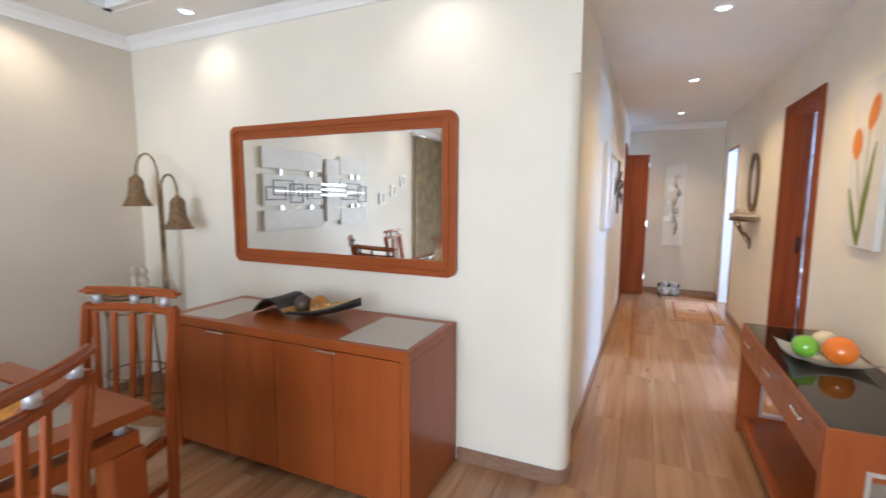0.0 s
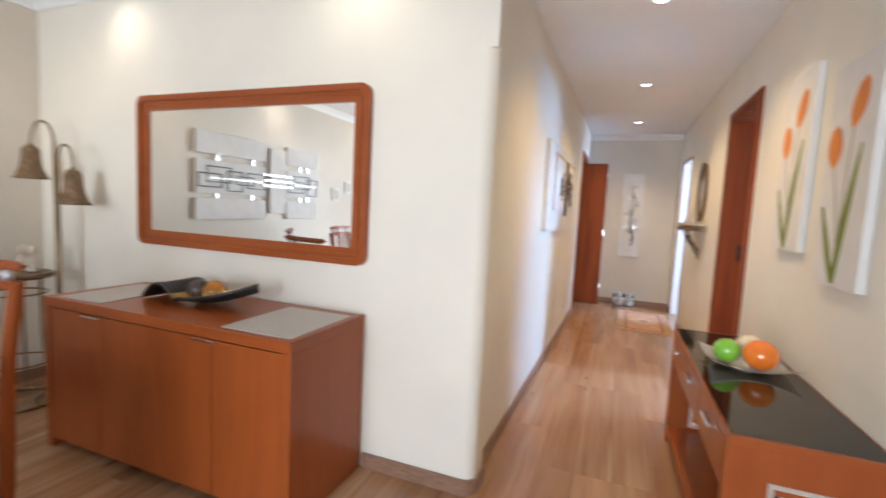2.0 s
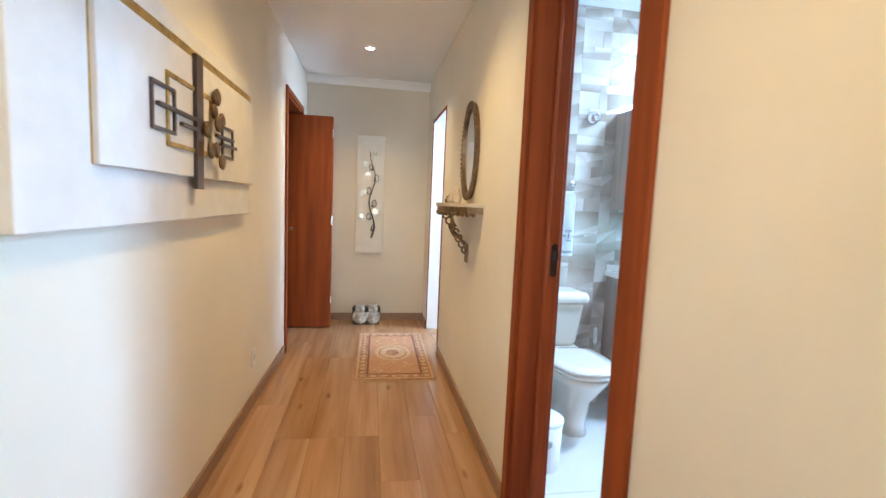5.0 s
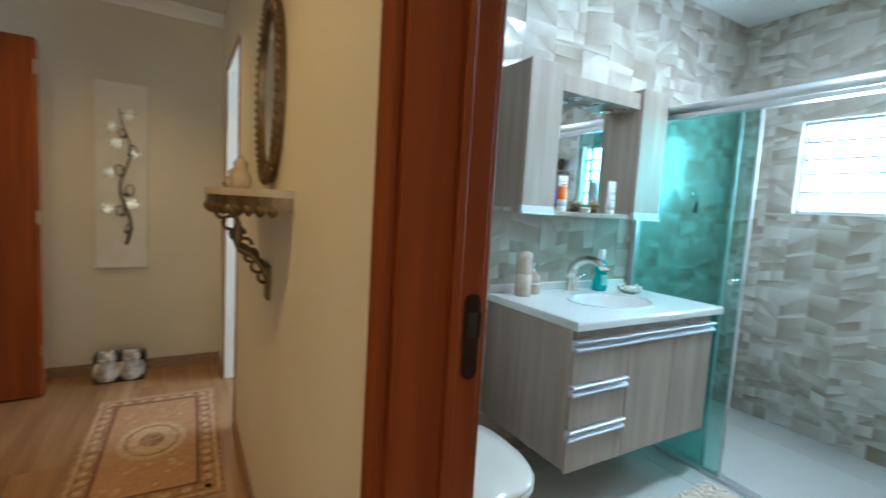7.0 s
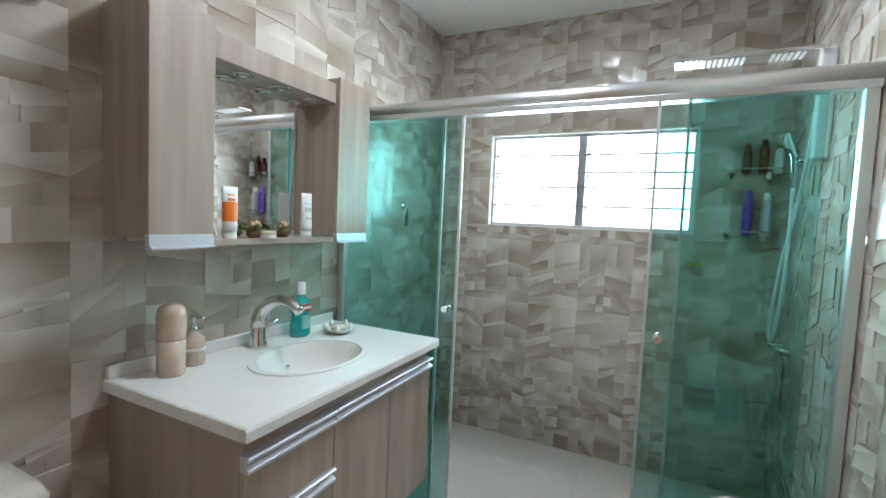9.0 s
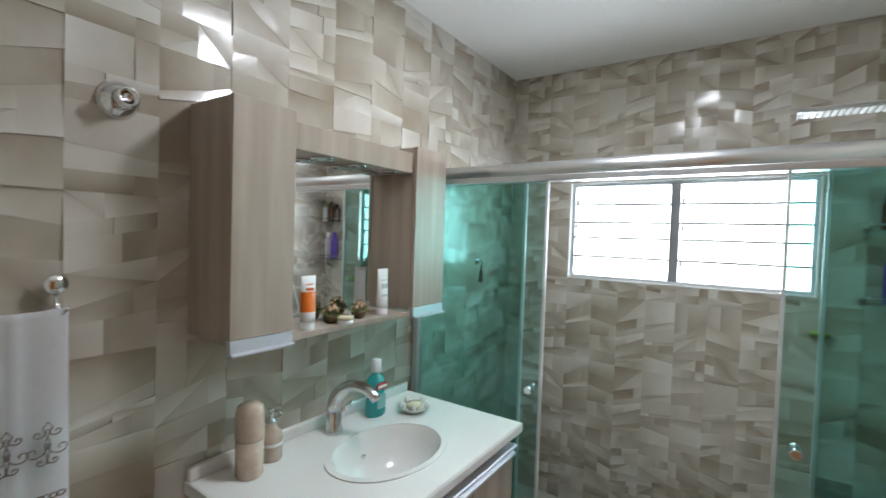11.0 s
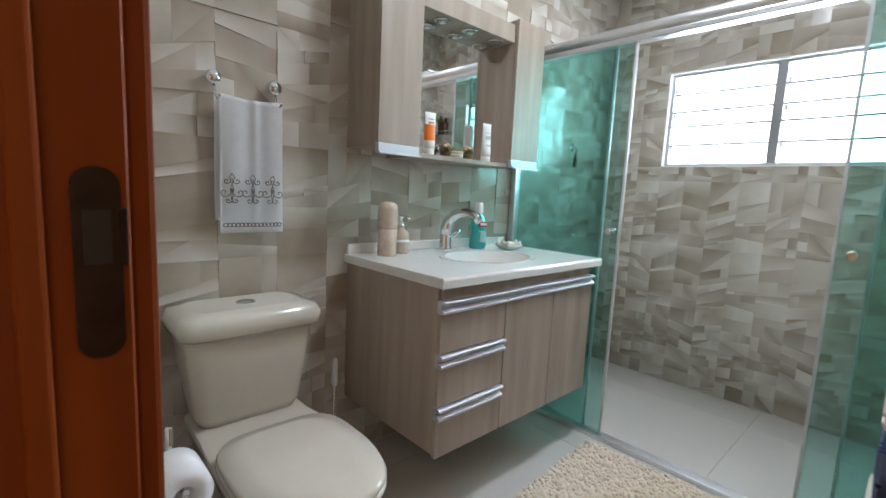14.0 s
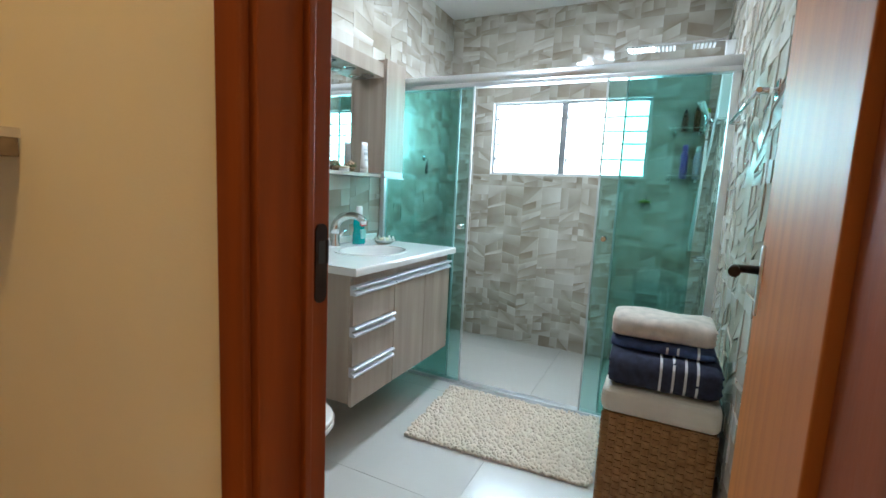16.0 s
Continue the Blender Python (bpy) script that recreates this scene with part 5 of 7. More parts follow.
def countertop():
    d = thing("washbasin_top", "white cultured marble counter with moulded oval basin", "washbasin", pose(2.805, 5.50, 0.85))
    rect = (-0.492, 0.497, -0.302, 0.292)
    c = (0.015, -0.035)
    o, i = outline_round(rect, c, 0.215, 0.158)
    part("slab", ring_prism(o, i, 0, 0.034, "z"), STONEWHITE, d)
    e1 = [(c[0] + (p[0] - c[0]) * 1.11, c[1] + (p[1] - c[1]) * 1.11) for p in i]
    part("basin_rim", ring_prism(e1, [(c[0] + (p[0] - c[0]) * 0.995, c[1] + (p[1] - c[1]) * 0.995) for p in i], 0.028, 0.0385, "z"), STONEWHITE, d)
    prof = [(1.0, 0.036), (0.97, 0.022), (0.92, -0.01), (0.82, -0.055), (0.62, -0.095), (0.35, -0.112), (0.09, -0.118)]
    part("basin", lathe([(0.215 * r, z) for r, z in prof], 48, (*c, 0), 1.0, 0.158 / 0.215, closed=False), STONEWHITE, d)
    part("drain", lathe([(0.026, -0.118), (0.026, -0.113), (0.02, -0.111), (0.002, -0.112)], 20, (*c, 0)), CHROME, d)
    part("overflow", tube([(c[0], c[1] + 0.118, -0.03), (c[0], c[1] + 0.112, -0.032)], 0.009, 12), CHROME, d)
    part("front_lip", prism([(rect[2] - 0.006, 0.0), (rect[2] + 0.012, 0.0), (rect[2] + 0.012, 0.032), (rect[2] - 0.002, 0.034), (rect[2] - 0.006, 0.026)], rect[0] - 0.006, rect[1] + 0.004, "x"), STONEWHITE, d)
    part("side_lip", prism([(rect[0] - 0.006, 0.0), (rect[0] + 0.008, 0.0), (rect[0] + 0.008, 0.034), (rect[0] - 0.004, 0.032)], rect[2] + 0.012, rect[3], "y"), STONEWHITE, d)
    part("upstand", box(rect[0], rect[1], rect[3] - 0.022, rect[3], 0.033, 0.075, 0.005), STONEWHITE, d)


countertop()


def faucet():
    d = thing("faucet", "chrome swan-neck basin tap with lever", "faucet", pose(2.79, 5.705, 0.884) @ Matrix.Scale(1.25, 4))
    part("body", lathe([(0.027, 0), (0.027, 0.008), (0.022, 0.02), (0.02, 0.075), (0.015, 0.085)], 20), CHROME, d)
    pts = [(0, 0, 0.06)] + [(0.03 * math.sin(math.pi * k / 24), -0.074 + 0.074 * math.cos(math.pi * k / 12 * 0.82), 0.085 + 0.06 * math.sin(math.pi * k / 12 * 0.82)) for k in range(13)]
    part("spout", tube(pts, [0.021, 0.021, 0.0205, 0.02, 0.0195, 0.019, 0.018, 0.017, 0.0165, 0.016, 0.0155, 0.015, 0.0145, 0.014], 14), CHROME, d)
    part("lever", tube([(0.018, 0, 0.05), (0.04, -0.004, 0.058), (0.062, -0.012, 0.075)], [0.012, 0.009, 0.006], 12), CHROME, d)


faucet()


def pump_bottle():
    d = thing("soap_dispenser", "beige ceramic soap dispenser with chrome pump", "soap dispenser", pose(2.535, 5.715, 0.884))
    part("bottle", lathe([(0.032, 0), (0.036, 0.006), (0.037, 0.07), (0.034, 0.09), (0.016, 0.104), (0.015, 0.112)], 24), BEIGEPLASTIC, d)
    part("pump", lathe([(0.012, 0.11), (0.013, 0.124), (0.006, 0.128), (0.005, 0.148), (0.011, 0.15), (0.011, 0.16), (0.003, 0.163)], 16), CHROME, d, "chrome pump head")
    part("nozzle", tube([(0, 0, 0.155), (0.012, -0.03, 0.156), (0.014, -0.036, 0.15)], 0.004, 8), CHROME, d)
    part("band", lathe([(0.0375, 0.05), (0.038, 0.055), (0.0375, 0.06)], 24, closed=False), ALU, d)


pump_bottle()


def tumbler():
    d = thing("brush_holder", "tall beige marbled toothbrush holder with domed lid", "brush holder", pose(2.44, 5.68, 0.884))
    part("holder", lathe([(0.036, 0), (0.039, 0.005), (0.04, 0.11)], 26), BEIGEPLASTIC, d)
    part("lid", lathe([(0.0405, 0.111), (0.041, 0.116), (0.041, 0.185), (0.036, 0.208), (0.02, 0.218), (0.002, 0.22)], 26), BEIGEPLASTIC, d)


tumbler()


def mouthwash():
    d = thing("mouthwash_bottle", "teal mouthwash bottle with white cap and red label", "bottle", pose(3.005, 5.70, 0.884) @ Matrix.Scale(1.1, 4))
    part("bottle", lathe([(0.042, 0), (0.045, 0.008), (0.044, 0.05), (0.036, 0.075), (0.041, 0.105), (0.036, 0.135), (0.016, 0.152), (0.014, 0.16)], 24, sy=0.7), TEALLIQUID, d)
    part("cap", lathe([(0.017, 0.158), (0.018, 0.163), (0.0165, 0.2), (0.014, 0.204)], 20), WHITEPLASTIC, d, "white screw cap")
    part("label", prism(rounded(-0.026, 0.026, 0.098, 0.122, 0.011), -0.0315, -0.025, "y"), LABELRED, d, "red oval label")
    part("label_band", box(-0.022, 0.022, -0.0325, -0.0312, 0.105, 0.115), WHITEPLASTIC, d)
    part("lower_label", prism(rounded(-0.02, 0.02, 0.03, 0.08, 0.006), -0.032, -0.022, "y"), PALETEAL, d, "pale teal lower label")


mouthwash()


def soap_dish():
    d = thing("soap_dish", "round glass soap dish with a cream soap bar", "soap dish", pose(3.13, 5.60, 0.884))
    part("dish", lathe([(0.035, 0), (0.05, 0.006), (0.066, 0.02), (0.07, 0.026), (0.064, 0.022), (0.046, 0.011), (0.002, 0.009)], 28), DISHWHITE, d)
    for k in range(5):
        a = 2 * math.pi * k / 5
        part("shell_post", lathe([(0.009, 0), (0.011, 0.012), (0.003, 0.03)], 8, (0.055 * math.cos(a), 0.055 * math.sin(a), 0.018)), DISHWHITE, d)
    s = solid("soap_bar", lathe([(0.006, 0), (0.03, 0.002), (0.04, 0.012), (0.036, 0.024), (0.01, 0.029)], 20, sy=0.72), IVORY, "cream oval soap bar in the dish", "soap")
    s.location = (3.13, 5.60, 0.895)


soap_dish()


def mirror_cabinet():
    d = thing("mirror_cabinet", "greige wood bathroom cabinet with open mirror niche", "cabinet", pose(2.795, 5.797, 0))
    yf, z0, z1 = -0.2, 1.285, 1.957
    for a, b in ((-0.483, -0.292), (0.278, 0.482)):
        part("body", box(a, b, yf, -0.002, z0 + 0.025, z1, 0.001, 1), ASHWOOD, d)
        door = part("door", box(a - 0.001, b + 0.001, yf - 0.019, yf - 0.002, z0 + 0.036, z1 + 0.002, 0.0015, 1), ASHWOOD, d)
        prof = [(yf - 0.002, z0 + 0.036), (yf - 0.02, z0 + 0.036), (yf - 0.022, z0 + 0.004), (yf - 0.034, z0), (yf - 0.034, z0 - 0.005), (yf - 0.002, z0 - 0.002)]
        part("handle_profile", prism(prof, a, b, "x"), SATINALU, door, "aluminium handle profile")
    top = part("top_box", box(-0.292, 0.278, yf + 0.004, -0.002, 1.855, 1.935, 0.001, 1), ASHWOOD, d)
    for x in (-0.13, 0.03, 0.2):
        part("halogen_spot", lathe([(0.034, 1.8545), (0.036, 1.85), (0.024, 1.847), (0.02, 1.852), (0.002, 1.853)], 20, (x, yf + 0.06, 0)), CHROME, top, "small chrome halogen spot, off")
    part("shelf", box(-0.292, 0.278, yf + 0.004, -0.002, 1.283, 1.302, 0.001, 1), ASHWOOD, d)
    part("mirror", box(-0.2915, 0.2775, -0.092, -0.084, 1.3025, 1.8545), MIRROR, d, "silvered mirror")
    part("back_board", box(-0.2915, 0.2775, -0.0835, -0.002, 1.3025, 1.8545), ASHWOOD, d)


mirror_cabinet()
rb = solid("small_box", box(-0.04, 0.04, -0.02, 0.02, 0, 0.018, 0.002), LABELRED, "small reddish box lying on top of the cabinet", "box")
rb.matrix_basis = pose(2.55, 5.68, 1.9352, 0, 0, 4)


def squeeze_tube(x, y, h, w, mat, label, tip=None):
    d = thing("cream_tube", label, "tube", pose(x, y, 1.302))
    n = 16
    bm = bmesh.new()
    rings = []
    for t in (0.0, 0.15, 0.5, 0.85, 1.0):
        rings.append([bm.verts.new((w * (1 + 0.25 * t) * math.cos(a), w * (1 - 0.88 * t) * math.sin(a), 0.025 + (h - 0.025) * t)) for a in (2 * math.pi * k / n for k in range(n))])
    for a, b in zip(rings, rings[1:]):
        for k in range(n):
            bm.faces.new((a[k], a[(k + 1) % n], b[(k + 1) % n], b[k])).smooth = True
    bm.faces.new(rings[0][::-1])
    bm.faces.new(rings[-1])
    part("tube", bm, mat, d)
    if tip:
        bm = bmesh.new()
        rings = [[bm.verts.new(((w * (1 + 0.25 * t) + 0.0008) * math.cos(a), (w * (1 - 0.88 * t) + 0.0008) * math.sin(a), 0.025 + (h - 0.025) * t)) for a in (2 * math.pi * k / n for k in range(n))] for t in (0.22, 0.45, 0.66)]
        for a, b in zip(rings, rings[1:]):
            for k in range(n):
                bm.faces.new((a[k], a[(k + 1) % n], b[(k + 1) % n], b[k])).smooth = True
        part("upper_wrap", bm, tip, d, "orange band round the tube")
    part("cap", lathe([(w * 0.92, 0), (w * 0.95, 0.003), (w * 0.9, 0.026)], 18), WHITEPLASTIC, d)
    for k, (a, b) in enumerate(((0.68, 0.74), (0.8, 0.83)) if tip else ((0.3, 0.36), (0.5, 0.62), (0.7, 0.73))):
        part("print", box(-w * 0.6, w * 0.6, -w * (1 - 0.88 * (a + 0.1)) - 0.002, -w * (1 - 0.88 * (a + 0.1)) + 0.004, 0.025 + (h - 0.025) * a, 0.025 + (h - 0.025) * b), ORANGEPLASTIC if tip else RUBBER, d)


squeeze_tube(2.60, 5.63, 0.17, 0.024, WHITEPLASTIC, "white and orange sunscreen tube on the cabinet shelf", ORANGEPLASTIC)
squeeze_tube(2.965, 5.645, 0.175, 0.024, WHITEPLASTIC, "white cream tube standing on the cabinet shelf")


def little_plant(x, y, seed, mat):
    d = thing("mini_plant", "tiny dried plant in a small wicker basket", "plant", pose(x, y, 1.302), "tiny baskets on the cabinet shelf")
    part("basket", lathe([(0.018, 0), (0.026, 0.01), (0.028, 0.026)], 16), BRONZE, d)
    part("basket_handle", tube([(0.028 * math.cos(a), 0, 0.026 + 0.04 * math.sin(a)) for a in (math.pi * k / 12 for k in range(13))], 0.002, 6), BRASS, d)
    r, bm = random.Random(seed), bmesh.new()
    for k in range(70):
        u = Vector((r.gauss(0, 1), r.gauss(0, 1), abs(r.gauss(0, 0.7)))).normalized()
        p = Vector((0, 0, 0.026)) + u * r.uniform(0.01, 0.03)
        s = u.orthogonal().normalized() * 0.006
        bm.faces.new([bm.verts.new(q) for q in (p - s, p + u * 0.016, p + s, p + u.cross(s) * 0.8)])
    part("leaves", bm, mat, d)
    for k in range(9):
        a, e = r.uniform(0, 6.28), r.uniform(0.2, 1.3)
        part("bud", lathe([(0.001, -0.006), (0.006, -0.003), (0.007, 0.001), (0.004, 0.006), (0.001, 0.007)], 8, (0.024 * math.cos(a) * math.cos(e), 0.024 * math.sin(a) * math.cos(e), 0.034 + 0.022 * math.sin(e))), PEACH, d)


little_plant(2.72, 5.655, 1, OLIVE)
little_plant(2.845, 5.65, 2, OLIVE)
jar = thing("cream_jar", "small round white cream jar on the cabinet shelf", "jar", pose(2.745, 5.612, 1.302))
part("jar", lathe([(0.024, 0), (0.027, 0.003), (0.027, 0.014)], 22), WHITEPLASTIC, jar)
part("lid", lathe([(0.0285, 0.0145), (0.0285, 0.024), (0.026, 0.027), (0.003, 0.0275)], 22), IVORY, jar)


def toilet():
    d = thing("toilet", "cream close-coupled toilet with closed lid", "toilet", pose(1.872, 5.79, 0))

    def loft(sections, close=True):
        bm = bmesh.new()
        rings = [[bm.verts.new((x, y, z)) for x, y in o] for o, z in sections]
        n = len(rings[0])
        for a, b in zip(rings, rings[1:]):
            for k in range(n):
                bm.faces.new((a[k], a[(k + 1) % n], b[(k + 1) % n], b[k])).smooth = True
        bm.faces.new(rings[0][::-1])
        bm.faces.new(rings[-1])
        return bm

    def tank(hw, y0, y1):
        return rounded(-hw, hw, y0, y1, 0.045, 6)

    def seat(w, yb, yf, z):
        n = 40
        out = []
        for k in range(n):
            a = 2 * math.pi * k / n
            c, s = math.cos(a), math.sin(a)
            x = w * math.copysign(abs(c) ** (0.75 if s < 0 else 0.5), c)
            y = (yb + yf) / 2 + 0.03 + ((yb - (yb + yf) / 2 - 0.03) * abs(s) ** 0.55 if s > 0 else -((yb + yf) / 2 + 0.03 - yf) * abs(s) ** 0.9)
            out.append((x, y))
        return out, z

    part("tank", loft([(tank(0.15, -0.19, -0.02), 0.395), (tank(0.165, -0.205, -0.015), 0.43), (tank(0.192, -0.225, -0.01), 0.655), (tank(0.194, -0.226, -0.01), 0.692)]), PORCELAIN, d)
    part("tank_lid", loft([(tank(0.202, -0.235, -0.005), 0.69), (tank(0.217, -0.25, -0.004), 0.702), (tank(0.22, -0.252, -0.004), 0.732), (tank(0.207, -0.24, -0.008), 0.758), (tank(0.165, -0.2, -0.03), 0.767)]), PORCELAIN, d)
    part("flush_button", lathe([(0.03, 0.766), (0.03, 0.77), (0.026, 0.773), (0.003, 0.773)], 22, (0, -0.13, 0), sy=0.8), CHROME, d, "chrome dual flush button")
    part("bowl", loft([seat(0.105, -0.18, -0.62, 0.0), seat(0.1, -0.18, -0.6, 0.06), seat(0.115, -0.16, -0.63, 0.2), seat(0.165, -0.16, -0.74, 0.33), seat(0.18, -0.15, -0.78, 0.40)]), PORCELAIN, d)
    part("seat", loft([seat(0.185, -0.34, -0.79, 0.4), seat(0.188, -0.34, -0.795, 0.41), seat(0.186, -0.34, -0.79, 0.42)]), PORCELAIN, d)
    part("lid", loft([seat(0.184, -0.345, -0.79, 0.421), seat(0.187, -0.342, -0.795, 0.43), seat(0.18, -0.345, -0.785, 0.441), seat(0.12, -0.38, -0.7, 0.447)]), PORCELAIN, d)
    part("rear_deck", loft([(rounded(-0.15, 0.15, -0.36, -0.03, 0.04, 6), 0.3), (rounded(-0.17, 0.17, -0.36, -0.03, 0.04, 6), 0.395)]), PORCELAIN, d)
    for s in (-1, 1):
        part("hinge", tube([(s * 0.075 - 0.02, -0.345, 0.425), (s * 0.075 + 0.02, -0.345, 0.425)], 0.012, 10), PORCELAIN, d)


toilet()
bd = thing("toilet_brush", "white handled toilet brush in a holder beside the toilet", "brush", pose(2.2, 5.66, 0))
part("holder", lathe([(0.045, 0), (0.048, 0.01), (0.04, 0.12), (0.036, 0.13)], 20), WHITEPLASTIC, bd)
part("rod", tube([(0, 0, 0.1), (0, 0, 0.4)], 0.006, 10), CHROME, bd)
part("grip", tube([(0, 0, 0.395), (0, 0, 0.41), (0, 0, 0.49), (0, 0, 0.505)], [0.008, 0.012, 0.011, 0.006], 12), WHITEPLASTIC, bd)
rd = thing("toilet_roll", "white toilet paper roll on a slim chrome stand", "toilet paper", pose(1.57, 5.19, 0))
part("stand", lathe([(0.07, 0), (0.072, 0.008), (0.012, 0.016), (0.008, 0.03), (0.008, 0.61), (0.004, 0.615)], 20), CHROME, rd).matrix_basis = pose(0, 0.075, 0)
part("roll", lathe([(0.02, -0.05), (0.055, -0.05), (0.055, 0.05), (0.02, 0.05), (0.02, -0.05)], 28, closed=False), TOWELWHITE, rd).matrix_basis = pose(0, 0, 0.52, 90)
part("arm", tube([(0, 0.075, 0.52), (0, -0.055, 0.52), (0, -0.062, 0.535)], 0.006, 8), CHROME, rd)
bn = thing("waste_bin", "small white bin with grey floral print", "bin", pose(1.545, 4.93, 0))
part("bucket", lathe([(0.085, 0), (0.09, 0.005), (0.1, 0.24), (0.097, 0.24)], 26), WHITEPLASTIC, bn)
part("lid", lathe([(0.104, 0.24), (0.104, 0.255), (0.08, 0.27), (0.01, 0.275)], 26), WHITEPLASTIC, bn)
for k, (a, z) in enumerate(((200, 0.07), (225, 0.13), (250, 0.08), (215, 0.19), (270, 0.16))):
    part("print", lathe([(0.024, 0), (0.016, 0.003), (0.004, 0.004)], 7), RUBBER, bn, "grey flower print").matrix_basis = Matrix.Rotation(radians(a), 4, "Z") @ pose(0.09 + 0.035 * z, 0, z, 0, 87, 0)


def towel_hooks():
    for x in (1.815, 2.01):
        d = thing("towel_hook", "round chrome towel hook on the tiled wall", "towel hook", pose(x, BY1 - 0.006, 1.475), "pair of towel hooks")
        part("knob", lathe([(0.01, 0), (0.01, 0.022), (0.021, 0.025), (0.023, 0.03), (0.021, 0.035), (0.002, 0.036)], 24), CHROME, d).matrix_basis = pose(0, 0, 0, 90)
        part("hook", tube([(0, -0.03, -0.02), (0, -0.036, -0.05), (0.006, -0.05, -0.068), (0.01, -0.06, -0.055)], 0.004, 8), CHROME, d)
    d = thing("hand_towel", "white hand towel with grey embroidered border hanging from knobs", "towel", pose(1.915, BY1 - 0.05, 0))
    n, m = 26, 30

    def fold(x0, x1, zt, zb, y, th, flare, seed):
        bm = bmesh.new()
        g = []
        for j in range(m + 1):
            t = j / m
            row = []
            for i in range(n + 1):
                u = i / n
                xx = (x0 + (x1 - x0) * u) * (1 + flare * t) + 0.0
                sag = 0.006 * math.sin(math.pi * u) * (1 - t)
                yy = y - (0.007 * math.sin(u * 9 + seed) + 0.01 * math.exp(-((u - 0.55) / 0.06) ** 2)) * (1 - 0.6 * t)
                row.append(bm.verts.new((xx, yy, zt - (zt - zb) * t - sag)))
            g.append(row)
        for j in range(m):
            for i in range(n):
                bm.faces.new((g[j][i], g[j][i + 1], g[j + 1][i + 1], g[j + 1][i])).smooth = True
        bmesh.ops.solidify(bm, geom=bm.faces[:], thickness=th)
        return bm

    part("back_fold", fold(-0.1, 0.095, 1.42, 1.025, 0.018, 0.006, 0.02, 1), TOWELWHITE, d)
    part("front_fold", fold(-0.088, 0.112, 1.425, 0.985, -0.004, 0.008, 0.03, 0), TOWELWHITE, d)
    bm = bmesh.new()
    yy = -0.0185
    for cx in (-0.058, 0.008, 0.074):
        for s in (-1, 1):
            for rr, cz, ox in ((0.024, 1.118, 0.020), (0.015, 1.155, 0.014), (0.013, 1.092, 0.010)):
                add_tube(bm, [(cx + s * (ox * 1.2 + rr * 1.1 * math.exp(-0.16 * q) * math.cos(q * 0.6 + 2.6)), yy, cz + rr * math.exp(-0.16 * q) * math.sin(q * 0.6 + 2.6)) for q in range(14)], 0.0016, 5)
        for s in (-1, 1):
            add_tube(bm, [(cx, yy, 1.178), (cx + s * 0.009, yy, 1.165), (cx, yy, 1.145), (cx + s * 0.005, yy, 1.128), (cx, yy, 1.085)], 0.0014, 5)
    part("border_embroidery", bm, EMBROIDERY, d, "taupe scroll embroidery")
    bm = bmesh.new()
    for k in range(15):
        cx = -0.078 + k * 0.0125
        add_tube(bm, [(cx + 0.008 * math.cos(a), yy - 0.001, 1.012 + 0.006 * math.sin(a)) for a in (2 * math.pi * q / 10 for q in range(11))], 0.0019, 5)
    part("chain_embroidery", bm, EMBROIDERY, d, "taupe chain stitch band")


towel_hooks()
sd = thing("wall_valve", "chrome wall flange with a short pipe stub", "valve", pose(2.135, BY1 - 0.004, 1.92) @ Matrix.Scale(1.2, 4))
part("flange", lathe([(0.04, 0), (0.038, 0.01), (0.022, 0.03)], 26), CHROME, sd).matrix_basis = pose(0, 0, 0, 90)
part("pipe", lathe([(0.02, 0.025), (0.02, 0.06), (0.015, 0.06), (0.013, 0.045), (0.002, 0.044)], 20), CHROME, sd).matrix_basis = pose(0, 0, 0, 90)


# shower enclosure
def shower_screen():
    d = thing("shower_screen", "green tempered glass shower screen with sliding doors half open", "shower screen", pose(3.36, 0, 0))
    part("top_rail", tube([(0, BY0 + 0.012, 1.885), (0, BY1 - 0.012, 1.885)], 0.032, 18), ALU, d, "round aluminium top rail")
    part("rail_channel", box(-0.028, 0.03, BY0 + 0.012, BY1 - 0.012, 1.838, 1.862, 0.003), ALU, d)
    part("floor_track", box(-0.026, 0.03, BY0 + 0.012, BY1 - 0.012, 0.0, 0.022, 0.004), ALU, d)
    part("side_post", box(-0.016, 0.026, BY1 - 0.045, BY1 - 0.012, 0.02, 1.86, 0.003), ALU, d)
    part("side_post", box(-0.016, 0.026, BY0 + 0.012, BY0 + 0.045, 0.02, 1.86, 0.003), ALU, d)
    for a, b, x, slide in ((5.245, BY1 - 0.04, 0.016, 0), (5.142, 5.74, -0.014, 5.184), (BY0 + 0.04, 4.30, 0.016, 0), (3.93, 4.395, -0.014, 4.346)):
        g = part("sliding_pane" if slide else "fixed_pane", box(x - 0.004, x + 0.004, a, b, 0.024, 1.85), GREENGLASS, d)
        e = b if (slide and b < 5) or (not slide and b < 5) else a
        part("edge_strip", box(x - 0.006, x + 0.006, e - 0.005, e + 0.005, 0.024, 1.85), RUBBER, g, "pale seal strip")
        if slide:
            part("knob", lathe([(0.013, -0.03), (0.016, -0.026), (0.016, -0.014), (0.007, -0.01), (0.007, 0.01), (0.016, 0.014), (0.016, 0.026), (0.013, 0.03)], 16), CHROME, g).matrix_basis = pose(x, slide, 1.01, 0, 90, 0)


shower_screen()


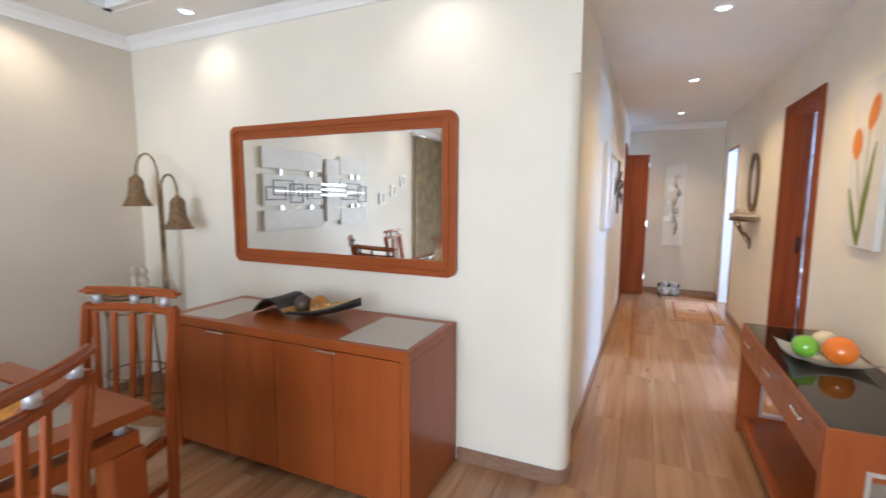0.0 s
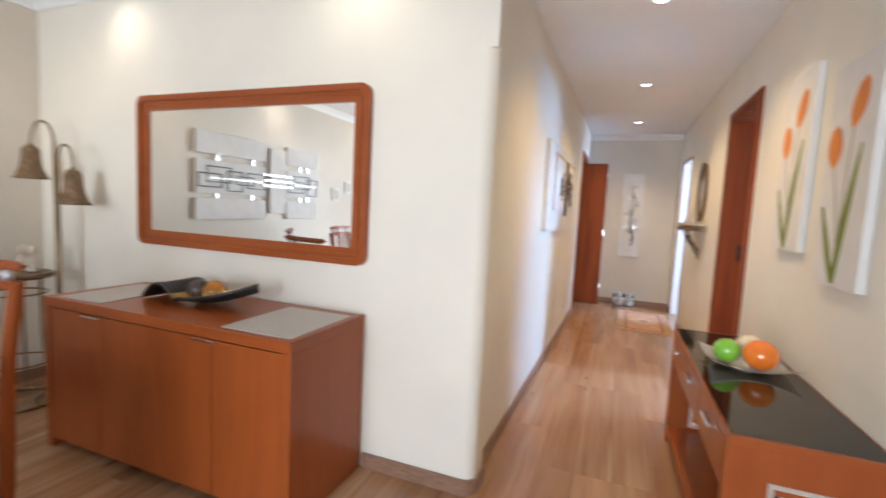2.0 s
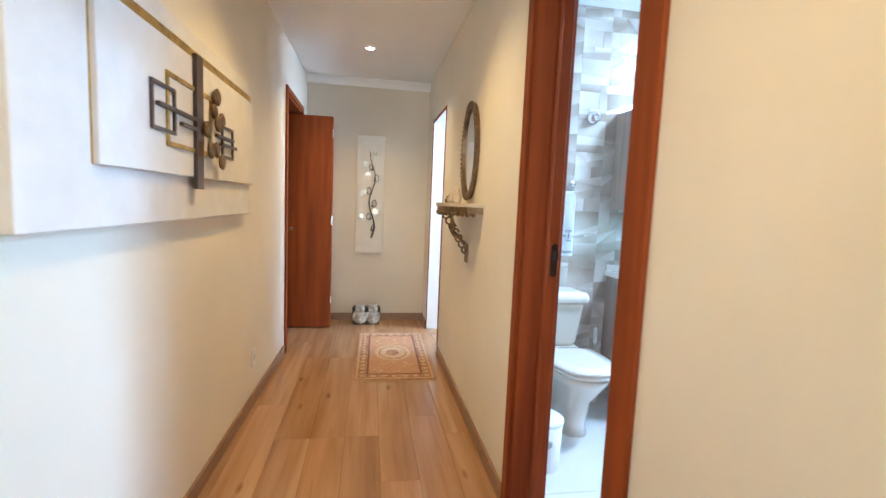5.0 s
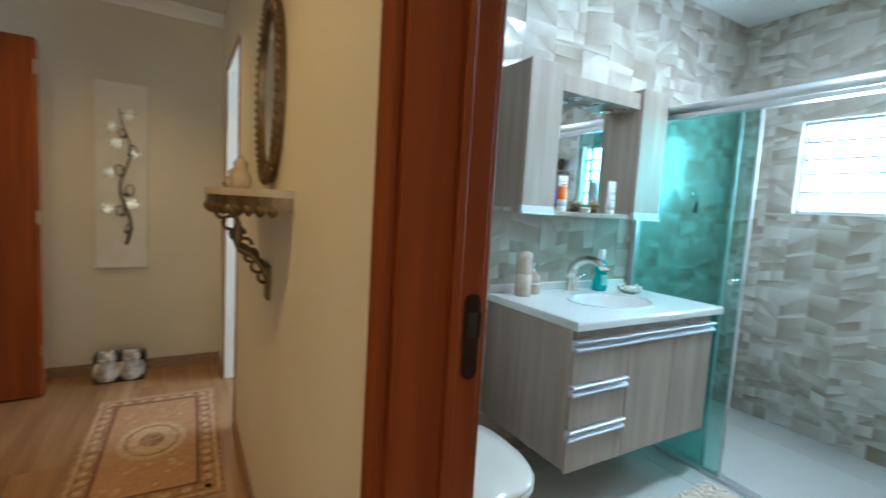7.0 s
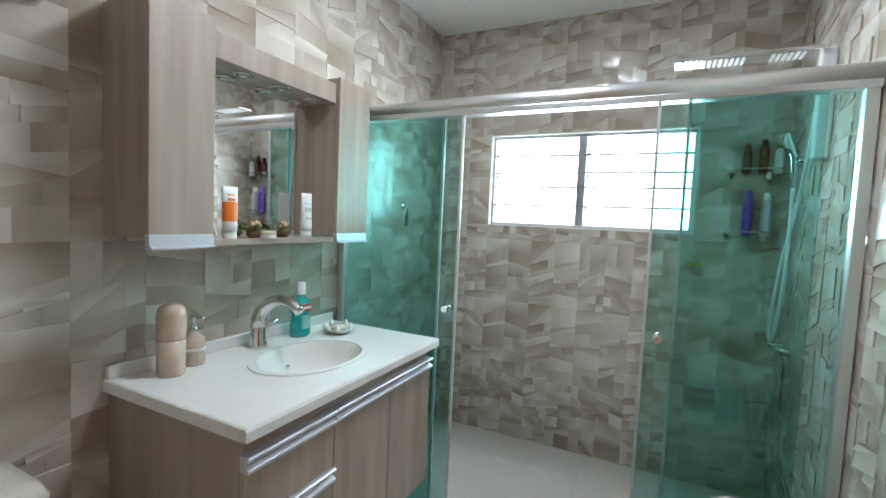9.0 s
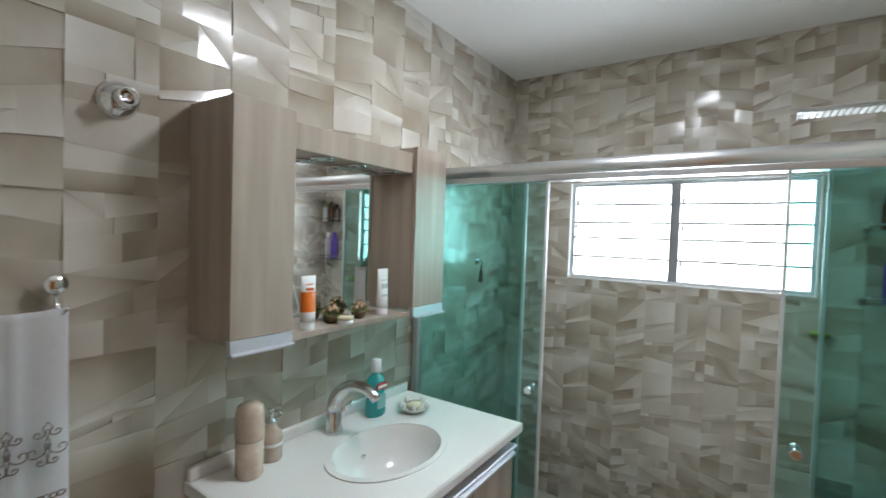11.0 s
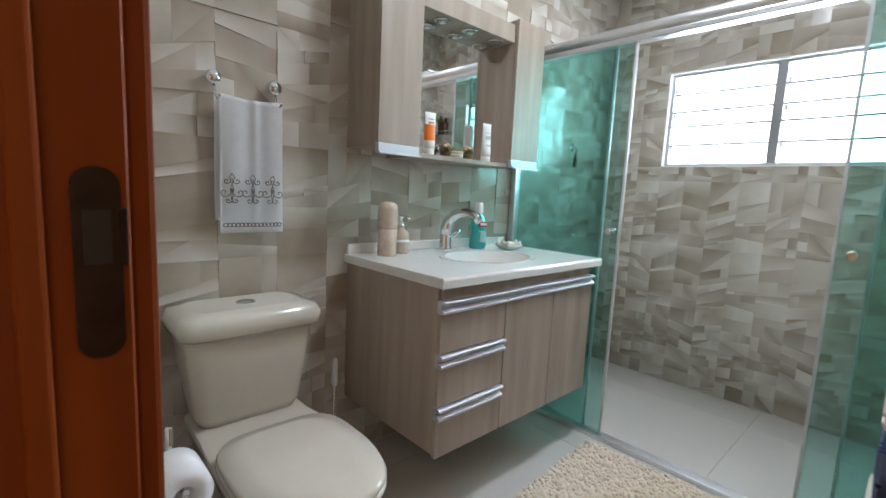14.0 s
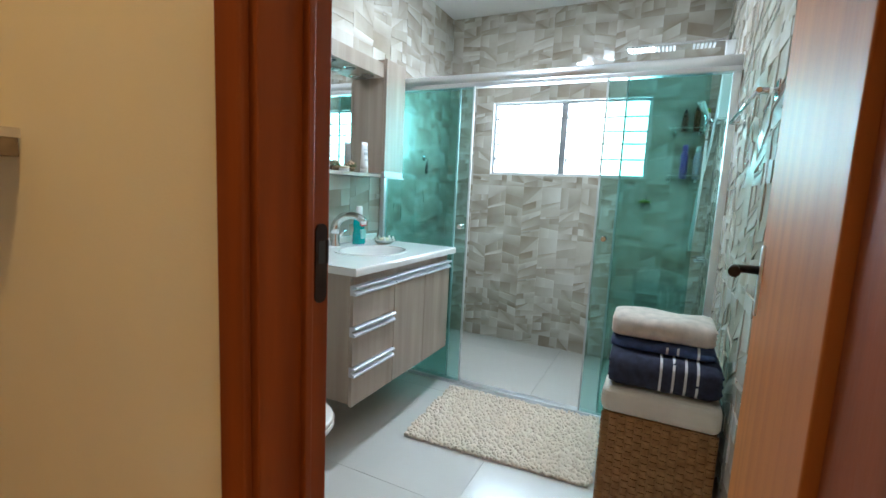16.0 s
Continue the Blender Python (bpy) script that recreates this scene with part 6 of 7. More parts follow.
def shower_window():
    d = thing("window_2", "white aluminium louvred bathroom window with bright glass", "")
    tagged(d, kind="structure")
    x0, x1 = BX1 + 0.03, BX1 + 0.075
    part("window_frame", ring_prism([(WY0, WZ0), (WY1, WZ0), (WY1, WZ1), (WY0, WZ1)], [(WY0 + 0.022, WZ0 + 0.022), (WY1 - 0.022, WZ0 + 0.022), (WY1 - 0.022, WZ1 - 0.022), (WY0 + 0.022, WZ1 - 0.022)], x0, x1, "x"), WINDOWALU, d)
    ym = (WY0 + WY1) / 2 + 0.02
    part("mullion", box(x0 - 0.004, x1 - 0.002, ym - 0.024, ym + 0.024, WZ0 + 0.02, WZ1 - 0.02), LOUVREALU, d)
    H = WZ1 - WZ0 - 0.044
    cuts = (0.0, 0.215, 0.43, 0.60, 0.80, 1.0)
    for a, b in ((WY0 + 0.022, ym - 0.024), (ym + 0.024, WY1 - 0.022)):
        for k in range(5):
            za, zb = WZ0 + 0.022 + H * cuts[k], WZ0 + 0.022 + H * cuts[k + 1]
            tilt = 0.0 if k == 0 else 0.024
            p = prism([(x0 + 0.016 + tilt, za + 0.004), (x0 + 0.022 + tilt, za + 0.004), (x0 + 0.022 - tilt, zb), (x0 + 0.016 - tilt, zb)], a + 0.006, b - 0.006, "y")
            pane = part("pane", p, FROST, d)
            pane.visible_shadow = False
            if k:
                part("louvre_bar", box(x0 + 0.004, x0 + 0.034, a, b, za - 0.006, za + 0.005), LOUVREALU, pane)
        for z in (WZ0 + 0.1, WZ0 + 0.3, WZ0 + 0.45):
            part("clip", box(x0 - 0.006, x0 + 0.012, b - 0.022, b - 0.006, z, z + 0.03), WINDOWALU, d)
    part("latch", tube([(x0 - 0.008, WY1 - 0.34, WZ1 - 0.07), (x0 - 0.012, WY1 - 0.4, WZ1 - 0.072)], 0.007, 8), ALU, d)
    part("reveal", ring_prism([(WY0 - 0.002, WZ0 - 0.002), (WY1 + 0.002, WZ0 - 0.002), (WY1 + 0.002, WZ1 + 0.002), (WY0 - 0.002, WZ1 + 0.002)], [(WY0 + 0.004, WZ0 + 0.004), (WY1 - 0.004, WZ0 + 0.004), (WY1 - 0.004, WZ1 - 0.004), (WY0 + 0.004, WZ1 - 0.004)], BX1 - 0.008, BX1 + 0.08, "x"), STONEWHITE, d)


shower_window()


def shower_set():
    d = thing("shower_unit", "chrome shower column with wide flat head and hand shower hose", "shower", pose(3.83, BY0 + 0.004, 0))
    part("column", box(-0.03, 0.03, 0, 0.05, 1.7, 2.12, 0.008), WHITEPLASTIC, d)
    head = part("head_plate", box(-0.055, 0.055, 0.05, 0.56, 2.108, 2.124, 0.004), CHROME, d, "flat chrome rain head")
    for a, b in ((0.30, 0.54), (0.10, 0.2)):
        bm = bmesh.new()
        k = a
        while k < b:
            add_box(bm, -0.046, 0.046, k, k + 0.012, 2.1045, 2.109)
            k += 0.02
        tagged(part("nozzle_strip", bm, WHITEPLASTIC, head), kind="stuff")
    part("hand_holder", tube([(0.08, 0.03, 1.7), (0.07, 0.08, 1.7)], 0.018, 12), CHROME, d)
    part("hand_shower", tube([(0.07, 0.085, 1.6), (0.07, 0.09, 1.72), (0.06, 0.13, 1.8), (0.06, 0.15, 1.79)], [0.009, 0.011, 0.022, 0.026], 14), CHROME, d)
    pts = [(0.03, 0.04, 1.95), (0.05, 0.06, 1.6), (0.11, 0.09, 1.3), (0.17, 0.1, 1.08), (0.2, 0.1, 0.97), (0.15, 0.1, 0.93), (0.08, 0.1, 1.0), (0.05, 0.09, 1.2), (0.06, 0.085, 1.45), (0.07, 0.085, 1.6)]
    sm = []
    for i in range(len(pts) - 1):
        p0, p1, p2, p3 = (Vector(pts[max(0, min(len(pts) - 1, i + q))]) for q in (-1, 0, 1, 2))
        for k in range(8):
            t = k / 8
            sm.append(0.5 * ((2 * p1) + (p2 - p0) * t + (2 * p0 - 5 * p1 + 4 * p2 - p3) * t * t + (3 * p1 - p0 - 3 * p2 + p3) * t ** 3))
    part("hose", tube(sm, 0.0065, 10), WHITEPLASTIC, d, "pale flexible hose")
    for x in (0.28, 0.42):
        v = thing("shower_valve", "chrome shower valve with cross handle", "valve", pose(3.83 + x, BY0 - 0.002, 0.86), "pair of shower valves")
        part("flange", lathe([(0.032, 0), (0.03, 0.008), (0.016, 0.014), (0.014, 0.05)], 20), CHROME, v).matrix_basis = pose(0, 0, 0, -90)
        part("handle", tube([(-0.035, 0.06, 0), (0.035, 0.06, 0)], 0.012, 12), CHROME, v)


shower_set()


def corner_shelf(z):
    d = thing("shower_shelf", "glass shower shelf with chrome rail", "shelf", pose(BX1 - 0.004, 0, z), "shower corner shelves")
    part("plate", box(-0.1, 0, 3.84, 4.09, 0, 0.008), CLEARGLASS, d)
    part("rail", tube([(-0.004, 4.085, 0.03), (-0.095, 4.085, 0.03), (-0.1, 4.08, 0.03), (-0.1, 3.85, 0.03)], 0.004, 8), CHROME, d)
    for y in (3.9, 4.06):
        part("clamp", box(-0.022, 0, y - 0.012, y + 0.012, -0.014, 0.02, 0.003), CHROME, d)


corner_shelf(1.69)
corner_shelf(1.375)


def shampoo(x, y, z, h, r, mat, label, cap=WHITEPLASTIC):
    d = thing("shampoo_bottle", label, "bottle", pose(x, y, z))
    part("bottle", lathe([(r * 0.9, 0), (r, 0.006), (r, h * 0.68), (r * 0.75, h * 0.78), (r * 0.42, h * 0.82)], 20, sy=0.75), mat, d)
    part("cap", lathe([(r * 0.5, h * 0.82), (r * 0.52, h * 0.84), (r * 0.48, h), (r * 0.3, h)], 16), cap, d)


shampoo(4.33, 3.93, 1.698, 0.17, 0.028, AMBERBOTTLE, "dark brown shampoo bottle on the shower shelf", BLACK)
shampoo(4.33, 4.0, 1.698, 0.15, 0.028, AMBERBOTTLE, "brown amber bottle on the shower shelf", BLACK)
shampoo(4.32, 3.87, 1.698, 0.15, 0.024, WHITEPLASTIC, "white and green bottle on the shower shelf", GREENPLASTIC)
shampoo(4.33, 3.98, 1.383, 0.23, 0.032, PURPLE, "tall purple shampoo bottle on the lower shelf", PURPLE)
shampoo(4.33, 3.9, 1.383, 0.22, 0.032, PALEPINK, "tall pale lilac bottle on the lower shelf")
st = thing("soap_tray", "small chrome soap tray on the window wall", "soap tray", pose(BX1 - 0.004, 4.2, 1.2))
part("tray", box(-0.08, 0, -0.06, 0.06, 0, 0.008, 0.003), CLEARGLASS, st)
part("support", tube([(0, 0, 0.05), (-0.03, 0, 0.05), (-0.035, 0, 0.006)], 0.008, 8), CHROME, st)
so = solid("soap_bar", lathe([(0.006, 0), (0.028, 0.003), (0.03, 0.014), (0.01, 0.022)], 16, sy=1.3), GREENPLASTIC, "green soap bar on the shower tray", "soap")
so.location = (BX1 - 0.045, 4.2, 1.208)
hk = thing("shower_hook", "chrome hook holding a dark long back brush", "hook", pose(3.942, BY1 - 0.004, 1.45))
part("hook", tube([(0, 0, 0.02), (0, -0.03, 0.02), (0, -0.035, 0.0), (0, -0.045, 0.01)], 0.006, 8), CHROME, hk)
part("brush_handle", tube([(0, -0.036, 0.0), (0, -0.036, -0.03), (0, -0.036, -0.04), (0, -0.032, -0.1)], [0.004, 0.006, 0.013, 0.012], 10), DARKBROWN, hk, "dark brush handle")
part("plate", lathe([(0.024, 0), (0.022, 0.006), (0.006, 0.008)], 16, (0, 0, 0)), CHROME, hk).matrix_basis = pose(0, 0, 0.02, 90)

tb = thing("towel_bar", "slim chrome towel bar on the tiled wall", "towel bar", pose(2.74, BY0 + 0.004, 1.56))
part("bar", tube([(-0.31, 0.055, 0), (0.31, 0.055, 0)], 0.008, 10), CHROME, tb)
for s in (-1, 1):
    part("support", tube([(s * 0.29, 0, 0.0), (s * 0.29, 0.055, 0)], 0.01, 10), CHROME, tb)
    part("wall_plate", box(s * 0.29 - 0.022, s * 0.29 + 0.022, 0, 0.01, -0.025, 0.03, 0.004), CHROME, tb)


def bath_mat():
    d = thing("bath_mat", "cream shaggy bath mat in front of the shower", "bath mat", pose(2.975, 4.70, 0, 0, 0, 3))
    w, l = 0.31, 0.44
    part("backing", box(-w, w, -l, l, 0.0005, 0.012, 0.003, 1), SHAG, d)
    r = random.Random(12)
    bm = bmesh.new()
    for i in range(38):
        for j in range(54):
            x, y = -w - 0.004 + (2 * w + 0.008) * (i + r.random()) / 38, -l - 0.004 + (2 * l + 0.008) * (j + r.random()) / 54
            hgt, rad, turn = r.uniform(0.014, 0.024), r.uniform(0.008, 0.0125), r.uniform(0, 1)
            lx, ly = r.uniform(-0.012, 0.012), r.uniform(-0.012, 0.012)
            rows_ = []
            for t, q in ((0.0, 0.9), (0.45, 1.05), (0.8, 0.8), (1.0, 0.35)):
                rows_.append([bm.verts.new((x + lx * t + rad * q * math.cos(a + turn), y + ly * t + rad * q * math.sin(a + turn), 0.006 + hgt * t)) for a in (0, 1.257, 2.513, 3.77, 5.027)])
            for a, b in zip(rows_, rows_[1:]):
                for k in range(5):
                    bm.faces.new((a[k], a[(k + 1) % 5], b[(k + 1) % 5], b[k])).smooth = True
            bm.faces.new(rows_[-1])
    tagged(part("shag", bm, SHAG, d), kind="stuff")


bath_mat()


def hamper():
    d = thing("laundry_hamper", "honey wicker hamper with padded cream lid", "hamper", pose(2.685, 4.018, 0))
    hx, hy, H = 0.175, 0.19, 0.44
    part("liner", box(-hx + 0.008, hx - 0.008, -hy + 0.008, hy - 0.008, 0.0, H - 0.002), WICKER, d)
    for nm, axis, s in (("front_weave", "x", -1), ("rear_weave", "x", 1), ("side_weave", "y", 1), ("wall_weave", "y", -1)):
        bm = bmesh.new()
        span, off = (hy, hx) if axis == "x" else (hx, hy)
        rows, cols = 30, 13
        for i in range(rows):
            z = 0.004 + (H - 0.008) * i / rows
            dz = (H - 0.008) / rows
            for j in range(cols):
                u0, u1 = -span + 2 * span * j / cols, -span + 2 * span * (j + 1) / cols
                up = 0.009 if (i + j) % 2 else 0.003
                um = (u0 + u1) / 2
                pts = [(u0, 0.0), (u0 + (u1 - u0) * 0.2, up * 0.8), (um, up), (u1 - (u1 - u0) * 0.2, up * 0.8), (u1, 0.0)]
                lo = [bm.verts.new(((s * (off - 0.008 + q), u, z + 0.0015) if axis == "x" else (u, s * (off - 0.008 + q), z + 0.0015))) for u, q in pts]
                hi = [bm.verts.new(((s * (off - 0.008 + q), u, z + dz - 0.0015) if axis == "x" else (u, s * (off - 0.008 + q), z + dz - 0.0015))) for u, q in pts]
                for k in range(4):
                    bm.faces.new((lo[k], lo[k + 1], hi[k + 1], hi[k]))
                bm.faces.new(lo)
                bm.faces.new(hi)
        bmesh.ops.recalc_face_normals(bm, faces=bm.faces[:])
        part(nm, bm, WICKER, d)
    part("lid", box(-hx - 0.006, hx + 0.006, -hy - 0.004, hy + 0.006, H, H + 0.10, 0.03, 4), PADDED, d, "cream padded vinyl lid")


hamper()


def folded_towel(m, w, l, h, mat, label, stripes=()):
    d = thing("folded_towel", label, "towel", m, "towels stacked on the hamper")
    n = 18
    r = random.Random(int(l * 1000 + h * 3000))
    prof = []
    for k in range(n):
        a = 2 * math.pi * k / n
        c, s = math.cos(a), math.sin(a)
        prof.append((w / 2 * math.copysign(abs(c) ** 0.5, c), h / 2 + h / 2 * math.copysign(abs(s) ** 0.6, s)))
    bm = bmesh.new()
    rings = []
    m_ = 26
    for j in range(m_ + 1):
        t = j / m_
        sc = 1 - 0.12 * max(0, abs(2 * t - 1) - 0.85) / 0.15
        rings.append([bm.verts.new((x * sc + r.uniform(-0.0015, 0.0015), -l / 2 + l * t, max(0, h / 2 + (z - h / 2) * sc + 0.004 * math.sin(9 * t + x * 20) * (z / h) + r.uniform(-0.001, 0.001)))) for x, z in prof])
    for a, b in zip(rings, rings[1:]):
        for k in range(n):
            bm.faces.new((a[k], a[(k + 1) % n], b[(k + 1) % n], b[k])).smooth = True
    bm.faces.new(rings[0][::-1])
    bm.faces.new(rings[-1])
    part("cloth", bm, mat, d)
    for end in (-1, 1):
        for q in range(3):
            z = h * (0.28 + 0.22 * q)
            part("fold_edge", box(-w / 2 * 0.86, w / 2 * 0.8, end * l / 2 - 0.004, end * l / 2 + 0.004, z, z + h * 0.07), mat, d)
    for y in stripes:
        out = [(x * 1.012, h / 2 + (z - h / 2) * 1.03 + 0.002) for x, z in prof]
        ins = [(x * 0.97, h / 2 + (z - h / 2) * 0.96) for x, z in prof]
        bm = ring_prism([(x, max(0.001, z)) for x, z in out], ins, y - 0.004, y + 0.004, "y")
        part("stripe", bm, STRIPE, d, "woven white stripe")
    return d


folded_towel(pose(2.64, 4.02, 0.539, 0, 0, 2), 0.25, 0.36, 0.13, TOWELNAVY, "folded navy towel with white stripes on the hamper", (0.01, -0.03, -0.068, -0.105))
folded_towel(pose(2.69, 4.03, 0.667, 0, 0, -1), 0.23, 0.34, 0.04, TOWELBLUE, "folded dark blue towel with pale stripes", (-0.02, -0.055, -0.12))
folded_towel(pose(2.70, 4.035, 0.706, 0, 0, 1), 0.23, 0.34, 0.088, TOWELBEIGE, "folded beige towel on top of the stack")


def bath_door():
    d = thing("bathroom_door", "reddish brown wooden door standing open into the bathroom", "door", pose(1.425, 3.905, 0, 0, 0, -4.7))
    leaf = part("leaf", box(0, 0.735, -0.032, 0, 0.012, 2.115, 0.003), LEAFWOOD, d)
    part("rose", box(0.665, 0.7, -0.001, 0.006, 0.96, 1.13, 0.006), ALU, leaf, "satin lock plate")
    part("lever", tube([(0.682, 0.004, 1.07), (0.682, 0.05, 1.07), (0.672, 0.056, 1.07), (0.62, 0.058, 1.068)], [0.011, 0.01, 0.011, 0.013], 12), STRIKE, leaf, "dark lever handle")
    part("lock_edge", box(0.734, 0.7375, -0.028, -0.008, 0.95, 1.16), ALU, leaf)


bath_door()
sp = part("strike_plate", prism(rounded(-0.014, 0.014, -0.068, 0.068, 0.013), -0.003, 0.0, "y"), STRIKE, bath_frame, "dark bronze strike plate")
sp.matrix_basis = pose(1.400, BD1 - 0.035, 1.09)
part("strike_lip", box(1.411, 1.418, BD1 - 0.039, BD1 - 0.035, 1.088, 1.13, 0.002), STRIKE, bath_frame)
part("strike_box", box(1.392, 1.408, BD1 - 0.0388, BD1 - 0.0378, 1.09, 1.128), BLACK, bath_frame)
part("door_stop", box(1.355, 1.372, BD1 - 0.047, BD1 - 0.034, 0, BDH - 0.035, 0.003), DOORWOOD, bath_frame)
bl = thing("ceiling_lamp", "round flush white ceiling lamp, lit", "ceiling light", pose(2.95, 4.82, HB))
part("ring", lathe([(0.13, 0), (0.13, -0.02), (0.118, -0.026), (0.112, -0.02)], 30, closed=False), WHITEPLASTIC, bl)
part("diffuser", lathe([(0.113, -0.018), (0.09, -0.024), (0.002, -0.026)], 30), GLOWCOOL, bl, "glowing white diffuser")
# bright overcast distance outside the bathroom window
structure("backdrop", box(5.6, 5.62, 2.2, 7.4, -0.5, 4.5), glow_material("bright_haze", (0.86, 0.94, 1.0), 24.0), "bright hazy distance outside the window")


# ---- laid pieces: planks and tiles ----
def plank_mesh(w, l):
    return to_mesh("plank", box(0, w, 0, l, -0.011, 0, 0.0008, 1), LAMINATE)


PW, PL = 0.185, 1.28
rng = random.Random(4)
full = plank_mesh(PW - 0.0009, PL - 0.0007)


def lay_planks(floor, x0, x1, y0, y1, seam=0.556):
    """Boards along y whose long joints fall on seam and every board width from it."""
    xa = seam + math.floor((x0 - seam) / PW) * PW
    while xa < x1 - 0.01:
        xs, w = xa, PW
        if xa < x0:
            xs, w = x0, xa + PW - x0
        w = min(w, x1 - xs)
        y = y0 - rng.choice((0.0, 0.43, 0.86, 0.21, 0.64))
        while y < y1:
            a, b = max(y, y0), min(y + PL, y1)
            if b - a > 0.03 and w > 0.01:
                whole = abs(b - a - PL) < 1e-4 and w > PW - 1e-4
                o = new("plank", full if whole else plank_mesh(w - 0.0009, b - a - 0.0007))
                o.location = (xs, a, 0)
                o.parent = floor
            y += PL
        xa += PW


lay_planks(bpy.data.objects["floor_living"], XD, XR, YB, YM)
lay_planks(bpy.data.objects["floor_corridor"], XL, BX0 - 0.03, YM, YE)

# bathroom floor tiles
ft = to_mesh("floor_tile", box(0, 0.8985, 0, 0.8985, -0.007, 0, 0.001, 1), FLOORTILE)
y = BY0
while y < BY1:
    x = BX0 - 0.02
    while x < BX1:
        w, h = min(0.9, BX1 - x), min(0.9, BY1 - y)
        me = ft if w > 0.899 and h > 0.899 else to_mesh("floor_tile", box(0, w - 0.0015, 0, h - 0.0015, -0.007, 0, 0.001, 1), FLOORTILE)
        o = new("tile", me)
        o.location = (x, y, 0)
        o.parent = bpy.data.objects["floor_bathroom"]
        x += 0.9
    y += 0.9


# relief wall tiles: 60 x 40 cm, three strips of stepped and slanted wedges each
def relief_tile(seed, w=0.6, h=0.4, clip=None, strips=3, fine=1.0):
    r = random.Random(seed)
    bm = bmesh.new()
    LOW, TOP = 0.0022, 0.0092
    GRID = (0.0, 0.25, 0.5, 0.75, 1.0)

    def facet(pts, hs):
        """One flat facet, its corners at the heights hs over the tile's bed, with side walls of its own."""
        area = sum(a[0] * b[1] - b[0] * a[1] for a, b in zip(pts, pts[1:] + pts[:1]))
        if abs(area) < 1e-5:
            return
        top = [bm.verts.new((px, -hh, pz)) for (px, pz), hh in zip(pts, hs)]
        bed = [bm.verts.new((px, 0.009, pz)) for px, pz in pts]
        n = len(pts)
        bm.faces.new(top)
        for k in range(n):
            bm.faces.new((top[k], bed[k], bed[(k + 1) % n], top[(k + 1) % n]))

    def wedge(q, hs, bend):
        """A softly curved wedge over the corners q."""
        g = []
        for v in GRID:
            row = []
            for u in GRID:
                x = (1 - v) * ((1 - u) * q[0][0] + u * q[1][0]) + v * ((1 - u) * q[3][0] + u * q[2][0])
                z = (1 - v) * ((1 - u) * q[0][1] + u * q[1][1]) + v * ((1 - u) * q[3][1] + u * q[2][1])
                ub, vb = u ** bend, v ** bend
                hh = (1 - vb) * ((1 - ub) * hs[0] + ub * hs[1]) + vb * ((1 - ub) * hs[3] + ub * hs[2])
                row.append(bm.verts.new((x, -hh, z)))
            g.append(row)
        m = len(GRID) - 1
        for a in range(m):
            for b in range(m):
                bm.faces.new((g[a][b], g[a][b + 1], g[a + 1][b + 1], g[a + 1][b])).smooth = True
        rim = g[0][:-1] + [g[a][m] for a in range(m)] + g[m][:0:-1] + [g[a][0] for a in range(m, 0, -1)]
        bed = [bm.verts.new((p.co.x, 0.009, p.co.z)) for p in rim]
        rim = [bm.verts.new(p.co) for p in rim]
        n = len(rim)
        for k in range(n):
            bm.faces.new((rim[k], bed[k], bed[(k + 1) % n], rim[(k + 1) % n]))

    def cell(a, b, ca, cb, da, db):
        """A cell from x a to b, its lower edge at ca, cb and its upper edge at da, db."""
        q = [(a, ca), (b, cb), (b, db), (a, da)]
        lo, hi = LOW + r.uniform(0, 0.3) * (TOP - LOW), LOW + r.uniform(0.72, 1.0) * (TOP - LOW)
        kind = r.random()
        bend = r.choice((0.75, 1.0, 1.35))
        if kind < 0.38:
            hs = (lo, lo, hi, hi) if r.random() < 0.45 else (hi, hi, lo, lo)
            if r.random() < 0.4:
                hs = (hs[0], hs[1] * 0.4, hs[2], hs[3] * 0.6)
        elif kind < 0.58:
            hs = (lo, hi, hi, lo) if r.random() < 0.5 else (hi, lo, lo, hi)
        elif kind < 0.9 and b - a > 0.08:
            if r.random() < 0.5:
                facet([q[0], q[1], q[2]], (lo, hi, hi * 0.6))
                facet([q[0], q[2], q[3]], (hi * 0.8, lo, hi * 0.3))
            else:
                facet([q[0], q[1], q[3]], (hi, lo, hi * 0.4))
                facet([q[1], q[2], q[3]], (hi * 0.6, hi, lo))
            return
        else:
            m = r.uniform(0.2, 0.9) * TOP
            hs = (m, m + 0.002, m + 0.002, m)
        wedge(q, hs, bend)

    for s in range(strips):
        xa, xb = s * w / strips, (s + 1) * w / strips
        za, zb = 0.0, 0.0
        while za < h - 1e-6 or zb < h - 1e-6:
            base = fine * r.choice((0.042, 0.055, 0.068, 0.08, 0.1))
            na, nb = za + base + r.choice((0, 0, 0.02, -0.018)), zb + base + r.choice((0, 0, 0.02, -0.018))
            if h - max(na, nb) < 0.035:
                na = nb = h
            if r.random() < 0.66:
                f = r.choice((0.28, 0.4, 0.5, 0.6, 0.72))
                xm, lm, hm = xa + (xb - xa) * f, za + (zb - za) * f, na + (nb - na) * f
                parts_ = [(xa, xm, za, lm, na, hm), (xm, xb, lm, zb, hm, nb)]
                if base > 0.08 and r.random() < 0.6:
                    a, b, c1, c2, d1, d2 = parts_.pop(r.randrange(2))
                    parts_ += [(a, b, c1, c2, (c1 + d1) / 2, (c2 + d2) / 2), (a, b, (c1 + d1) / 2, (c2 + d2) / 2, d1, d2)]
                for p in parts_:
                    cell(*p)
            else:
                cell(xa, xb, za, zb, na, nb)
            za, zb = na, nb
    bmesh.ops.recalc_face_normals(bm, faces=bm.faces[:])
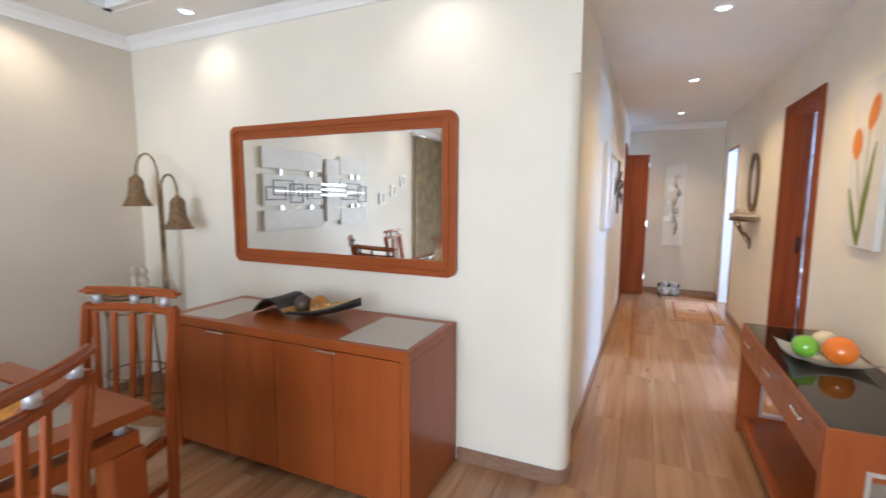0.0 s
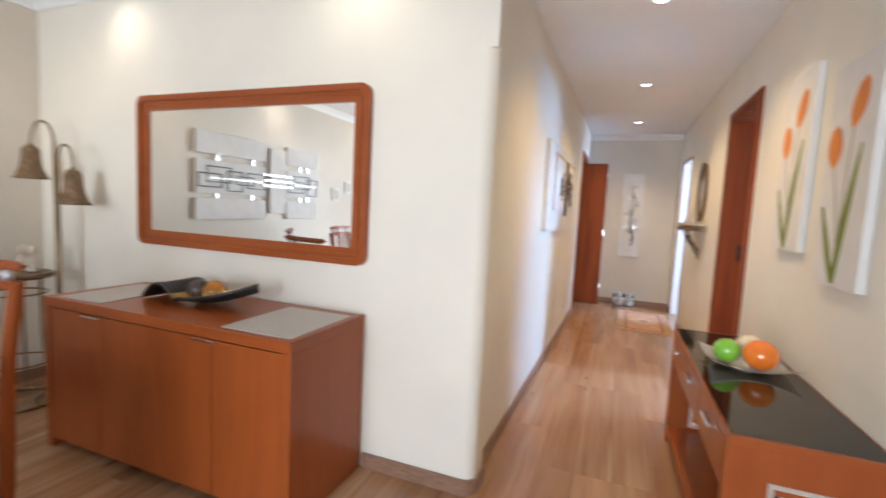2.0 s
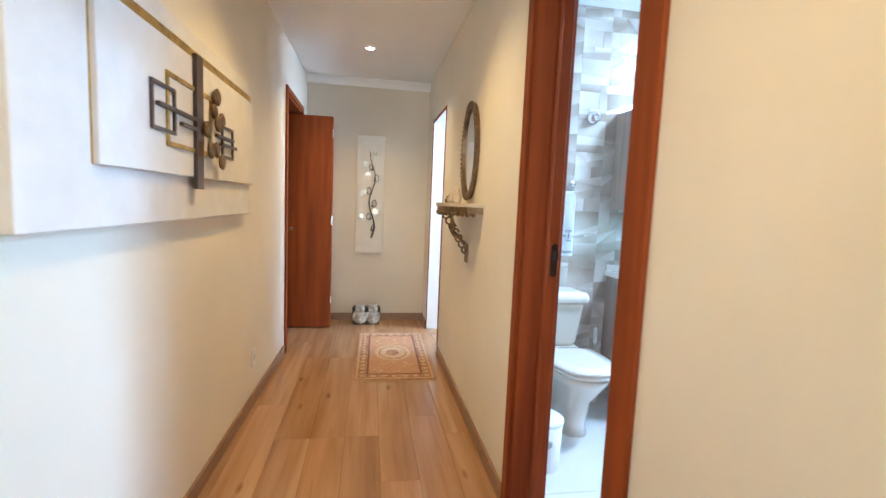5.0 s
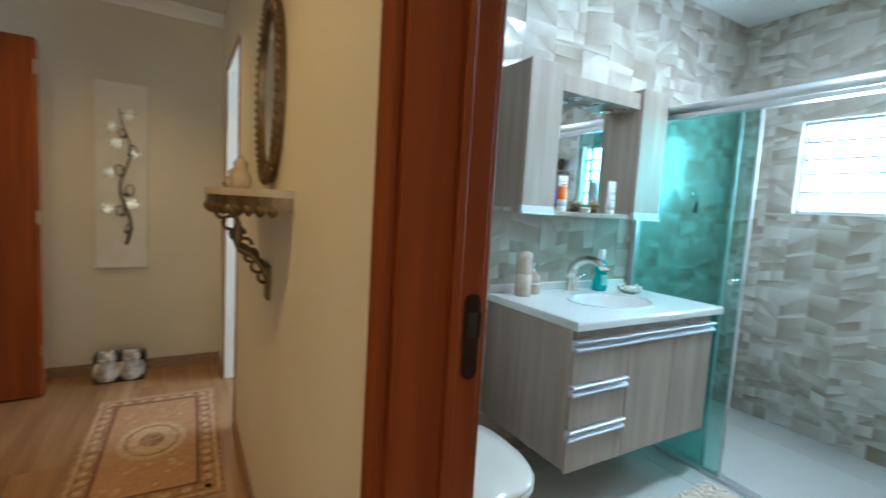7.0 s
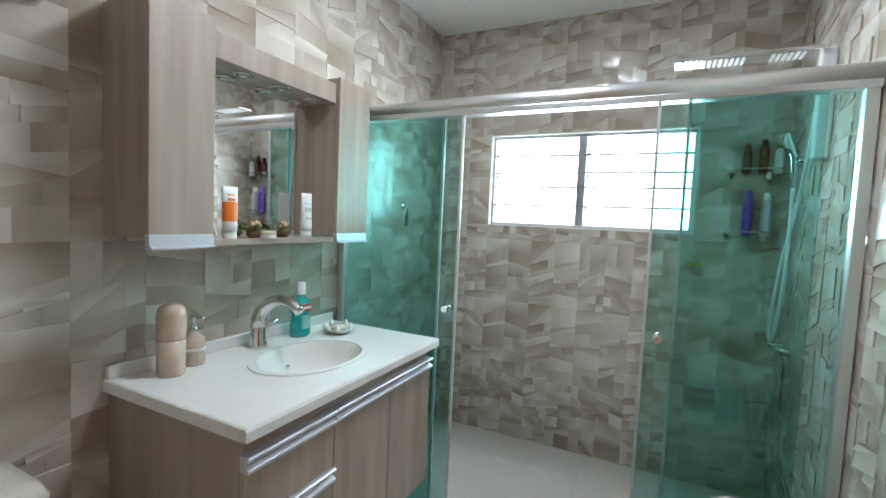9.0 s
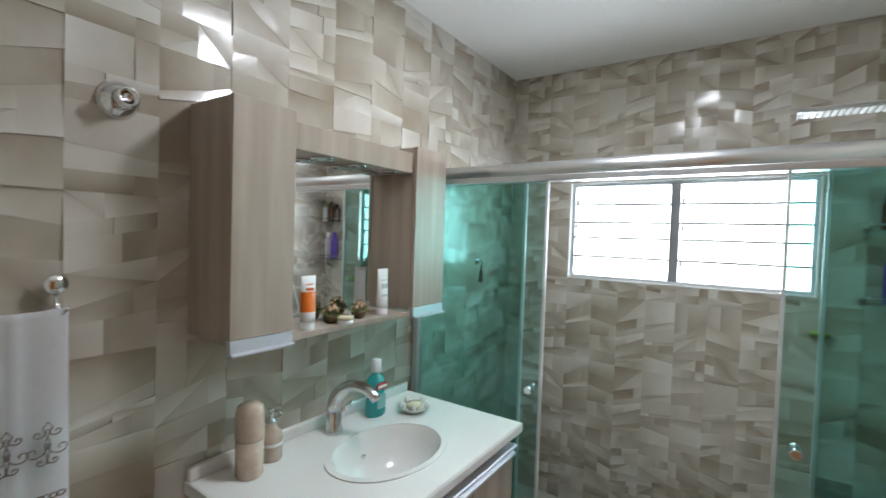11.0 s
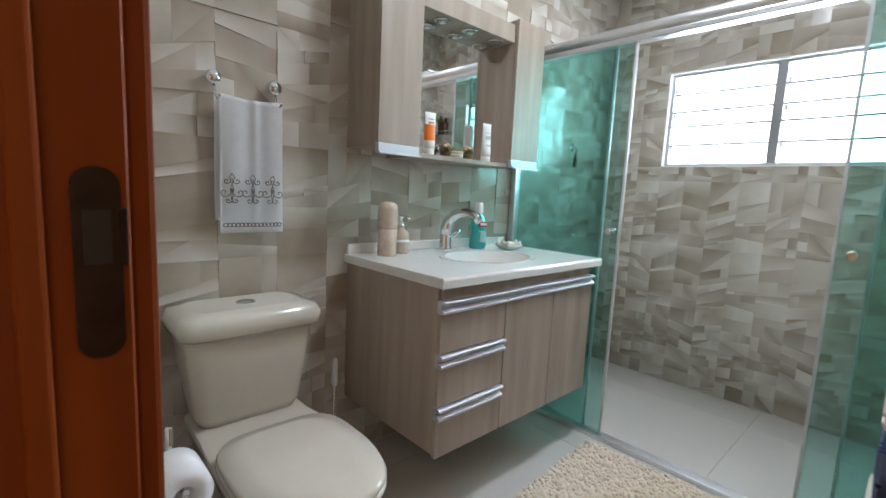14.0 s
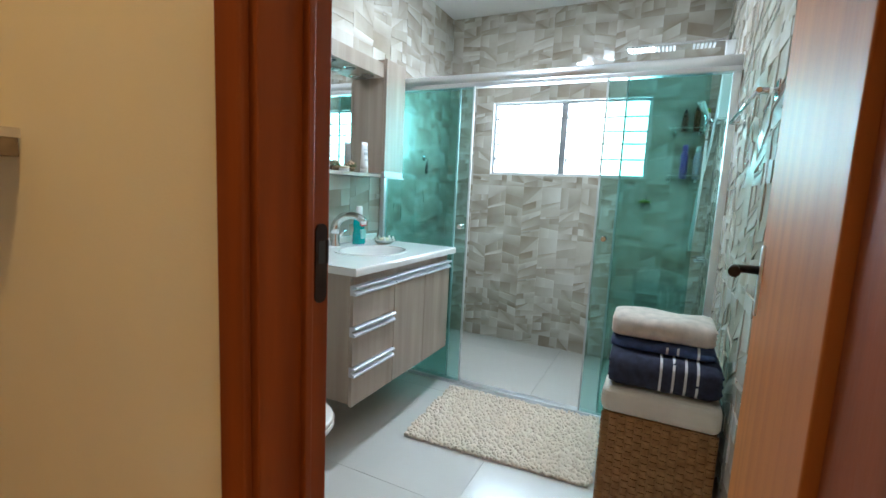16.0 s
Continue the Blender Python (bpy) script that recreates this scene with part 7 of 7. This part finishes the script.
    if clip:
        for co, no in (((clip[0], 0, 0), (-1, 0, 0)), ((clip[1], 0, 0), (1, 0, 0)), ((0, 0, clip[2]), (0, 0, -1)), ((0, 0, clip[3]), (0, 0, 1))):
            bmesh.ops.bisect_plane(bm, geom=bm.verts[:] + bm.edges[:] + bm.faces[:], plane_co=co, plane_no=no, clear_outer=True)
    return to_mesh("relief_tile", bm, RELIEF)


TW, TH, ZJ = 0.6, 0.4, 0.09
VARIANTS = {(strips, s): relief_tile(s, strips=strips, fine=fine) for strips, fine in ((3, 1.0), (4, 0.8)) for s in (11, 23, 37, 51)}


def lay_wall(tile_wall, length, m, holes=(), start=0.0, strips=3, fine=1.0):
    """Tiles over a wall of that length; m: pose whose x runs along the wall and whose -y faces the room."""
    u = start
    col = 0
    while u < length:
        z = ZJ - TH
        row = 0
        while z < HB:
            a, b, c, d = max(u, 0), min(u + TW, length), max(z, 0), min(z + TH, HB)
            seed = (11, 23, 37, 51)[(col * 3 + row * 2 + (col * row) % 3) % 4]
            pieces = [(a, b, c, d)]
            for ha, hb, hc, hd in holes:
                nxt = []
                for a, b, c, d in pieces:
                    if hb <= a or ha >= b or hd <= c or hc >= d:
                        nxt.append((a, b, c, d))
                        continue
                    nxt += [q for q in ((a, b, c, min(d, hc)), (a, b, max(c, hd), d), (a, min(b, ha), max(c, hc), min(d, hd)), (max(a, hb), b, max(c, hc), min(d, hd))) if q[1] - q[0] > 0.004 and q[3] - q[2] > 0.004]
                pieces = nxt
            for a, b, c, d in pieces:
                whole = (b - a) > TW - 1e-4 and (d - c) > TH - 1e-4
                me = VARIANTS[strips, seed] if whole else relief_tile(seed, strips=strips, fine=fine, clip=(a - u + 0.0006, b - u - 0.0006, c - z + 0.0006, d - z - 0.0006))
                o = new("tile", me)
                o.matrix_basis = m @ Matrix.Translation((u, 0, z))
                o.parent = tile_wall
            z += TH
            row += 1
        u += TW
        col += 1


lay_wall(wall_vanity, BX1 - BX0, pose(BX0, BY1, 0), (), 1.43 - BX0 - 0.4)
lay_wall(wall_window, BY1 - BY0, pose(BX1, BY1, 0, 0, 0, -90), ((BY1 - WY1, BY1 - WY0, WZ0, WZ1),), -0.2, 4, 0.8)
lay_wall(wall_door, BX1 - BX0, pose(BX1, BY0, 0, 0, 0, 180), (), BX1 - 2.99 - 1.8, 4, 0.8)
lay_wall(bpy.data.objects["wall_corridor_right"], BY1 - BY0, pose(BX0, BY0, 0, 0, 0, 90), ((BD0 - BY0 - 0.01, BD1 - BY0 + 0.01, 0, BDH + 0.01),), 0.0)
